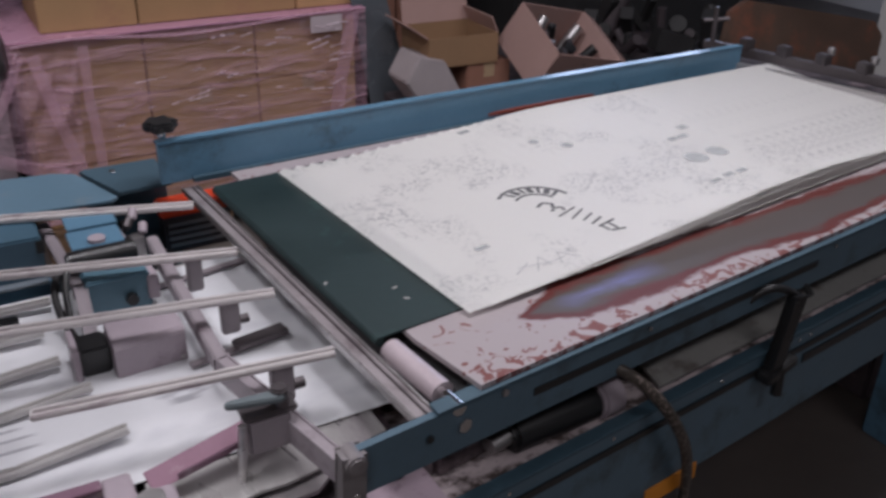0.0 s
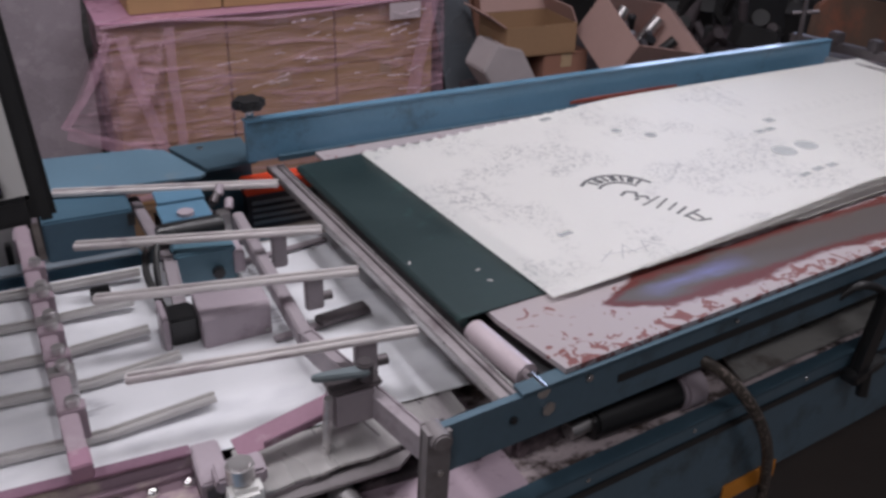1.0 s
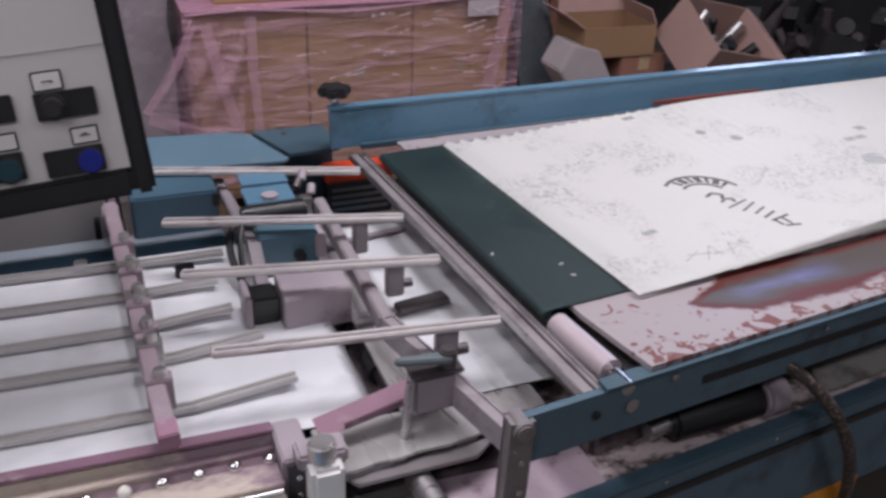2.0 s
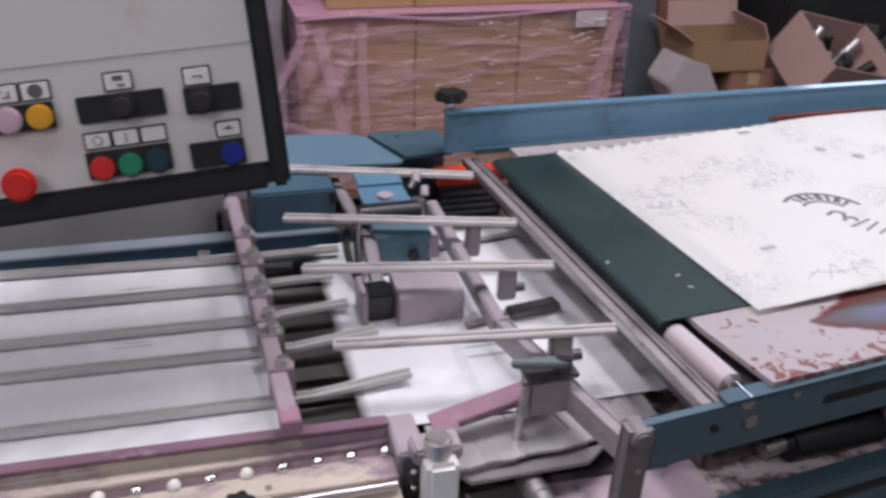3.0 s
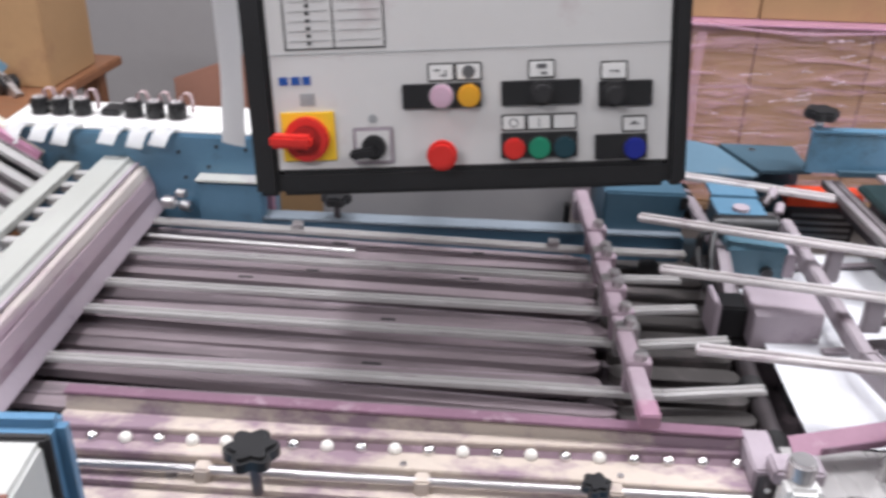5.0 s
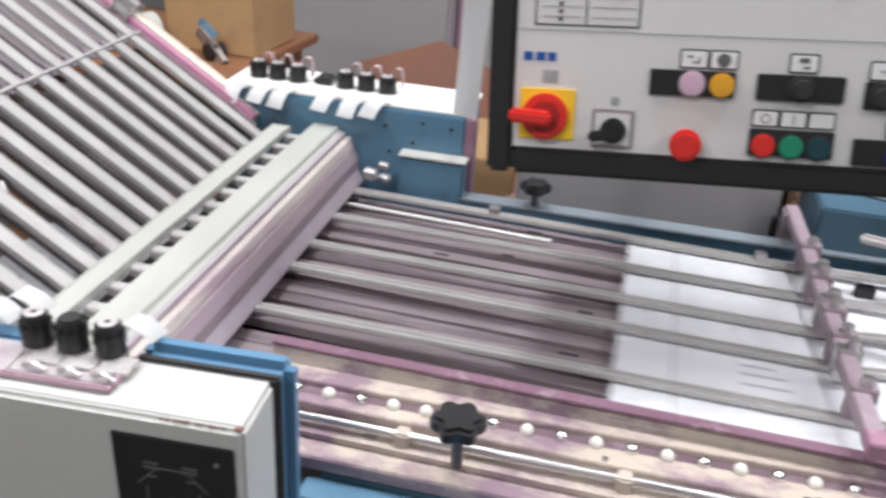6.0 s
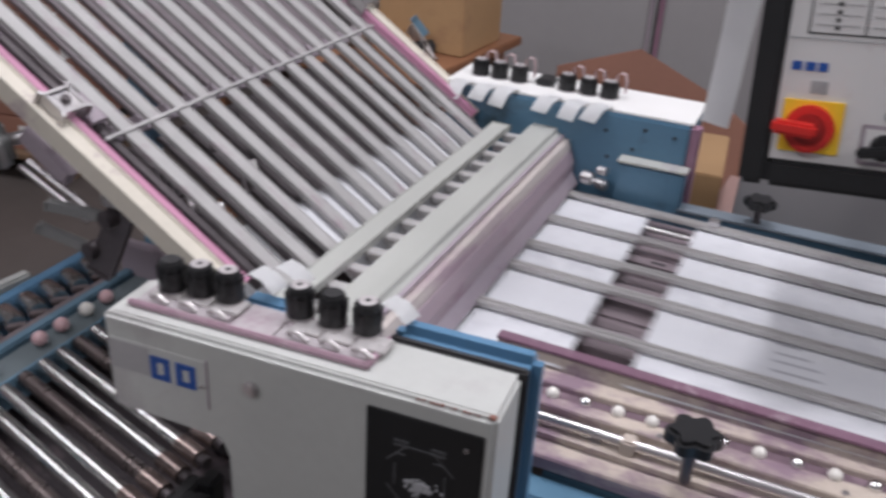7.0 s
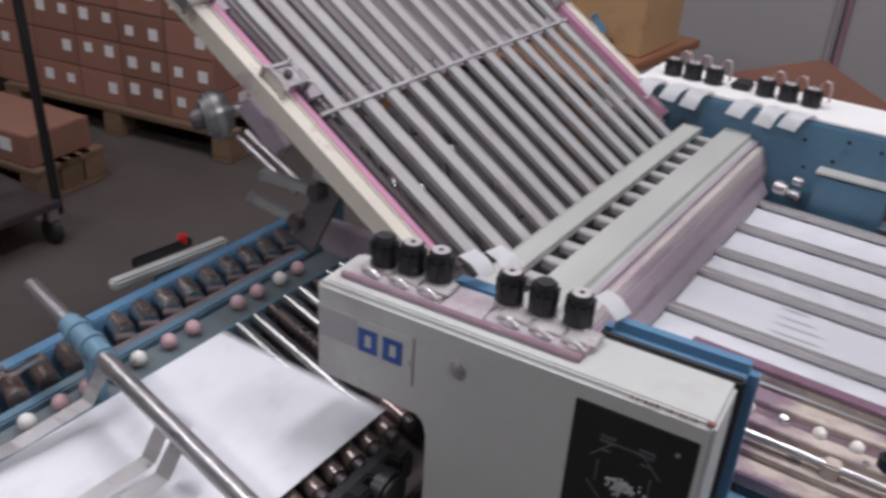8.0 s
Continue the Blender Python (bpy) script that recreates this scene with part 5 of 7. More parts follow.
def near_house():
    h = thing("near_gear_housing", (-0.9, 1.14, 0.3), "light grey gear housing with blue edge trim and adjusting knobs", "machine housing")
    m = pose(-0.64, 1.076, 0, 0, 0, 3.2)

    def put(name, bm, material, label="", smooth=False):
        bmesh.ops.transform(bm, matrix=m, verts=bm.verts)
        return part(name, bm, material, h, label, smooth)

    body = bmesh.new()
    sec = [(-0.50, 0.80), (-0.345, 0.795), (-0.335, 0.775), (-0.33, 0.30), (0.0, 0.30), (0.0, 0.938), (-0.50, 0.938)]
    a = [body.verts.new((x, 0, z)) for x, z in sec]
    b = [body.verts.new((x, 0.092, z)) for x, z in sec]
    body.faces.new(a), body.faces.new(b[::-1])
    for i in range(len(sec)):
        body.faces.new((a[i], b[i], b[(i + 1) % len(sec)], a[(i + 1) % len(sec)]))
    bmesh.ops.recalc_face_normals(body, faces=body.faces)
    bmesh.ops.bevel(body, geom=list(body.edges), offset=0.005, segments=3, affect="EDGES")
    put("body", body, GREY_HOUSE)
    put("top_plate", box(-0.49, -0.004, 0.008, 0.09, 0.9375, 0.9395, 0.001), GREY_HOUSE)
    # blue trim behind and down the right-hand end, with its seal
    put("trim", box(-0.165, 0.016, 0.104, 0.140, 0.30, 0.950, 0.012), BLUE_LIGHT, "bright blue edge trim")
    put("trim_seal", box(-0.165, 0.006, 0.0915, 0.1045, 0.32, 0.942, 0.003), BLACK_SOFT)
    put("lower_step", box(0.02, 0.12, 0.02, 0.18, 0.25, 0.66, 0.01), BLUE_LIGHT)
    # chipped paint at the corner
    chips = mat("chipped_primer", (0.22, 0.10, 0.075), 0.7, 0, 0.3, 60)
    rnd = random.Random(11)
    for i in range(12):
        x = -0.012 - abs(rnd.gauss(0, 0.05))
        put("paint_chip", box(x - rnd.uniform(0.001, 0.0035), x, 0.0015, rnd.uniform(0.003, 0.005), 0.9362, 0.9388, 0), chips)
    put("paint_chip", box(-0.011, -0.002, 0.002, 0.009, 0.936, 0.9400, 0.001), chips)
    # gauge window
    put("gauge", box(-0.148, -0.011, -0.003, 0.002, 0.745, 0.914, 0.001), BLACK, "black gauge window with a pale dial drawing")
    pale = mat("pale_gauge_print", (0.42, 0.42, 0.43), 0.5, 0, 0.3, 40)
    dim = mat("dim_gauge_print", (0.10, 0.10, 0.105), 0.5, 0, 0.3, 40)
    cx, cz = -0.082, 0.832
    for i in range(8):
        a0, a1 = (math.radians(22.5 + 45 * k) for k in (i, i + 1))
        put("gauge_line", beam((cx + 0.043 * math.cos(a0), -0.0036, cz + 0.046 * math.sin(a0)), (cx + 0.043 * math.cos(a1), -0.0036, cz + 0.046 * math.sin(a1)), 0.001, 0.0014, 0), dim)
    for dx, dz, w, hh, mm in [(sx + 0.0045 * q, 0.048 - 0.006 * k, 0.003, 0.0035, dim) for sx in (-0.030, 0.014) for q in range(4) for k in range(2)] + [(-0.024, 0.030, 0.012, 0.0015, dim), (0.022, 0.030, 0.012, 0.0015, dim), (-0.03, 0.0, 0.0015, 0.03, dim), (0.03, 0.0, 0.0015, 0.03, dim)]:
        put("gauge_mark", box(cx + dx - w / 2, cx + dx + w / 2, -0.0042, -0.003, cz + dz - hh / 2, cz + dz + hh / 2, 0), mm)
    for i in range(60):
        x, z = cx + rnd.gauss(0, 0.0085), cz - 0.010 + rnd.gauss(0, 0.0055)
        w, hh = rnd.uniform(0.0006, 0.0026), rnd.uniform(0.0005, 0.002)
        put("gauge_dial", box(x - w, x + w, -0.0043 - 0.00003 * i, -0.003, z - hh, z + hh, 0), pale)
    put("gauge_screw", tube((-0.03, -0.0045, 0.892), (-0.03, -0.002, 0.892), 0.003, 10), STEEL, "", True)
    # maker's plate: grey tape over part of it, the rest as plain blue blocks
    put("maker_plate", box(-0.492, -0.356, -0.0015, 0.001, 0.848, 0.907, 0), GREY_HOUSE)
    put("tape", box(-0.494, -0.436, -0.0022, 0.0, 0.864, 0.905, 0), mat("grey_tape", (0.36, 0.35, 0.35), 0.4), "strip of grey tape")
    for x0 in (-0.434, -0.398):
        for z0, z1, xa, xb in ((0.863, 0.896, x0, x0 + 0.009), (0.863, 0.896, x0 + 0.019, x0 + 0.0275), (0.8885, 0.896, x0 + 0.006, x0 + 0.021), (0.863, 0.8705, x0 + 0.006, x0 + 0.021)):
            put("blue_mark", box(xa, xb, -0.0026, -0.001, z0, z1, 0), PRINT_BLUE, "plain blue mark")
    put("plate_edge", box(-0.3565, -0.3545, -0.002, 0.0, 0.84, 0.91, 0), GREY)
    put("screw", tube((-0.295, -0.007, 0.890), (-0.295, 0.001, 0.890), 0.0095, 16, bevel=0.002), STEEL, "round-headed screw", True)
    put("screw", tube((-0.362, -0.004, 0.872), (-0.362, 0.001, 0.872), 0.003, 10), STEEL, "", True)
    # knob trays
    for x0, x1 in ((-0.475, -0.345), (-0.285, -0.165)):
        put("knob_tray", box(x0, x1, 0.030, 0.090, 0.9395, 0.9455, 0.004), END_PALE, "dull grey knob tray")
        for k in range(3):
            xx = x0 + 0.018 + k * 0.041
            put("scale_clip", bent([(xx - 0.004, 0.046, 0.947), (xx + 0.004, 0.040, 0.953), (xx + 0.014, 0.037, 0.954), (xx + 0.026, 0.036, 0.948)], 0.0032, 8), CLIP, "pale bent clip", True)
            put("scale_base", box(xx - 0.006, xx + 0.034, 0.048, 0.082, 0.945, 0.949, 0.002), CLIP)
    put("tray_link", box(-0.345, -0.285, 0.030, 0.088, 0.9395, 0.9435, 0.002), END_PALE)
    put("tray_rim", box(-0.480, -0.158, 0.0225, 0.0295, 0.9395, 0.9485, 0.002), TRAY, "faded mauve tray rim")
    put("tray_rim", box(-0.1645, -0.1575, 0.030, 0.088, 0.9395, 0.9485, 0.002), TRAY)
    put("blue_edge", box(-0.36, -0.275, 0.093, 0.12, 0.90, 0.942, 0.004), BLUE_LIGHT)
    for i, (x, y) in enumerate(((-1.087, 1.118), (-1.050, 1.126), (-1.012, 1.131), (-0.919, 1.142), (-0.876, 1.145), (-0.832, 1.149))):
        fold_knob(x, y, 0.951, h, i not in (0, 4), 0.0168, 0.039)
    for n, (x, y) in enumerate(((-0.985, 1.160), (-0.812, 1.176), (-0.965, 1.19))):
        curl([(x - 0.02, y - 0.008, 0.972), (x - 0.008, y, 0.982), (x + 0.008, y + 0.004, 0.974), (x + 0.022, y + 0.008, 0.957)], 0.026, (0.3, 0.95, 0.1), "paper_slip", PAPER_PLAIN, "white paper slip tucked behind the adjusting knobs", "paper slip", "paper slips")


near_house()


def far_house():
    h = thing("far_gear_housing", (-0.85, 2.2, 0.3), "blue gear housing with a white top and adjusting knobs", "machine housing")
    part("body", box(-1.16, -0.632, 2.118, 2.275, 0.30, 0.938, 0.004), BLUE, h)
    part("top_plate", box(-1.165, -0.628, 2.125, 2.28, 0.938, 0.944, 0.002), WHITE, h, "white painted top")
    part("side_strip", box(-0.632, -0.612, 2.122, 2.15, 0.70, 0.935, 0.002), PINK, h)
    part("step_box", box(-0.757, -0.622, 2.080, 2.117, 0.70, 0.852, 0.004), BLUE, h)
    part("step_top", box(-0.760, -0.619, 2.077, 2.117, 0.852, 0.857, 0.002), GREEN_GREY, h)
    part("end_knob", tube((-0.80, 2.10, 0.79), (-0.775, 2.09, 0.79), 0.012, 14, bevel=0.003), STEEL, h, "", True)
    part("end_knob", tube((-0.79, 2.06, 0.835), (-0.772, 2.055, 0.835), 0.009, 14), STEEL, h, "", True)
    part("end_knob", tube((-0.825, 2.07, 0.81), (-0.80, 2.065, 0.81), 0.014, 14, bevel=0.003), STEEL, h, "", True)
    for x, z in ((-0.72, 0.915), (-0.74, 0.87), (-0.80, 0.9), (-0.66, 0.91), (-0.79, 0.845)):
        part("screw_hole", tube((x, 2.1165, z), (x, 2.12, z), 0.004, 10), BLACK, h)
    for i, x in enumerate((-1.112, -1.068, -1.022, -0.913, -0.867, -0.820)):
        fold_knob(x, 2.195, 0.946, h, True, 0.0185, 0.034)
        curl([(x + 0.012, 2.20, 0.976), (x + 0.010, 2.20, 0.992), (x + 0.017, 2.203, 0.999), (x + 0.027, 2.205, 0.996), (x + 0.031, 2.206, 0.98), (x + 0.030, 2.206, 0.955)], 0.014, (0.2, 0.95, 0), "strap", mat("pale_strap", (0.62, 0.50, 0.50), 0.5), "pale curved strap hooked over an adjusting knob", "strap", "straps")
        dx = -0.012 if i % 3 == 0 else 0.0
        curl([(x + 0.010 + dx, 2.140, 0.9462), (x + 0.004 + dx, 2.125, 0.9485), (x - 0.002 + dx, 2.113, 0.947), (x - 0.008 + dx, 2.105, 0.940), (x - 0.018 + dx, 2.098, 0.912 + 0.006 * (i % 2))], 0.04, (0.95, -0.25, 0), "paper_slip", PAPER_PLAIN, "white paper slip hanging over the housing edge", "paper slip", "paper slips")
    part("dark_pad", box(-0.985, -0.945, 2.19, 2.24, 0.944, 0.958, 0.004), BLACK, h)


far_house()


PURPLE_STAIN = mat("purple_stained_enamel", (0.37, 0.29, 0.325), 0.42, 0, 0.12, 5, 0.01, (0.25, 0.13, 0.19), 0.35, 4, (3, 0.8, 3))
STAINED = mat("stained_pale_enamel", (0.50, 0.45, 0.42), 0.42, 0, 0.1, 5, 0.01, (0.33, 0.235, 0.28), 0.45, 3.5, (3, 0.8, 3))


def fold_unit():
    u = thing("fold_roller_unit", (-0.95, 1.7, 0.3), "grey-green enamelled cross bars over the fold rollers", "fold unit")
    part("inner_body", box(-1.13, -0.88, 1.215, 2.115, 0.30, 0.735, 0.004), SOOT, u)
    part("entry_bar", beam((-1.014, 2.080, 0.878), (-1.016, 1.25, 0.878), 0.038, 0.010, 0.002), GREEN_GREY, u)
    part("entry_edge", beam((-1.034, 2.080, 0.868), (-1.036, 1.25, 0.868), 0.004, 0.014, 0.001), STEEL, u)
    for i in range(14):
        y = 1.273 + i * 0.0598
        part("finger", box(-0.998, -0.946, y, y + 0.022, 0.856, 0.871, 0.002), RAIL_STEEL, u, "short steel finger")
    sec = [(-0.034, 0.855), (-0.034, 0.885), (0.020, 0.885), (0.023, 0.876), (0.031, 0.874), (0.033, 0.855)]
    sec = [(-y, z) for y, z in sec]
    part("main_bar", profile(sec, (-0.926, 1.20, 0), (-0.923, 2.165, 0), 0.0015), GREEN_GREY, u)
    part("groove", beam((-0.895, 1.25, 0.870), (-0.892, 2.145, 0.870), 0.014, 0.006, 0.001), GREY, u)
    part("step_bar", profile([(0.015, 0.835), (0.015, 0.865), (-0.006, 0.865), (-0.012, 0.85), (-0.012, 0.835)], (-0.882, 1.245, 0), (-0.879, 2.15, 0), 0.001), STAINED, u)
    part("stained_bar", profile([(0.012, 0.79), (0.012, 0.845), (-0.006, 0.845), (-0.014, 0.82), (-0.014, 0.79)], (-0.874, 1.245, 0), (-0.871, 2.15, 0), 0.001), PURPLE_STAIN, u, "purple-stained bar")
    part("lower_bar", profile([(0.02, 0.770), (0.02, 0.806), (-0.006, 0.804), (-0.024, 0.774), (-0.024, 0.770)], (-0.870, 1.30, 0), (-0.867, 2.115, 0), 0.001), GREY, u)
    part("nip_roller", tube((-0.90, 1.23, 0.80), (-0.90, 2.11, 0.80), 0.026, 20), DARK_STEEL, u, "", True)
    part("nip_roller", tube((-0.90, 1.23, 0.735), (-0.90, 2.11, 0.735), 0.024, 20), DARK_STEEL, u, "", True)
    # fold plate: slats that climb at 33 degrees
    f = thing("fold_plate", (-1.4, 1.7, 0.85), "slanted fold plate of steel slats between cream side rails", "fold plate")
    tan, sin, cos = math.tan(math.radians(33)), math.sin(math.radians(33)), math.cos(math.radians(33))

    def at(x, y, up=0.0):
        return (x + up * sin, y, 0.860 + (-1.062 - x) * tan + up * cos)

    for i in range(13):
        y = 1.335 + i * 0.0609
        part("slat", beam(at(-1.035, y, 0.0), at(-1.97, y, 0.0), 0.027, 0.006, 0.0015, None, (sin, 0, cos)), RAIL_GREY, f)
        # shade of the gaps is put into the back slats' colours, darker below the tie
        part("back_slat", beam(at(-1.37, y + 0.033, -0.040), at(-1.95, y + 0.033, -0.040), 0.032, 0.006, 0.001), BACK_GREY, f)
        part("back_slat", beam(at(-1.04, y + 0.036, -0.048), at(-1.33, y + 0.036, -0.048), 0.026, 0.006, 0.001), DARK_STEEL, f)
    up = (sin, 0, cos)
    part("tie_bar", beam(at(-1.334, 1.285, 0.004), at(-1.334, 2.095, 0.004), 0.006, 0.006, 0.001, None, up), RAIL_STEEL, f, "thin tie bar")
    part("tie_tray", beam(at(-1.352, 1.29, -0.03), at(-1.352, 2.09, -0.03), 0.03, 0.006, 0, None, up), GREY, f)
    part("lower_tie", beam(at(-1.66, 1.27, -0.06), at(-1.66, 2.09, -0.06), 0.05, 0.02, 0.002, None, up), PURPLE, f)
    rnd = random.Random(5)
    for i in range(14):
        x, y = -1.09 - rnd.uniform(0, 0.19), 1.30 + rnd.uniform(0, 0.26)
        part("adjuster", tube(at(x, y, -0.028), at(x - 0.02, y + 0.012, -0.020), 0.007, 10), STEEL if i % 3 == 0 else DARK_STEEL, f, "", True)
    for y, s in ((1.238, 1), (2.128, -1)):
        part("side_rail", beam(at(-1.09, y, 0.0), at(-1.96, y, 0.0), 0.030, 0.026, 0.003, None, up), CREAM, f, "cream side rail")
        part("rail_groove", beam(at(-1.09, y + s * 0.0165, 0.006), at(-1.96, y + s * 0.0165, 0.006), 0.004, 0.012, 0, None, up), PURPLE, f)
        part("rail_strip", beam(at(-1.09, y + s * 0.025, 0.008), at(-1.96, y + s * 0.025, 0.008), 0.013, 0.012, 0.001, None, up), PINK_STRIP, f, "pink edge strip")
    part("inner_rail", beam(at(-1.08, 1.303, -0.012), at(-1.96, 1.303, -0.012), 0.014, 0.016, 0.001, None, up), DARK_STEEL, f)
    part("inner_rail", beam(at(-1.08, 2.094, -0.008), at(-1.96, 2.094, -0.008), 0.008, 0.018, 0.001, None, up), STEEL, f)
    part("lower_web", beam(at(-1.12, 1.252, -0.026), at(-1.96, 1.252, -0.026), 0.006, 0.026, 0.001, None, up), GREY, f)
    part("web_strip", beam(at(-1.42, 1.2475, -0.026), at(-1.47, 1.2475, -0.026), 0.004, 0.02, 0.001, None, up), PINK, f)
    # clamps and the hand wheel on the near rail
    for x, y in ((-1.372, 1.262), (-1.53, 1.236)):
        part("rail_clamp", beam(at(x, y, 0.020), at(x - 0.036, y, 0.020), 0.048, 0.016, 0.005, None, up), STEEL, f, "grey rail clamp")
        part("clamp_plate", beam(at(x + 0.015, y + 0.036, 0.010), at(x - 0.03, y + 0.036, 0.010), 0.03, 0.006, 0.001, None, up), GREY, f)
        part("clamp_screw", tube(at(x - 0.018, y, 0.026), at(x - 0.018, y, 0.036), 0.007, 10, bevel=0.001), DARK_STEEL, f, "", True)
    part("far_clamp", beam(at(-1.365, 2.12, 0.018), at(-1.395, 2.12, 0.018), 0.05, 0.02, 0.004, None, up), STEEL, f)
    w = part("hand_wheel", tube((-1.505, 1.215, 1.012), (-1.485, 1.250, 1.020), 0.036, 24, bevel=0.007), WHEEL_GREY, f, "grey hand wheel", True)
    part("wheel_hub", tube((-1.514, 1.200, 1.008), (-1.504, 1.217, 1.012), 0.017, 16, bevel=0.003), DARK_STEEL, w, "", True)
    part("wheel_rim", tube((-1.497, 1.229, 1.015), (-1.492, 1.238, 1.017), 0.0385, 24, bevel=0.002), STEEL, w, "", True)
    part("wheel_shaft", tube((-1.485, 1.25, 1.02), (-1.44, 1.29, 1.03), 0.010, 12), STEEL, f, "", True)
    part("wheel_bracket", beam((-1.46, 1.262, 1.035), (-1.385, 1.262, 0.975), 0.02, 0.034, 0.003), GREY, f)
    part("link_rod", tube((-1.465, 1.246, 0.985), (-1.345, 1.246, 0.925), 0.006, 10), STEEL, f, "", True)
    part("link_rod", tube((-1.44, 1.24, 1.0), (-1.33, 1.24, 0.945), 0.005, 10), STEEL, f, "", True)
    part("lever_bracket", beam((-1.268, 1.246, 0.975), (-1.325, 1.238, 0.850), 0.012, 0.034, 0.003), DARK_STEEL, f)
    part("clamp_block", box(-1.300, -1.256, 1.226, 1.262, 0.966, 0.990, 0.004), STEEL, f)
    for p, q in (((-1.294, 1.235, 0.946), (-1.374, 1.205, 0.960)), ((-1.333, 1.235, 0.886), (-1.400, 1.205, 0.918))):
        part("lever", beam(p, q, 0.011, 0.009, 0.003), WHEEL_GREY, f, "grey steel lever")
        part("lever_boss", tube((p[0], p[1] - 0.014, p[2]), (p[0] + 0.004, p[1] + 0.016, p[2]), 0.014, 12, bevel=0.002), DARK_STEEL, f, "", True)
    for x in (-1.90,):
        part("support_leg", beam((x, 2.0, 0.0), (x, 2.0, at(x, 2.0, -0.06)[2]), 0.05, 0.05, 0.003, None, (0, 1, 0)), BLUE, f)


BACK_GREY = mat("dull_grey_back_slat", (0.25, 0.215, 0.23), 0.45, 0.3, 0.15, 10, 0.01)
PINK_STRIP = mat("pink_edge_strip", (0.50, 0.24, 0.35), 0.45, 0, 0.1, 9, 0.01)
RAIL_GREY = mat("grey_slat_enamel", (0.42, 0.41, 0.40), 0.42, 0.1, 0.1, 8, 0.01, (0.36, 0.30, 0.32), 0.25, 10, (0.5, 3, 3))
fold_unit()


# ---- delivery rollers beside the folding unit ----
BROWN_LIP = mat("dull_brown_lip", (0.16, 0.125, 0.13), 0.5, 0, 0.15, 9, 0.01)


def delivery():
    d = thing("delivery_table", (-1.3, 1.0, 0.3), "delivery roller table with chrome rollers and blue side rails", "roller table")
    # outer blue rail with short rollers, then the ball guide
    part("outer_rail", box(-1.592, -1.566, 1.02, 1.475, 0.64, 0.716, 0.003), BLUE_LIGHT, d, "bright blue outer rail")
    part("outer_rail", box(-1.584, -1.558, 0.30, 0.985, 0.64, 0.716, 0.003), BLUE_LIGHT, d)
    part("inner_rail", box(-1.492, -1.472, 0.30, 1.475, 0.645, 0.706, 0.003), DUSTY_BLUE, d, "blue-green inner rail")
    part("inner_lip", box(-1.512, -1.496, 1.0, 1.46, 0.680, 0.698, 0.002), BROWN_LIP, d)
    part("ball_bar", box(-1.470, -1.412, 0.30, 1.46, 0.655, 0.696, 0.002), LEVER, d, "grey-green ball channel")
    part("channel_lip", box(-1.414, -1.408, 0.30, 1.46, 0.655, 0.702, 0.001), DUSTY_BLUE, d)
    part("under_frame", box(-1.60, -1.03, 0.30, 1.46, 0.58, 0.60, 0.002), SOOT, d)
    for i in range(9):
        y = 1.045 + i * 0.047
        part("short_roller", tube((-1.564, y + 0.014, 0.702), (-1.514, y - 0.006, 0.702), 0.016, 16), SATIN, d, "", True)
        part("roller_sleeve", tube((-1.560, y + 0.013, 0.702), (-1.530, y + 0.004, 0.702), 0.0166, 16), ROLLER_BROWN, d, "", True)
    for i in range(8):
        y = 0.62 + i * 0.047
        part("short_roller", tube((-1.556, y + 0.012, 0.702), (-1.500, y - 0.006, 0.702), 0.0165, 16), ROLLER_BROWN, d, "", True)
    rnd = random.Random(9)
    for i, y in enumerate((0.60, 0.70, 0.765, 0.823, 0.875, 0.919, 0.963, 1.007, 1.065, 1.113, 1.21, 1.256, 1.311, 1.357)):
        part("guide_ball", ball((-1.446, y, 0.7085), 0.0125, None, 1.0, 14), BALL_WHITE if i in (3, 7, 12) else BALL_PINK, d, "ivory ball" if i in (3, 7, 12) else "pinkish plastic ball", True)
    # long skewed rollers: alternate brown sleeves and chrome
    for i in range(27):
        y = 0.42 + i * 0.0368
        a, b = Vector((-1.405, y + 0.055, 0.694)), Vector((-1.062, y - 0.045, 0.694))
        part("long_roller", tube(a, b, 0.0112, 16), SATIN if i % 3 else ROLLER_DARK, d, "chrome roller" if i % 3 else "dark sleeved roller", True)
        part("roller_bearing", tube(b, b + (b - a).normalized() * 0.014, 0.009, 10), DARK_STEEL, d, "", True)
        part("roller_end", tube(b - (b - a).normalized() * 0.045, b, 0.0135, 16), ROLLER_BROWN, d, "", True)
    part("end_plate", box(-1.052, -1.032, 0.30, 1.08, 0.56, 0.70, 0.003), BLACK_SOFT, d)
    for i in range(4):
        part("bearing_block", box(-1.034, -1.01, 0.93 + i * 0.045, 0.96 + i * 0.045, 0.66, 0.705, 0.004), BLACK, d)
    part("drive_cover", tube((-1.02, 1.03, 0.68), (-0.995, 1.03, 0.68), 0.032, 18, bevel=0.005), BLACK, d, "", True)
    part("drive_cover", tube((-1.02, 1.0, 0.62), (-0.995, 1.0, 0.62), 0.028, 18, bevel=0.005), STEEL, d, "", True)
    for x in (-1.57, -1.06):
        for y in (0.36, 1.40):
            part("leg", box(x - 0.02, x + 0.02, y - 0.02, y + 0.02, 0.0, 0.58, 0.003), BLUE, d)
    part("far_plate", box(-1.50, -1.30, 1.455, 1.475, 0.62, 0.76, 0.003), GREY, d)
    # cross rod in its blue clamp, with flat guide straps
    c = thing("cross_rod", (-1.4, 0.92, 0.72), "chrome cross rod in a blue clamp carrying flat straps", "rod")
    part("rod", tube((-1.60, 0.953, 0.80), (-0.98, 0.808, 0.80), 0.0125, 18), STEEL, c, "", True)
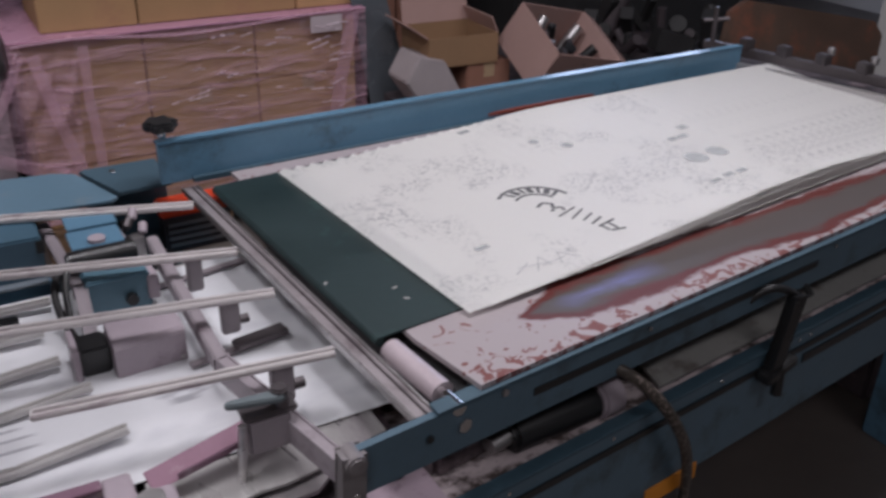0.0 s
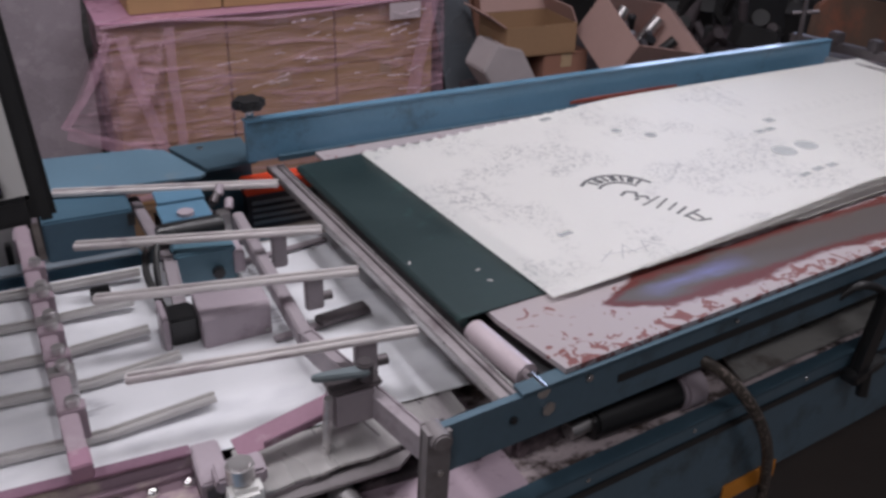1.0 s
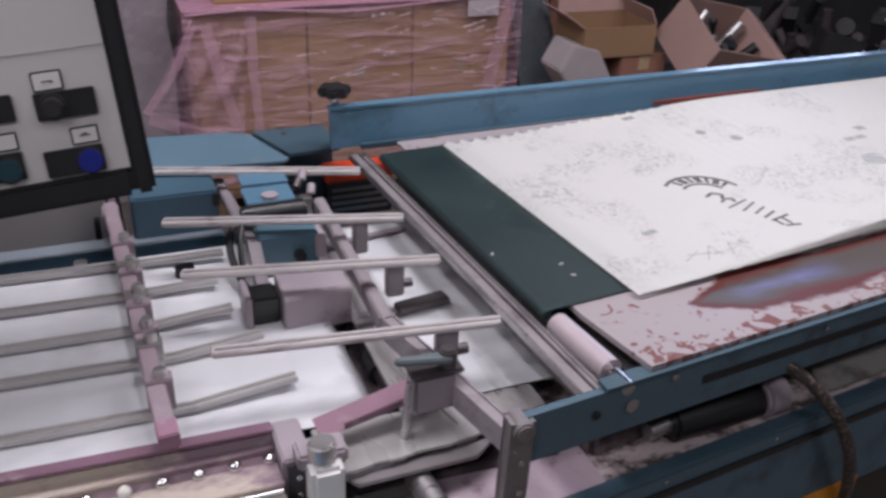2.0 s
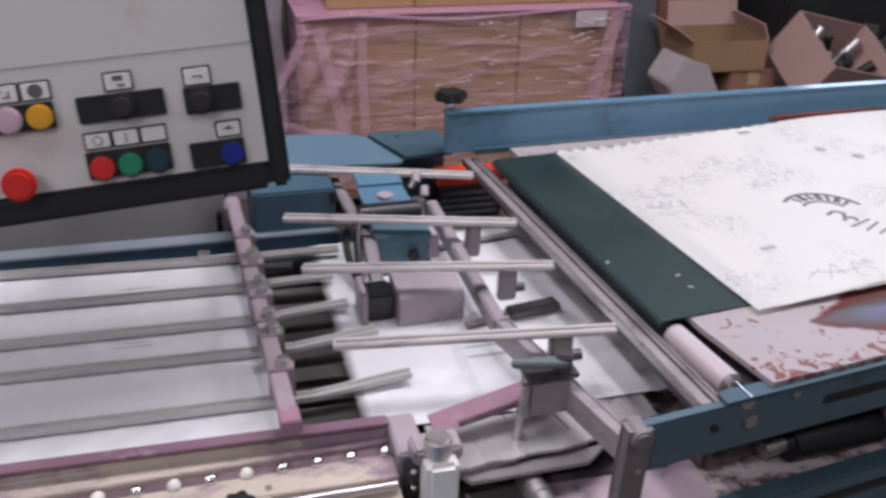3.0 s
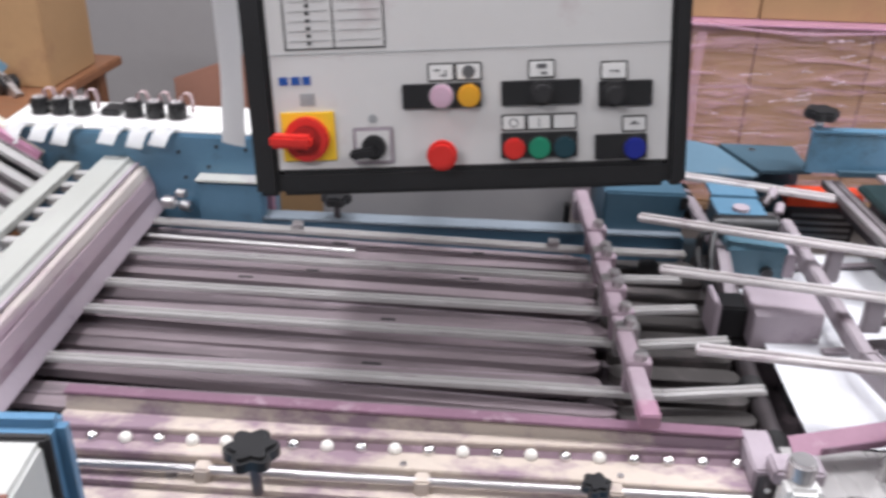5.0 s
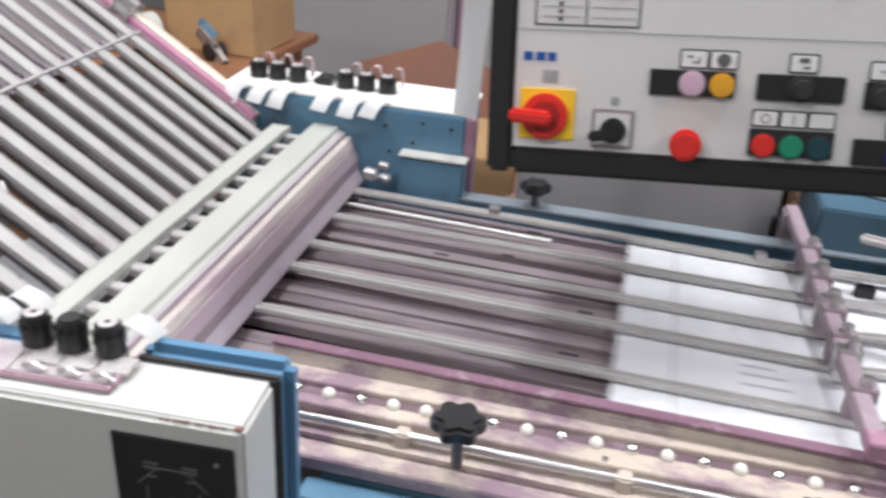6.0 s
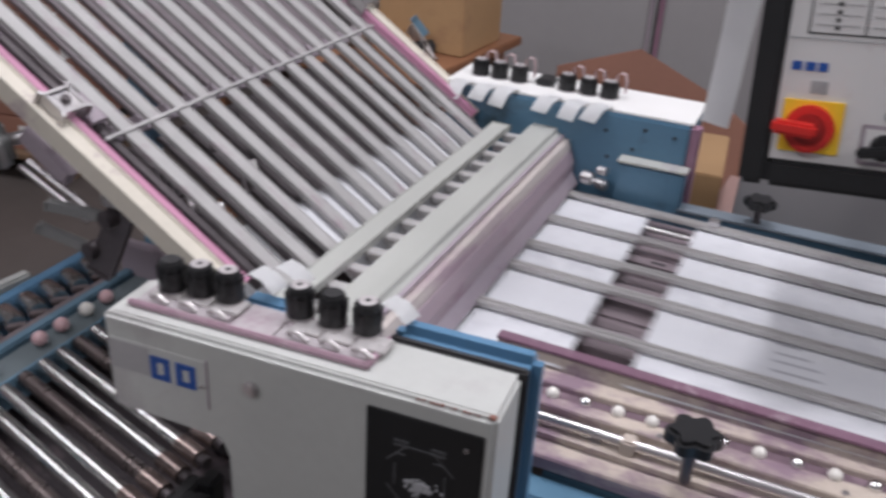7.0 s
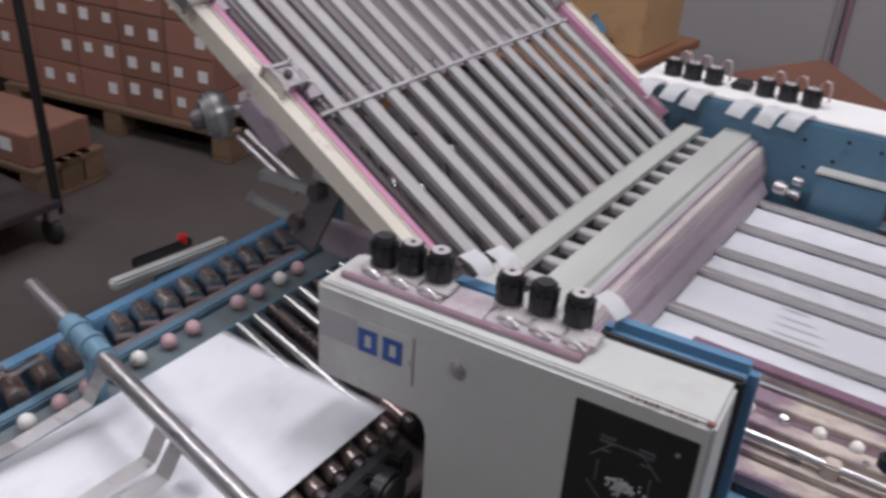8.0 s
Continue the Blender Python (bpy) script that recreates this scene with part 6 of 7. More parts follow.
    part("clamp", tube((-1.478, 0.925, 0.80), (-1.368, 0.900, 0.80), 0.0165, 20, bevel=0.004), CLAMP_BLUE, c, "pale blue split clamp", True)
    part("clamp_ring", tube((-1.455, 0.919, 0.80), (-1.438, 0.9155, 0.80), 0.020, 20, bevel=0.004), CLAMP_BLUE, c, "", True)
    part("clamp_ring", tube((-1.418, 0.911, 0.80), (-1.40, 0.907, 0.80), 0.020, 20, bevel=0.004), CLAMP_BLUE, c, "", True)
    part("clamp_foot", box(-1.432, -1.408, 0.905, 0.928, 0.69, 0.795, 0.006), CLAMP_BLUE, c)
    part("clamp_pin", bent([(-1.49, 0.885, 0.76), (-1.52, 0.86, 0.735), (-1.54, 0.845, 0.728), (-1.55, 0.86, 0.728)], 0.0055), CHROME, c, "", True)
    for pts in ([(-1.385, 0.915, 0.79), (-1.37, 0.865, 0.752), (-1.385, 0.77, 0.737), (-1.41, 0.60, 0.735)], [(-1.235, 0.885, 0.79), (-1.225, 0.84, 0.75), (-1.24, 0.74, 0.737), (-1.26, 0.58, 0.735)], [(-1.195, 0.872, 0.79), (-1.19, 0.83, 0.75), (-1.205, 0.73, 0.737), (-1.225, 0.57, 0.735)]):
        bm = bmesh.new()
        rows = [[bm.verts.new(Vector(p) - Vector((0.012, 0, 0))), bm.verts.new(Vector(p) + Vector((0.012, 0, 0)))] for p in pts]
        for a, b in zip(rows, rows[1:]):
            bm.faces.new((a[0], a[1], b[1], b[0]))
        bmesh.ops.solidify(bm, geom=list(bm.faces), thickness=0.002)
        part("strap", bm, RAIL_STEEL, c, "flat steel guide strap")
    s = thing("stop_bar", (-1.63, 1.22, 0.6), "grey stop bar with a red cap beside the outer rail", "stop bar")
    part("bar", beam((-1.655, 1.125, 0.70), (-1.625, 1.36, 0.70), 0.022, 0.018, 0.004), GREY_HOUSE, s)
    part("shoe", beam((-1.665, 1.18, 0.716), (-1.65, 1.30, 0.716), 0.010, 0.018, 0.003), BLACK, s)
    part("cap", tube((-1.655, 1.285, 0.715), (-1.655, 1.285, 0.734), 0.009, 12, bevel=0.003), RED, s, "red cap", True)
    part("bracket", box(-1.64, -1.60, 1.2, 1.26, 0.64, 0.69, 0.002), BLUE_DARK, s)


SATIN = mat("satin_chrome", (0.74, 0.73, 0.72), 0.17, 0.97, 0.06, 9, 0.0)
ROLLER_BROWN = mat("worn_brown_roller", (0.30, 0.235, 0.215), 0.2, 0.75, 0.2, 12, 0.01, None, 0, 3, (6, 1, 1), 0.15)
ROLLER_DARK = mat("dark_roller_sleeve", (0.14, 0.115, 0.11), 0.3, 0.8, 0.2, 12, 0.01, None, 0, 3, (6, 1, 1), 0.15)
CLAMP_BLUE = mat("pale_blue_casting", (0.15, 0.26, 0.345), 0.4, 0, 0.12, 14, 0.02)
delivery()


# ---- what stands round the machine ----
def carton(x0, x1, y0, y1, z0, z1, m, group, label, turn=0.0, tape=True, sticker=None):
    cx, cy = (x0 + x1) / 2, (y0 + y1) / 2
    c = thing("carton", (cx, cy, z0), label, "carton", group)
    k = Matrix.Translation((cx, cy, 0)) @ pose(0, 0, 0, 0, 0, turn) @ Matrix.Translation((-cx, -cy, 0))
    part("box", box(x0, x1, y0, y1, z0, z1, 0.004, k), m, c)
    if tape or z1 - z0 > 0.15:
        part("tape", box(cx - 0.025, cx + 0.025, y0 - 0.001, y1 + 0.001, z1 - 0.06, z1 + 0.001, 0, k), TAPE, c)
    if sticker:
        sx, sz, w, h = sticker
        part("label", box(sx - w / 2, sx + w / 2, y0 - 0.0015, y0 + 0.001, sz - h / 2, sz + h / 2, 0, k), LABEL, c, "white label")
    return c


def pallet(x0, x1, y0, y1, turn=0.0, name="wooden_pallet"):
    p = thing(name, ((x0 + x1) / 2, (y0 + y1) / 2, 0), "worn wooden pallet on the concrete floor", "pallet", "pallets")
    cx, cy = (x0 + x1) / 2, (y0 + y1) / 2
    k = Matrix.Translation((cx, cy, 0)) @ pose(0, 0, 0, 0, 0, turn) @ Matrix.Translation((-cx, -cy, 0))
    for i in range(5):
        y = y0 + (y1 - y0 - 0.1) * i / 4
        part("deck_board", box(x0, x1, y, y + 0.1, 0.108, 0.13, 0.003, k), PALLET_WOOD, p)
    for i in range(3):
        x = x0 + (x1 - x0 - 0.09) * i / 2
        part("skid", box(x, x + 0.09, y0, y1, 0.0, 0.022, 0.003, k), PALLET_WOOD, p)
        for j in range(3):
            y = y0 + (y1 - y0 - 0.1) * j / 2
            part("block", box(x, x + 0.09, y, y + 0.1, 0.022, 0.108, 0.003, k), PALLET_WOOD, p)
    return p


TOP_FILM = mat("pink_film_over_board", (0.56, 0.30, 0.42), 0.3, 0, 0.1, 6, 0.02)
GREY_FILM = mat("dull_grey_film", (0.30, 0.26, 0.29), 0.25, 0, 0.25, 7, 0.05, (0.42, 0.37, 0.41), 0.3, 5)


def ribbon(pts, w, across, seed):
    """A crumpled band of film along a line."""
    bm = bmesh.new()
    rows = []
    n = len(pts) - 1
    for i in range(n * 6 + 1):
        k = min(i // 6, n - 1)
        f = i / 6 - k
        p = Vector(pts[k]).lerp(Vector(pts[k + 1]), f)
        row = []
        for j in range(5):
            s = j / 4 - 0.5
            q = p + Vector(across) * (s * w)
            q.y += 0.012 * noise.noise(Vector((s * 4 + seed, i * 0.45, seed))) - 0.004
            row.append(bm.verts.new(q))
        rows.append(row)
    for a, b in zip(rows, rows[1:]):
        for j in range(4):
            bm.faces.new((a[j], a[j + 1], b[j + 1], b[j]))
    return bm


def wrapped_load():
    pallet(0.36, 1.66, 3.70, 4.48)
    k = 0
    for row, (z0, z1) in enumerate(((0.13, 0.36), (0.362, 0.595), (0.597, 0.83))):
        for i in range(3):
            for j in range(2):
                x = 0.385 + i * 0.415
                y = 3.735 + j * 0.36
                carton(x, x + 0.41, y, y + 0.355, z0, z1, CARTON, "cartons of the wrapped load", "brown cardboard carton inside the pink stretch wrap", 0, False)
    # stretch film: a loose, creased skin around the cartons
    bm = bmesh.new()
    rnd = random.Random(21)
    ring = []
    for i in range(61):
        ring.append((0.365 + 1.285 * i / 60, 3.715))
    for i in range(1, 25):
        ring.append((1.65, 3.715 + 0.76 * i / 24))
    for i in range(1, 41):
        ring.append((1.65 - 1.285 * i / 40, 4.475))
    for i in range(1, 24):
        ring.append((0.365, 4.475 - 0.76 * i / 24))
    zs = [0.16 + 0.68 * i / 22 for i in range(23)]
    rows = []
    for z in zs:
        row = []
        for x, y in ring:
            nv = noise.noise(Vector((x * 2.2, y * 2.2, z * 9.0))) * 0.012 + noise.noise(Vector((x * 9, y * 9, z * 30))) * 0.004
            cx, cy = 1.0, 4.1
            dx, dy = (x - cx), (y - cy)
            row.append(bm.verts.new((x + (0.012 + nv) * (1 if dx > 0.62 else -1 if dx < -0.62 else 0), y + (-0.012 + nv if dy < -0.36 else 0.01), z + 0.006 * math.sin(x * 7))))
        rows.append(row)
    for a, b in zip(rows, rows[1:]):
        for i in range(len(ring)):
            j = (i + 1) % len(ring)
            bm.faces.new((a[i], a[j], b[j], b[i]))
    w = thing("stretch_wrap", (1.0, 4.1, 0.16), "pink-tinted creased stretch wrap around stacked cartons", "stretch wrap")
    part("skin", bm, FILM, w, "", True)
    # gathered folds and the loose corner
    part("top_hem", bent([(0.36, 3.695, 0.825), (0.6, 3.688, 0.835), (0.9, 3.69, 0.812), (1.15, 3.69, 0.82), (1.4, 3.688, 0.836), (1.65, 3.70, 0.838)], 0.006), FILM_FOLD, w, "gathered film hem", True)
    part("fold", ribbon([(0.585, 3.682, 0.81), (0.58, 3.678, 0.62), (0.59, 3.68, 0.45), (0.585, 3.682, 0.20)], 0.035, (1, 0, 0), 3), FILM_FOLD, w, "upright film fold", True)
    part("fold", ribbon([(1.60, 3.682, 0.83), (1.565, 3.678, 0.70), (1.53, 3.68, 0.55), (1.50, 3.682, 0.36)], 0.06, (1, 0, 0.2), 8), FILM_FOLD, w, "", True)
    part("top_sheet", box(0.35, 1.66, 3.70, 4.48, 0.832, 0.838, 0), TOP_FILM, w, "pink-tinted top sheet")
    bm = bmesh.new()
    rows = []
    a0, a1, b0, b1 = Vector((0.37, 3.675, 0.815)), Vector((0.57, 3.672, 0.80)), Vector((0.185, 3.66, 0.495)), Vector((0.525, 3.665, 0.345))
    for i in range(19):
        k = i / 18
        row = []
        for j in range(19):
            s = j / 18
            p = a0.lerp(b0, k).lerp(a1.lerp(b1, k), s)
            p.y += 0.05 * noise.noise(Vector((s * 5 + k * 3, k * 2.5, 2.0))) + 0.018 * noise.noise(Vector((s * 14, k * 9, 5.0)))
            row.append(bm.verts.new(p))
        rows.append(row)
    for a, b in zip(rows, rows[1:]):
        for j in range(18):
            bm.faces.new((a[j], a[j + 1], b[j + 1], b[j]))
    part("loose_flap", bm, FILM, w, "loose crumpled flap of film", True)
    part("flap_fold", ribbon([(0.38, 3.665, 0.80), (0.30, 3.655, 0.64), (0.19, 3.65, 0.50)], 0.03, (0.8, 0, -0.5), 12), FILM_FOLD, w, "", True)
    part("flap_fold", ribbon([(0.20, 3.65, 0.485), (0.36, 3.655, 0.41), (0.53, 3.66, 0.35)], 0.05, (0.3, 0, 0.9), 15), FILM_FOLD, w, "", True)
    part("flap_fold", ribbon([(0.42, 3.66, 0.80), (0.46, 3.655, 0.60), (0.52, 3.66, 0.37)], 0.04, (1, 0, 0.2), 19), FILM_FOLD, w, "", True)
    # short pale ribbons drawn as glints of light on the film
    rnd = random.Random(23)
    for i in range(40):
        x, z = rnd.uniform(0.5, 1.56), 0.36 + 0.44 * rnd.random() ** 0.7
        d = rnd.uniform(0.012, 0.055)
        tilt = rnd.choice((-0.12, 0.05, 0.18, 0.3)) + rnd.uniform(-0.1, 0.1)
        u, v = d * math.cos(tilt), d * math.sin(tilt)
        part("painted_film_glint", ribbon([(x - u, 3.672, z - v), (x, 3.664, z + 0.004), (x + u, 3.672, z + v)], rnd.uniform(0.003, 0.007), (-math.sin(tilt), 0, math.cos(tilt)), i), FILM_GLINT, w, "", True)
    part("slip", box(1.42, 1.55, 3.682, 3.684, 0.765, 0.828, 0), mat("film_covered_slip", (0.52, 0.44, 0.47), 0.4), w, "white delivery slip under the film")
    g = thing("covered_stack", (0.0, 4.3, 0), "stack of goods under dull grey plastic film", "covered stack")
    bm = box(-0.40, 0.33, 4.02, 4.5, 0.0, 1.35, 0)
    bmesh.ops.subdivide_edges(bm, edges=list(bm.edges), cuts=14, use_grid_fill=True)
    for v in bm.verts:
        v.co += Vector((0.02, 0.02, 0.01)) * noise.noise(v.co * 6.0) + Vector((0.008, 0.012, 0)) * noise.noise(v.co * 19.0)
    part("film_cover", bm, GREY_FILM, g, "", True)
    for x in (0.02, 0.06):
        part("pole", tube((x, 3.72, 0.0), (x - 0.02, 3.74, 0.42), 0.008), BLACK, g, "", True)
    # cartons standing on top
    for x0, x1 in ((0.47, 0.80), (0.805, 1.40), (1.405, 1.66)):
        carton(x0, x1, 3.78, 4.2, 0.839, 1.19, CARTON, "cartons on the wrapped load", "plain brown cardboard carton standing on the wrapped load", 0, True)


wrapped_load()


def open_carton(cx, cy, z, w, d, h, turn, tilt, m, label, lean=0, flaps=()):
    c = thing("open_carton", (cx, cy, z), label, "carton", "open cartons")
    k = pose(cx, cy, z, tilt, lean, turn)
    t = 0.006
    for x0, x1, y0, y1, z0, z1 in ((-w / 2, w / 2, -d / 2, d / 2, 0, t), (-w / 2, w / 2, -d / 2, -d / 2 + t, t, h), (-w / 2, w / 2, d / 2 - t, d / 2, t, h), (-w / 2, -w / 2 + t, -d / 2 + t, d / 2 - t, t, h), (w / 2 - t, w / 2, -d / 2 + t, d / 2 - t, t, h)):
        part("side", box(x0, x1, y0, y1, z0, z1, 0.001, k), m, c)
    # flaps: (side, degrees it leans outward, its length)
    for side, out, size in flaps:
        q = {"n": pose(0, d / 2, h, -out, 0, 0), "s": pose(0, -d / 2, h, out, 0, 0), "e": pose(w / 2, 0, h, 0, out, 0), "w": pose(-w / 2, 0, h, 0, -out, 0)}[side]
        a, b = (w / 2 - 0.004, t / 2) if side in "ns" else (t / 2, d / 2 - 0.004)
        part("flap", box(-a, a, -b, b, 0.001, size, 0.001, k @ q), CARTON_PINK, c, "pale inside of a flap")
    return c, k


def junk_corner():
    """The cluttered corner beyond the feeder."""
    s = thing("leaning_sheet", (1.82, 3.75, 0), "dull grey sheet of board leaning beside the load", "board")
    bm = prism([(0, 0), (0.24, 0), (0.055, 0.86), (-0.10, 0.86)], -0.004, 0.004, 0)
    bmesh.ops.transform(bm, matrix=pose(1.72, 3.66, 0.12, 82, 0, 8), verts=bm.verts)
    part("sheet", bm, GLASSY, s)
    part("foot", box(1.70, 2.0, 3.55, 3.95, 0.0, 0.12, 0.005), BLACK_SOFT, s)
    w = thing("white_carton", (1.86, 3.45, 0.5), "crumpled white carton lying on its side", "carton")
    bm = prism([(1.715, 0.59), (1.772, 0.69), (1.885, 0.66), (1.99, 0.478), (1.79, 0.478)], 0, 0.17, 0.006)
    bmesh.ops.transform(bm, matrix=pose(0, 3.62, 0, 90, 0, 0), verts=bm.verts)
    part("body", bm, mat("soiled_white_board", (0.38, 0.335, 0.345), 0.7), w)
    open_carton(1.98, 3.585, 0.628, 0.31, 0.26, 0.118, -3, 0, CARTON_SHADED, "open brown cardboard carton among the clutter", 0, (("n", 12, 0.10), ("e", -25, 0.07), ("w", 55, 0.09)))
    c, k = open_carton(2.333, 3.40, 0.585, 0.36, 0.30, 0.20, 8.4, 30, CARTON_PINK, "tilted open carton holding metal scraps", 13.0, (("e", 110, 0.10),))
    rnd = random.Random(13)
    for i in range(10):
        x, y = rnd.uniform(-0.13, 0.13), rnd.uniform(-0.09, 0.09)
        bm = tube((x, y, 0.04), (x + rnd.uniform(-0.08, 0.08), y + rnd.uniform(-0.06, 0.06), 0.17), rnd.uniform(0.012, 0.026), 10)
        bmesh.ops.transform(bm, matrix=k, verts=bm.verts)
        solid("metal_scrap", bm, (DARK_STEEL, STEEL, BLACK)[i % 3], "oily metal scrap lying in the open carton", "scrap", "metal scraps", "", True)
    carton(1.995, 2.2, 3.46, 3.72, 0.477, 0.627, CARTON_RED, "cartons on the bench", "flat reddish carton lying on the cluttered bench", 0, False)
    b = thing("work_bench", (2.5, 3.85, 0), "low cluttered bench in the dark corner", "bench")
    part("top", box(1.74, 3.6, 3.2, 4.2, 0.44, 0.476, 0.004), SOOT, b)
    for x in (1.76, 3.5):
        part("leg", box(x, x + 0.06, 3.35, 4.15, 0.0, 0.44, 0.003), DARK_STEEL, b)
    for x0, x1, z1 in ((1.78, 2.12, 1.15), (2.13, 2.50, 1.2)):
        carton(x0, x1, 4.35, 4.7, 0.0, z1, CARTON_RED, "cartons behind the bench", "tall brown carton standing behind the cluttered bench", 0, False)
    for i in range(22):
        x, y = rnd.uniform(2.85, 3.9), rnd.uniform(3.5, 4.1)
        r = rnd.uniform(0.015, 0.05)
        z = 0.476 + r
        p, q = Vector((min(x, 3.45), y, z)), Vector((min(x, 3.45) + rnd.uniform(-0.2, 0.1), y + rnd.uniform(-0.15, 0.1), z + rnd.uniform(0.0, 0.22)))
        bm = tube(p, q, r * 1.1, 10) if i % 2 else beam(p, q, 2 * r, 2.1 * r, 0.004)
        solid("machine_part", bm, (BLACK_SOFT, SOOT, BLACK_SOFT, BLACK_SOFT)[i % 4], "dark oily machine part on the bench", "machine part", "machine parts", "", bool(i % 2))
    d = thing("dark_machine", (3.3, 4.3, 0), "dark machine standing in the unlit corner", "machine")
    part("body", box(2.75, 4.4, 4.25, 4.9, 0.0, 0.75, 0.02), BLACK_SOFT, d)
    part("upper_body", box(2.9, 4.2, 4.4, 4.9, 0.75, 1.5, 0.02), BLACK_SOFT, d)
    t = thing("wooden_board", (3.3, 2.75, 0.75), "worn brown wooden board with rounded corners", "board")
    bm = prism([(-0.42, -0.09), (0.42, -0.11), (0.42, 0.06), (0.36, 0.11), (-0.34, 0.11), (-0.41, 0.06)], -0.012, 0.012, 0.006)
    bmesh.ops.transform(bm, matrix=pose(3.12, 2.78, 0.765, 80, 0, -4) @ pose(0, 0, 0, 0, 0, -11), verts=bm.verts)
    part("board", bm, BURNT_BOARD, t)
    part("rest", box(2.75, 3.6, 2.80, 3.0, 0.0, 0.68, 0.01), SOOT, t)
    u = thing("pale_column", (4.6, 3.2, 0), "pale painted column beyond the feeder", "column", "", "structure")
    part("shaft", box(4.3, 4.9, 3.0, 3.3, 0.0, 3.9, 0.004), WALL_PALE, u)


junk_corner()


def back_table():
    t = thing("packing_table", (-1.75, 3.6, 0), "brown wooden packing table against the partition", "table")
    part("top", box(-2.4, -1.425, 2.68, 3.406, 0.692, 0.722, 0.004, Matrix.Translation((-1.425, 3.406, 0)) @ pose(0, 0, 0, 0, 0, -6.3) @ Matrix.Translation((1.425, -3.406, 0))), WOOD, t)
    for x, y in ((-2.35, 2.9), (-1.56, 2.76), (-2.3, 3.42), (-1.50, 3.33)):
        part("leg", box(x - 0.03, x + 0.03, y - 0.03, y + 0.03, 0.0, 0.692, 0.003), WOOD, t)
    part("shelf", box(-2.3, -1.52, 2.85, 3.36, 0.55, 0.57, 0.003), CARTON_PINK, t)
    part("paper_stack", box(-1.95, -1.53, 2.88, 3.33, 0.57, 0.665, 0.004), PAPER_PLAIN, t)
    carton(-1.80, -1.485, 3.03, 3.32, 0.723, 1.12, CARTON, "cartons on the packing table", "brown carton with pink-tinted film on the packing table", -4, False)
    r = solid("film_roll", tube((-1.90, 2.90, 0.86), (-1.84, 3.02, 0.86), 0.055, 18), GREY_HOUSE, "pale roll of film on the packing table", "film roll", "", "", True)
    r.location.z = 0.725 + 0.001
    k = thing("tape_gun", (-1.6, 2.95, 0.66), "blue-handled tape dispenser beside the fold plate", "tape dispenser")
    part("frame", beam((-1.56, 2.93, 0.72), (-1.66, 2.99, 0.80), 0.02, 0.03, 0.004), STEEL, k)
    part("handle", beam((-1.60, 2.96, 0.80), (-1.635, 2.945, 0.845), 0.014, 0.014, 0.004), CLAMP_BLUE, k, "pale blue handle")
    part("roll", tube((-1.62, 2.94, 0.75), (-1.59, 2.99, 0.75), 0.026, 16), BLACK, k, "", True)
    for n, (x, y, z, w, h, turn) in enumerate(((-1.1, 3.9, 0.0, 0.62, 0.60, 20), (-0.75, 3.6, 0.0, 0.5, 0.52, -12))):
        c = thing("folded_carton", (x, y, z), "flattened brown carton leaning against the partition", "carton", "flattened cartons")
        bm = prism([(-w / 2, 0), (w / 2, 0), (w / 2, h * 0.75), (0.02, h), (-w / 2, h * 0.85)], -0.01, 0.01, 0.002)
        bmesh.ops.transform(bm, matrix=pose(x, y, z, 80, 0, turn), verts=bm.verts)
        part("board", bm, CARTON_RED, c)
    carton(-0.98, -0.62, 2.75, 3.1, 0.0, 0.60, CARTON, "cartons behind the machine", "brown carton standing on the floor behind the machine", 5, True)
    carton(-0.62, -0.30, 2.75, 3.05, 0.0, 0.50, CARTON_PINK, "cartons behind the machine", "pinkish carton standing on the floor behind the machine", -4, True)


back_table()


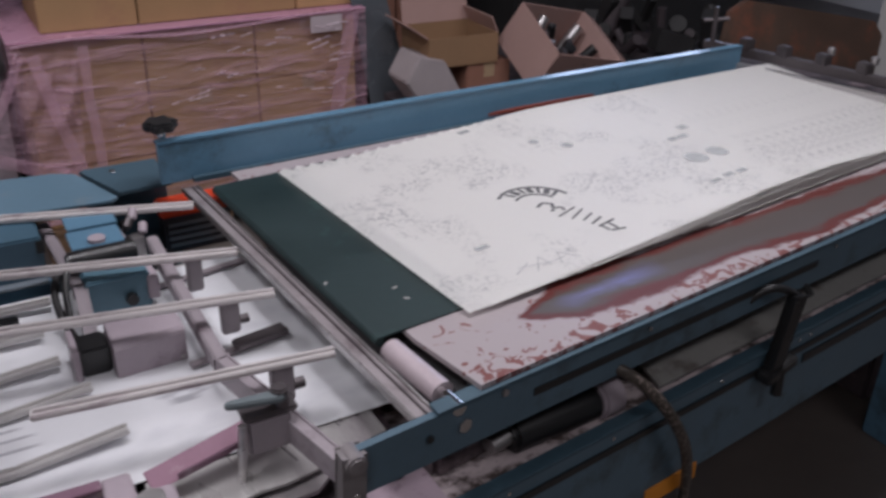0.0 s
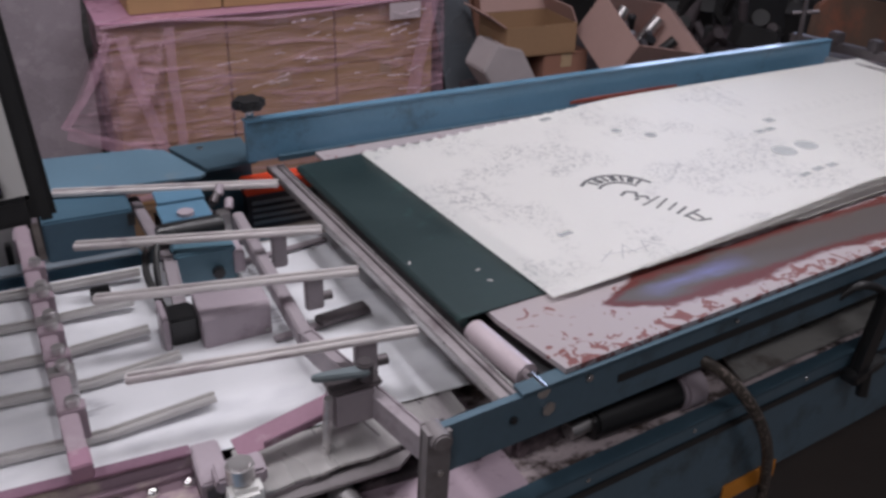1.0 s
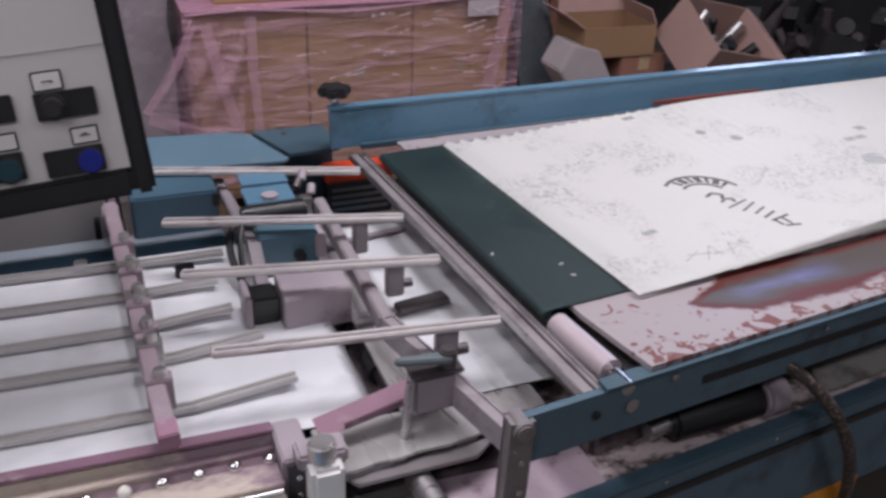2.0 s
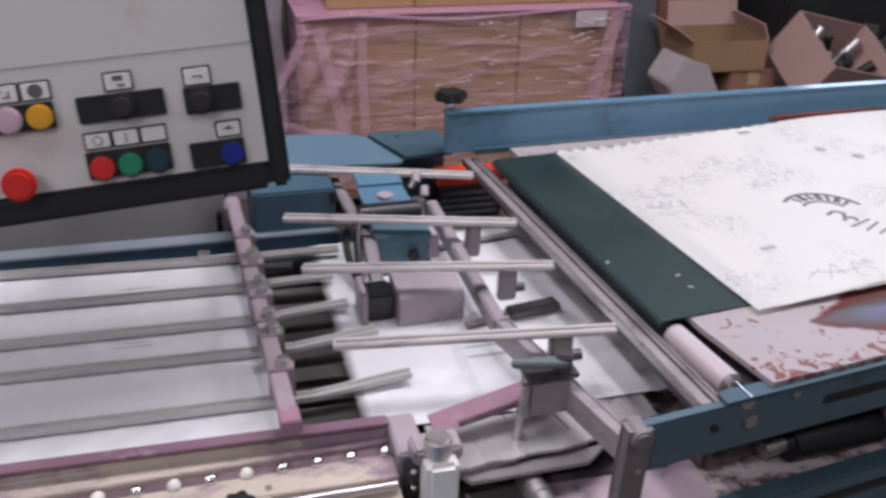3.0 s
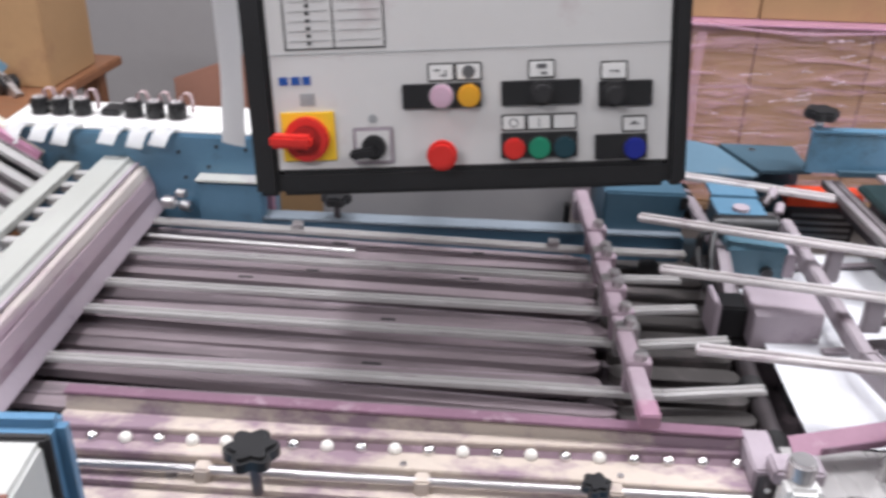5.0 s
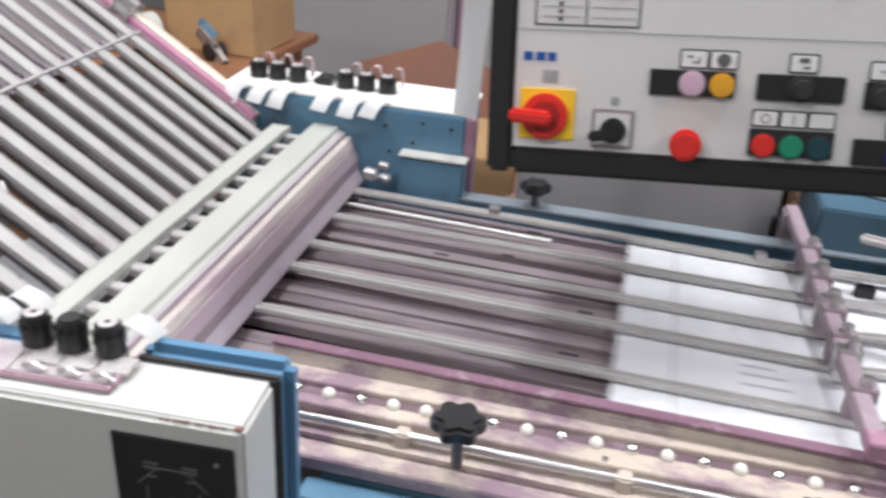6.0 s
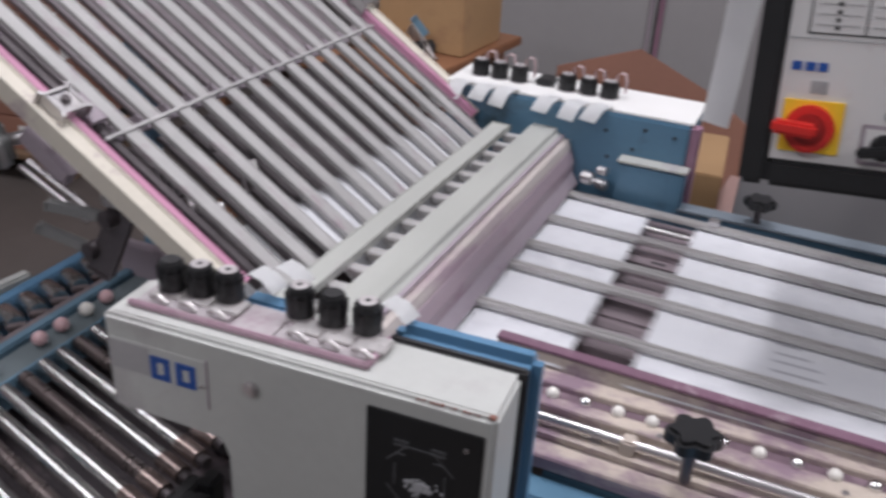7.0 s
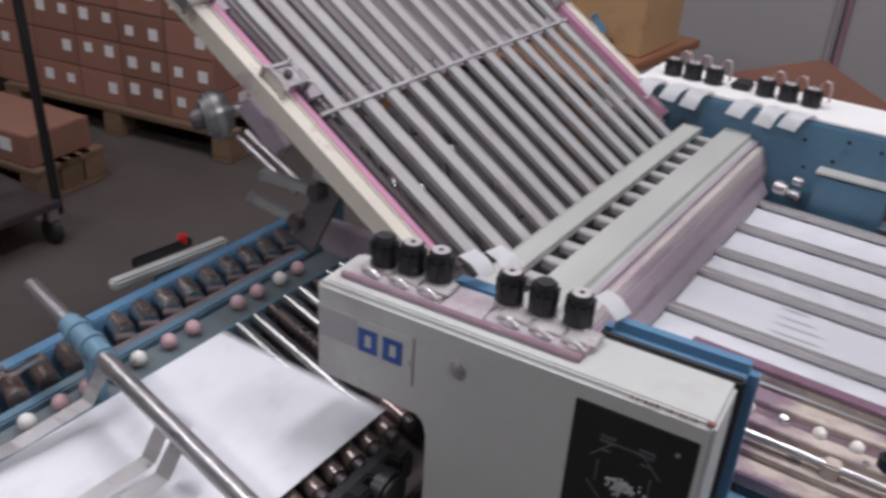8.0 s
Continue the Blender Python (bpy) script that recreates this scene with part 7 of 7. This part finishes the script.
def carton_wall():
    """Stacked cartons with white labels on pallets across the aisle."""
    rnd = random.Random(17)
    ang = 10.0
    ox, oy = -3.12, 2.76
    k0 = pose(ox, oy, 0, 0, 0, ang)
    pal = pallet(-4.33, -3.13, 2.64, 3.64, ang)
    for row in range(8):
        z0 = 0.131 + row * 0.138
        for i in range(6 if row < 4 else 4):
            for j in range(1):
                x1 = -0.02 - i * 0.232
                m = k0 @ Matrix.Translation((x1 - 0.115, 0.02, 0))
                c = thing("labelled_carton", m @ Vector((0, 0, z0)), "reddish-brown carton with a white label in a stack", "carton", "stacked cartons")
                part("box", box(-0.115, 0.115, 0.0, 0.9, z0, z0 + 0.136, 0.004, m), CARTON_RED, c)
                lx = rnd.choice((-0.06, 0.06, 0.055))
                lz = z0 + 0.075 + rnd.uniform(-0.015, 0.025)
                part("label", box(lx - 0.022, lx + 0.022, -0.0018, 0.001, lz - 0.024, lz + 0.024, 0, m), LABEL, c, "white label")
                if rnd.random() < 0.75:
                    part("label", box(-lx - 0.02, -lx + 0.02, -0.0018, 0.001, lz - 0.02, lz + 0.02, 0, m), LABEL, c)
                if i == 0:
                    yy = 0.12 + rnd.uniform(0, 0.1)
                    part("label", box(0.114, 0.1168, yy, yy + 0.06, lz - 0.028, lz + 0.028, 0, m), LABEL, c)
    # a second, wrapped stack further off
    pallet(-5.9, -4.7, 2.3, 3.3, ang)
    for row in range(4):
        for i in range(3):
            x = -5.85 + i * 0.38
            carton(x, x + 0.37, 2.36, 3.2, 0.131 + row * 0.26, 0.386 + row * 0.26, CARTON_RED, "far cartons", "reddish-brown carton in a far stack", 0, False, (x + 0.2, 0.30 + row * 0.26, 0.09, 0.07))
    # single carton on a pallet in the aisle
    pallet(-4.0, -3.30, 2.0, 2.32, 6)
    carton(-3.92, -3.34, 2.02, 2.30, 0.131, 0.25, CARTON_RED, "cartons in the aisle", "reddish-brown carton on a pallet in the aisle", 6, False, (-3.46, 0.2, 0.06, 0.05))
    # hand truck
    t = thing("platform_truck", (-3.3, 1.75, 0), "dark steel platform truck with an upright handle", "platform truck")
    part("platform", box(-4.0, -2.99, 1.45, 1.93, 0.13, 0.155, 0.004), DARK_STEEL, t)
    part("handle_post", tube((-3.015, 1.93, 0.10), (-3.12, 1.95, 1.2), 0.016, 14), BLACK, t, "", True)
    part("handle_post", tube((-3.045, 1.50, 0.10), (-3.15, 1.52, 1.2), 0.016, 14), BLACK, t, "", True)
    part("handle_bar", tube((-3.12, 1.95, 1.19), (-3.15, 1.52, 1.19), 0.016, 14), BLACK, t, "", True)
    for x, y in ((-3.02, 1.90), (-3.9, 1.9), (-3.02, 1.5), (-3.9, 1.5)):
        w = part("castor", box(x - 0.02, x + 0.02, y - 0.02, y + 0.02, 0.085, 0.13, 0.003), STEEL, t)
        part("wheel", tube((x, y - 0.015, 0.045), (x, y + 0.015, 0.045), 0.045, 18, bevel=0.005), BLACK_SOFT, t, "black rubber wheel", True)


carton_wall()


# ---- sheets on their way: each is cut into stiff strips that follow the paper's way ----
SPEED, LENGTH, STRIPS = 1.45, 1.05, 12
STRIP = LENGTH / STRIPS
ENTRY, NIP, STOP = -0.86, 0.12, 0.585


def way(s):
    """A place (x, z) at s metres past the entry to the fold rollers, up into the fold plate."""
    if s <= 0:
        return ENTRY - s, 0.7625
    if s <= NIP:
        k = s / NIP
        return ENTRY - 0.118 * k, 0.7625 + 0.0285 * k * k
    c = s - NIP
    return ENTRY - 0.118 - c * math.cos(math.radians(33)), 0.791 + c * math.sin(math.radians(33))


def down(s):
    """A place s metres below the nip."""
    s = min(s, 0.36)
    return ENTRY - 0.118 - 0.02 * s, 0.791 - s


def lead_of(sheet, t):
    """How far the sheet's leading edge is past the entry."""
    t3, pause = sheet
    run = SPEED * (t - t3) - 0.56
    if pause:
        start, hold = pause
        if t < start:
            first = SPEED * (t - 3.675)
            run = SPEED * (start - t3) - 0.56 + min(0.0, first)
    return run


def strip_pose(sheet, i, t):
    lead = lead_of(sheet, t)
    a = max(lead - i * STRIP, STRIP - 2.75)
    ends = []
    for s in (a, a - STRIP):
        over = lead - STOP
        if over <= 0 or s <= NIP:
            p = way(max(s, -2.75))
        else:
            first = STOP - (lead - s)
            if first > NIP:
                q = first - over
                p = way(q) if q > NIP else down(NIP - q)
            else:
                p = down(s - NIP)
        ends.append(p)
    (x0, z0), (x1, z1) = ends
    ang = math.degrees(math.atan2(z1 - z0, x1 - x0)) if (x1 - x0) ** 2 + (z1 - z0) ** 2 > 1e-8 else 90.0
    if ang < -90:
        ang += 360
    return pose((x0 + x1) / 2, 0, (z0 + z1) / 2, 0, -ang, 0)


SHEETS = [(t, None) for t in (0.126, 0.928, 1.73, 2.53, 3.336)] + [(6.02, (5.60, 1)), (6.81, (5.60, 1)), (7.60, (5.60, 1))]
MOVERS = []


def running_sheets():
    mesh_box = box(-STRIP / 2, STRIP / 2, 1.452, 2.052, -0.0003, 0.0003, 0)
    me = bpy.data.meshes.new("strip")
    mesh_box.to_mesh(me)
    mesh_box.free()
    me.materials.append(SHEET_PRINTED)
    inks = []
    for kind in range(3):
        marks = []
        if kind == 0:
            for y in (1.60, 1.628, 1.652, 1.68):
                marks.append(box(-0.03, 0.025 + 0.02 * math.sin(y * 40), y, y + 0.006, 0.0004, 0.0007, 0))
        elif kind == 1:
            for a in range(9):
                ang = math.radians(20 + a * 15.5)
                marks.append(box(-0.01, 0.01, -0.003, 0.003, 0.0004, 0.0007, 0, Matrix.Translation((0.034 * math.cos(ang), 1.61 + 0.036 * math.sin(ang), 0)) @ pose(0, 0, 0, 0, 0, math.degrees(ang))))
            marks.append(box(-0.02, 0.02, 1.605, 1.622, 0.0004, 0.0007, 0))
        else:
            for y, w in ((1.75, 0.03), (1.762, 0.02), (1.79, 0.026), (1.93, 0.024), (1.945, 0.03)):
                marks.append(box(-w, w, y, y + 0.004, 0.0004, 0.0007, 0))
        row = []
        for bm in marks:
            im = bpy.data.meshes.new("print")
            bm.to_mesh(im)
            bm.free()
            im.materials.append(PRINT_LIGHT)
            row.append(im)
        inks.append(row)
    for sheet in SHEETS:
        s = thing("running_sheet", (0, 0, 0), "white printed sheet running through the folding machine", "paper sheet", "running sheets")
        for i in range(STRIPS):
            ob = new("strip", me)
            ob.parent = s
            if i in (2, 5, 9):
                for im in inks[(2, 5, 9).index(i)]:
                    ink = new("print", im)
                    ink.parent = ob
            MOVERS.append((ob, sheet, i))


running_sheets()


def delivered_sheet():
    """A folded sheet that leaves the machine over the delivery rollers; its print is faint."""
    s = solid("folded_sheet", box(-1.395, -1.083, 1.125, 1.69, 0.7135, 0.7155, 0.0004), SHEET_PRINTED, "white folded sheet leaving over the delivery rollers", "paper sheet")
    base = s.location.copy()
    for i, (x, y, w, h) in enumerate(((-1.21, 1.30, 0.030, 0.018), (-1.15, 1.285, 0.026, 0.016), (-1.18, 1.42, 0.02, 0.01), (-1.29, 1.50, 0.03, 0.012))):
        bm = bmesh.new()
        bmesh.ops.create_cone(bm, cap_ends=True, segments=20, radius1=1, radius2=1, depth=0.0004, matrix=Matrix.Translation((x, y, 0.7158)) @ Matrix.Diagonal((w, h, 1, 1)))
        part("print", bm, PRINT_LIGHT, s, "faint grey print")
    return s, base


FOLDED = delivered_sheet()


def motions():
    for ob, sheet, i in MOVERS:
        t3, pause = sheet
        # when this strip reaches the rollers, and when it has gone through
        enter = t3 + (0.56 + i * STRIP - 0.12) / SPEED
        times = {0.0, 8.0}
        for k in range(15):
            times.add(round(enter - 0.1 + k * 0.0667, 4))
        if pause:
            times |= {3.45, 3.60, 3.6667, 3.7333, 4.0, pause[0] - 0.2, pause[0] - 0.0667, pause[0], pause[0] + 0.0667, pause[0] + 0.2}
        times |= {max(0.0, enter - 0.4), max(0.0, enter - 0.8), max(0.0, enter - 2.0), min(8.0, enter + 1.0), min(8.0, enter + 1.5)}
        keys = sorted({frame(t) for t in times if 0 <= t <= 8.0})
        walk(ob, [((f - 1) / FPS, strip_pose(sheet, i, (f - 1) / FPS)) for f in keys])
    s, base = FOLDED
    rows = []
    for t in (0.0, 7.0, 7.1, 7.2, 7.3, 7.5, 7.7, 8.0):
        shift = 0.34 if t <= 7.2 else 0.34 - 1.13 * (t - 7.2)
        rows.append((t, pose(base.x, base.y + shift, base.z)))
    walk(s, rows)


motions()
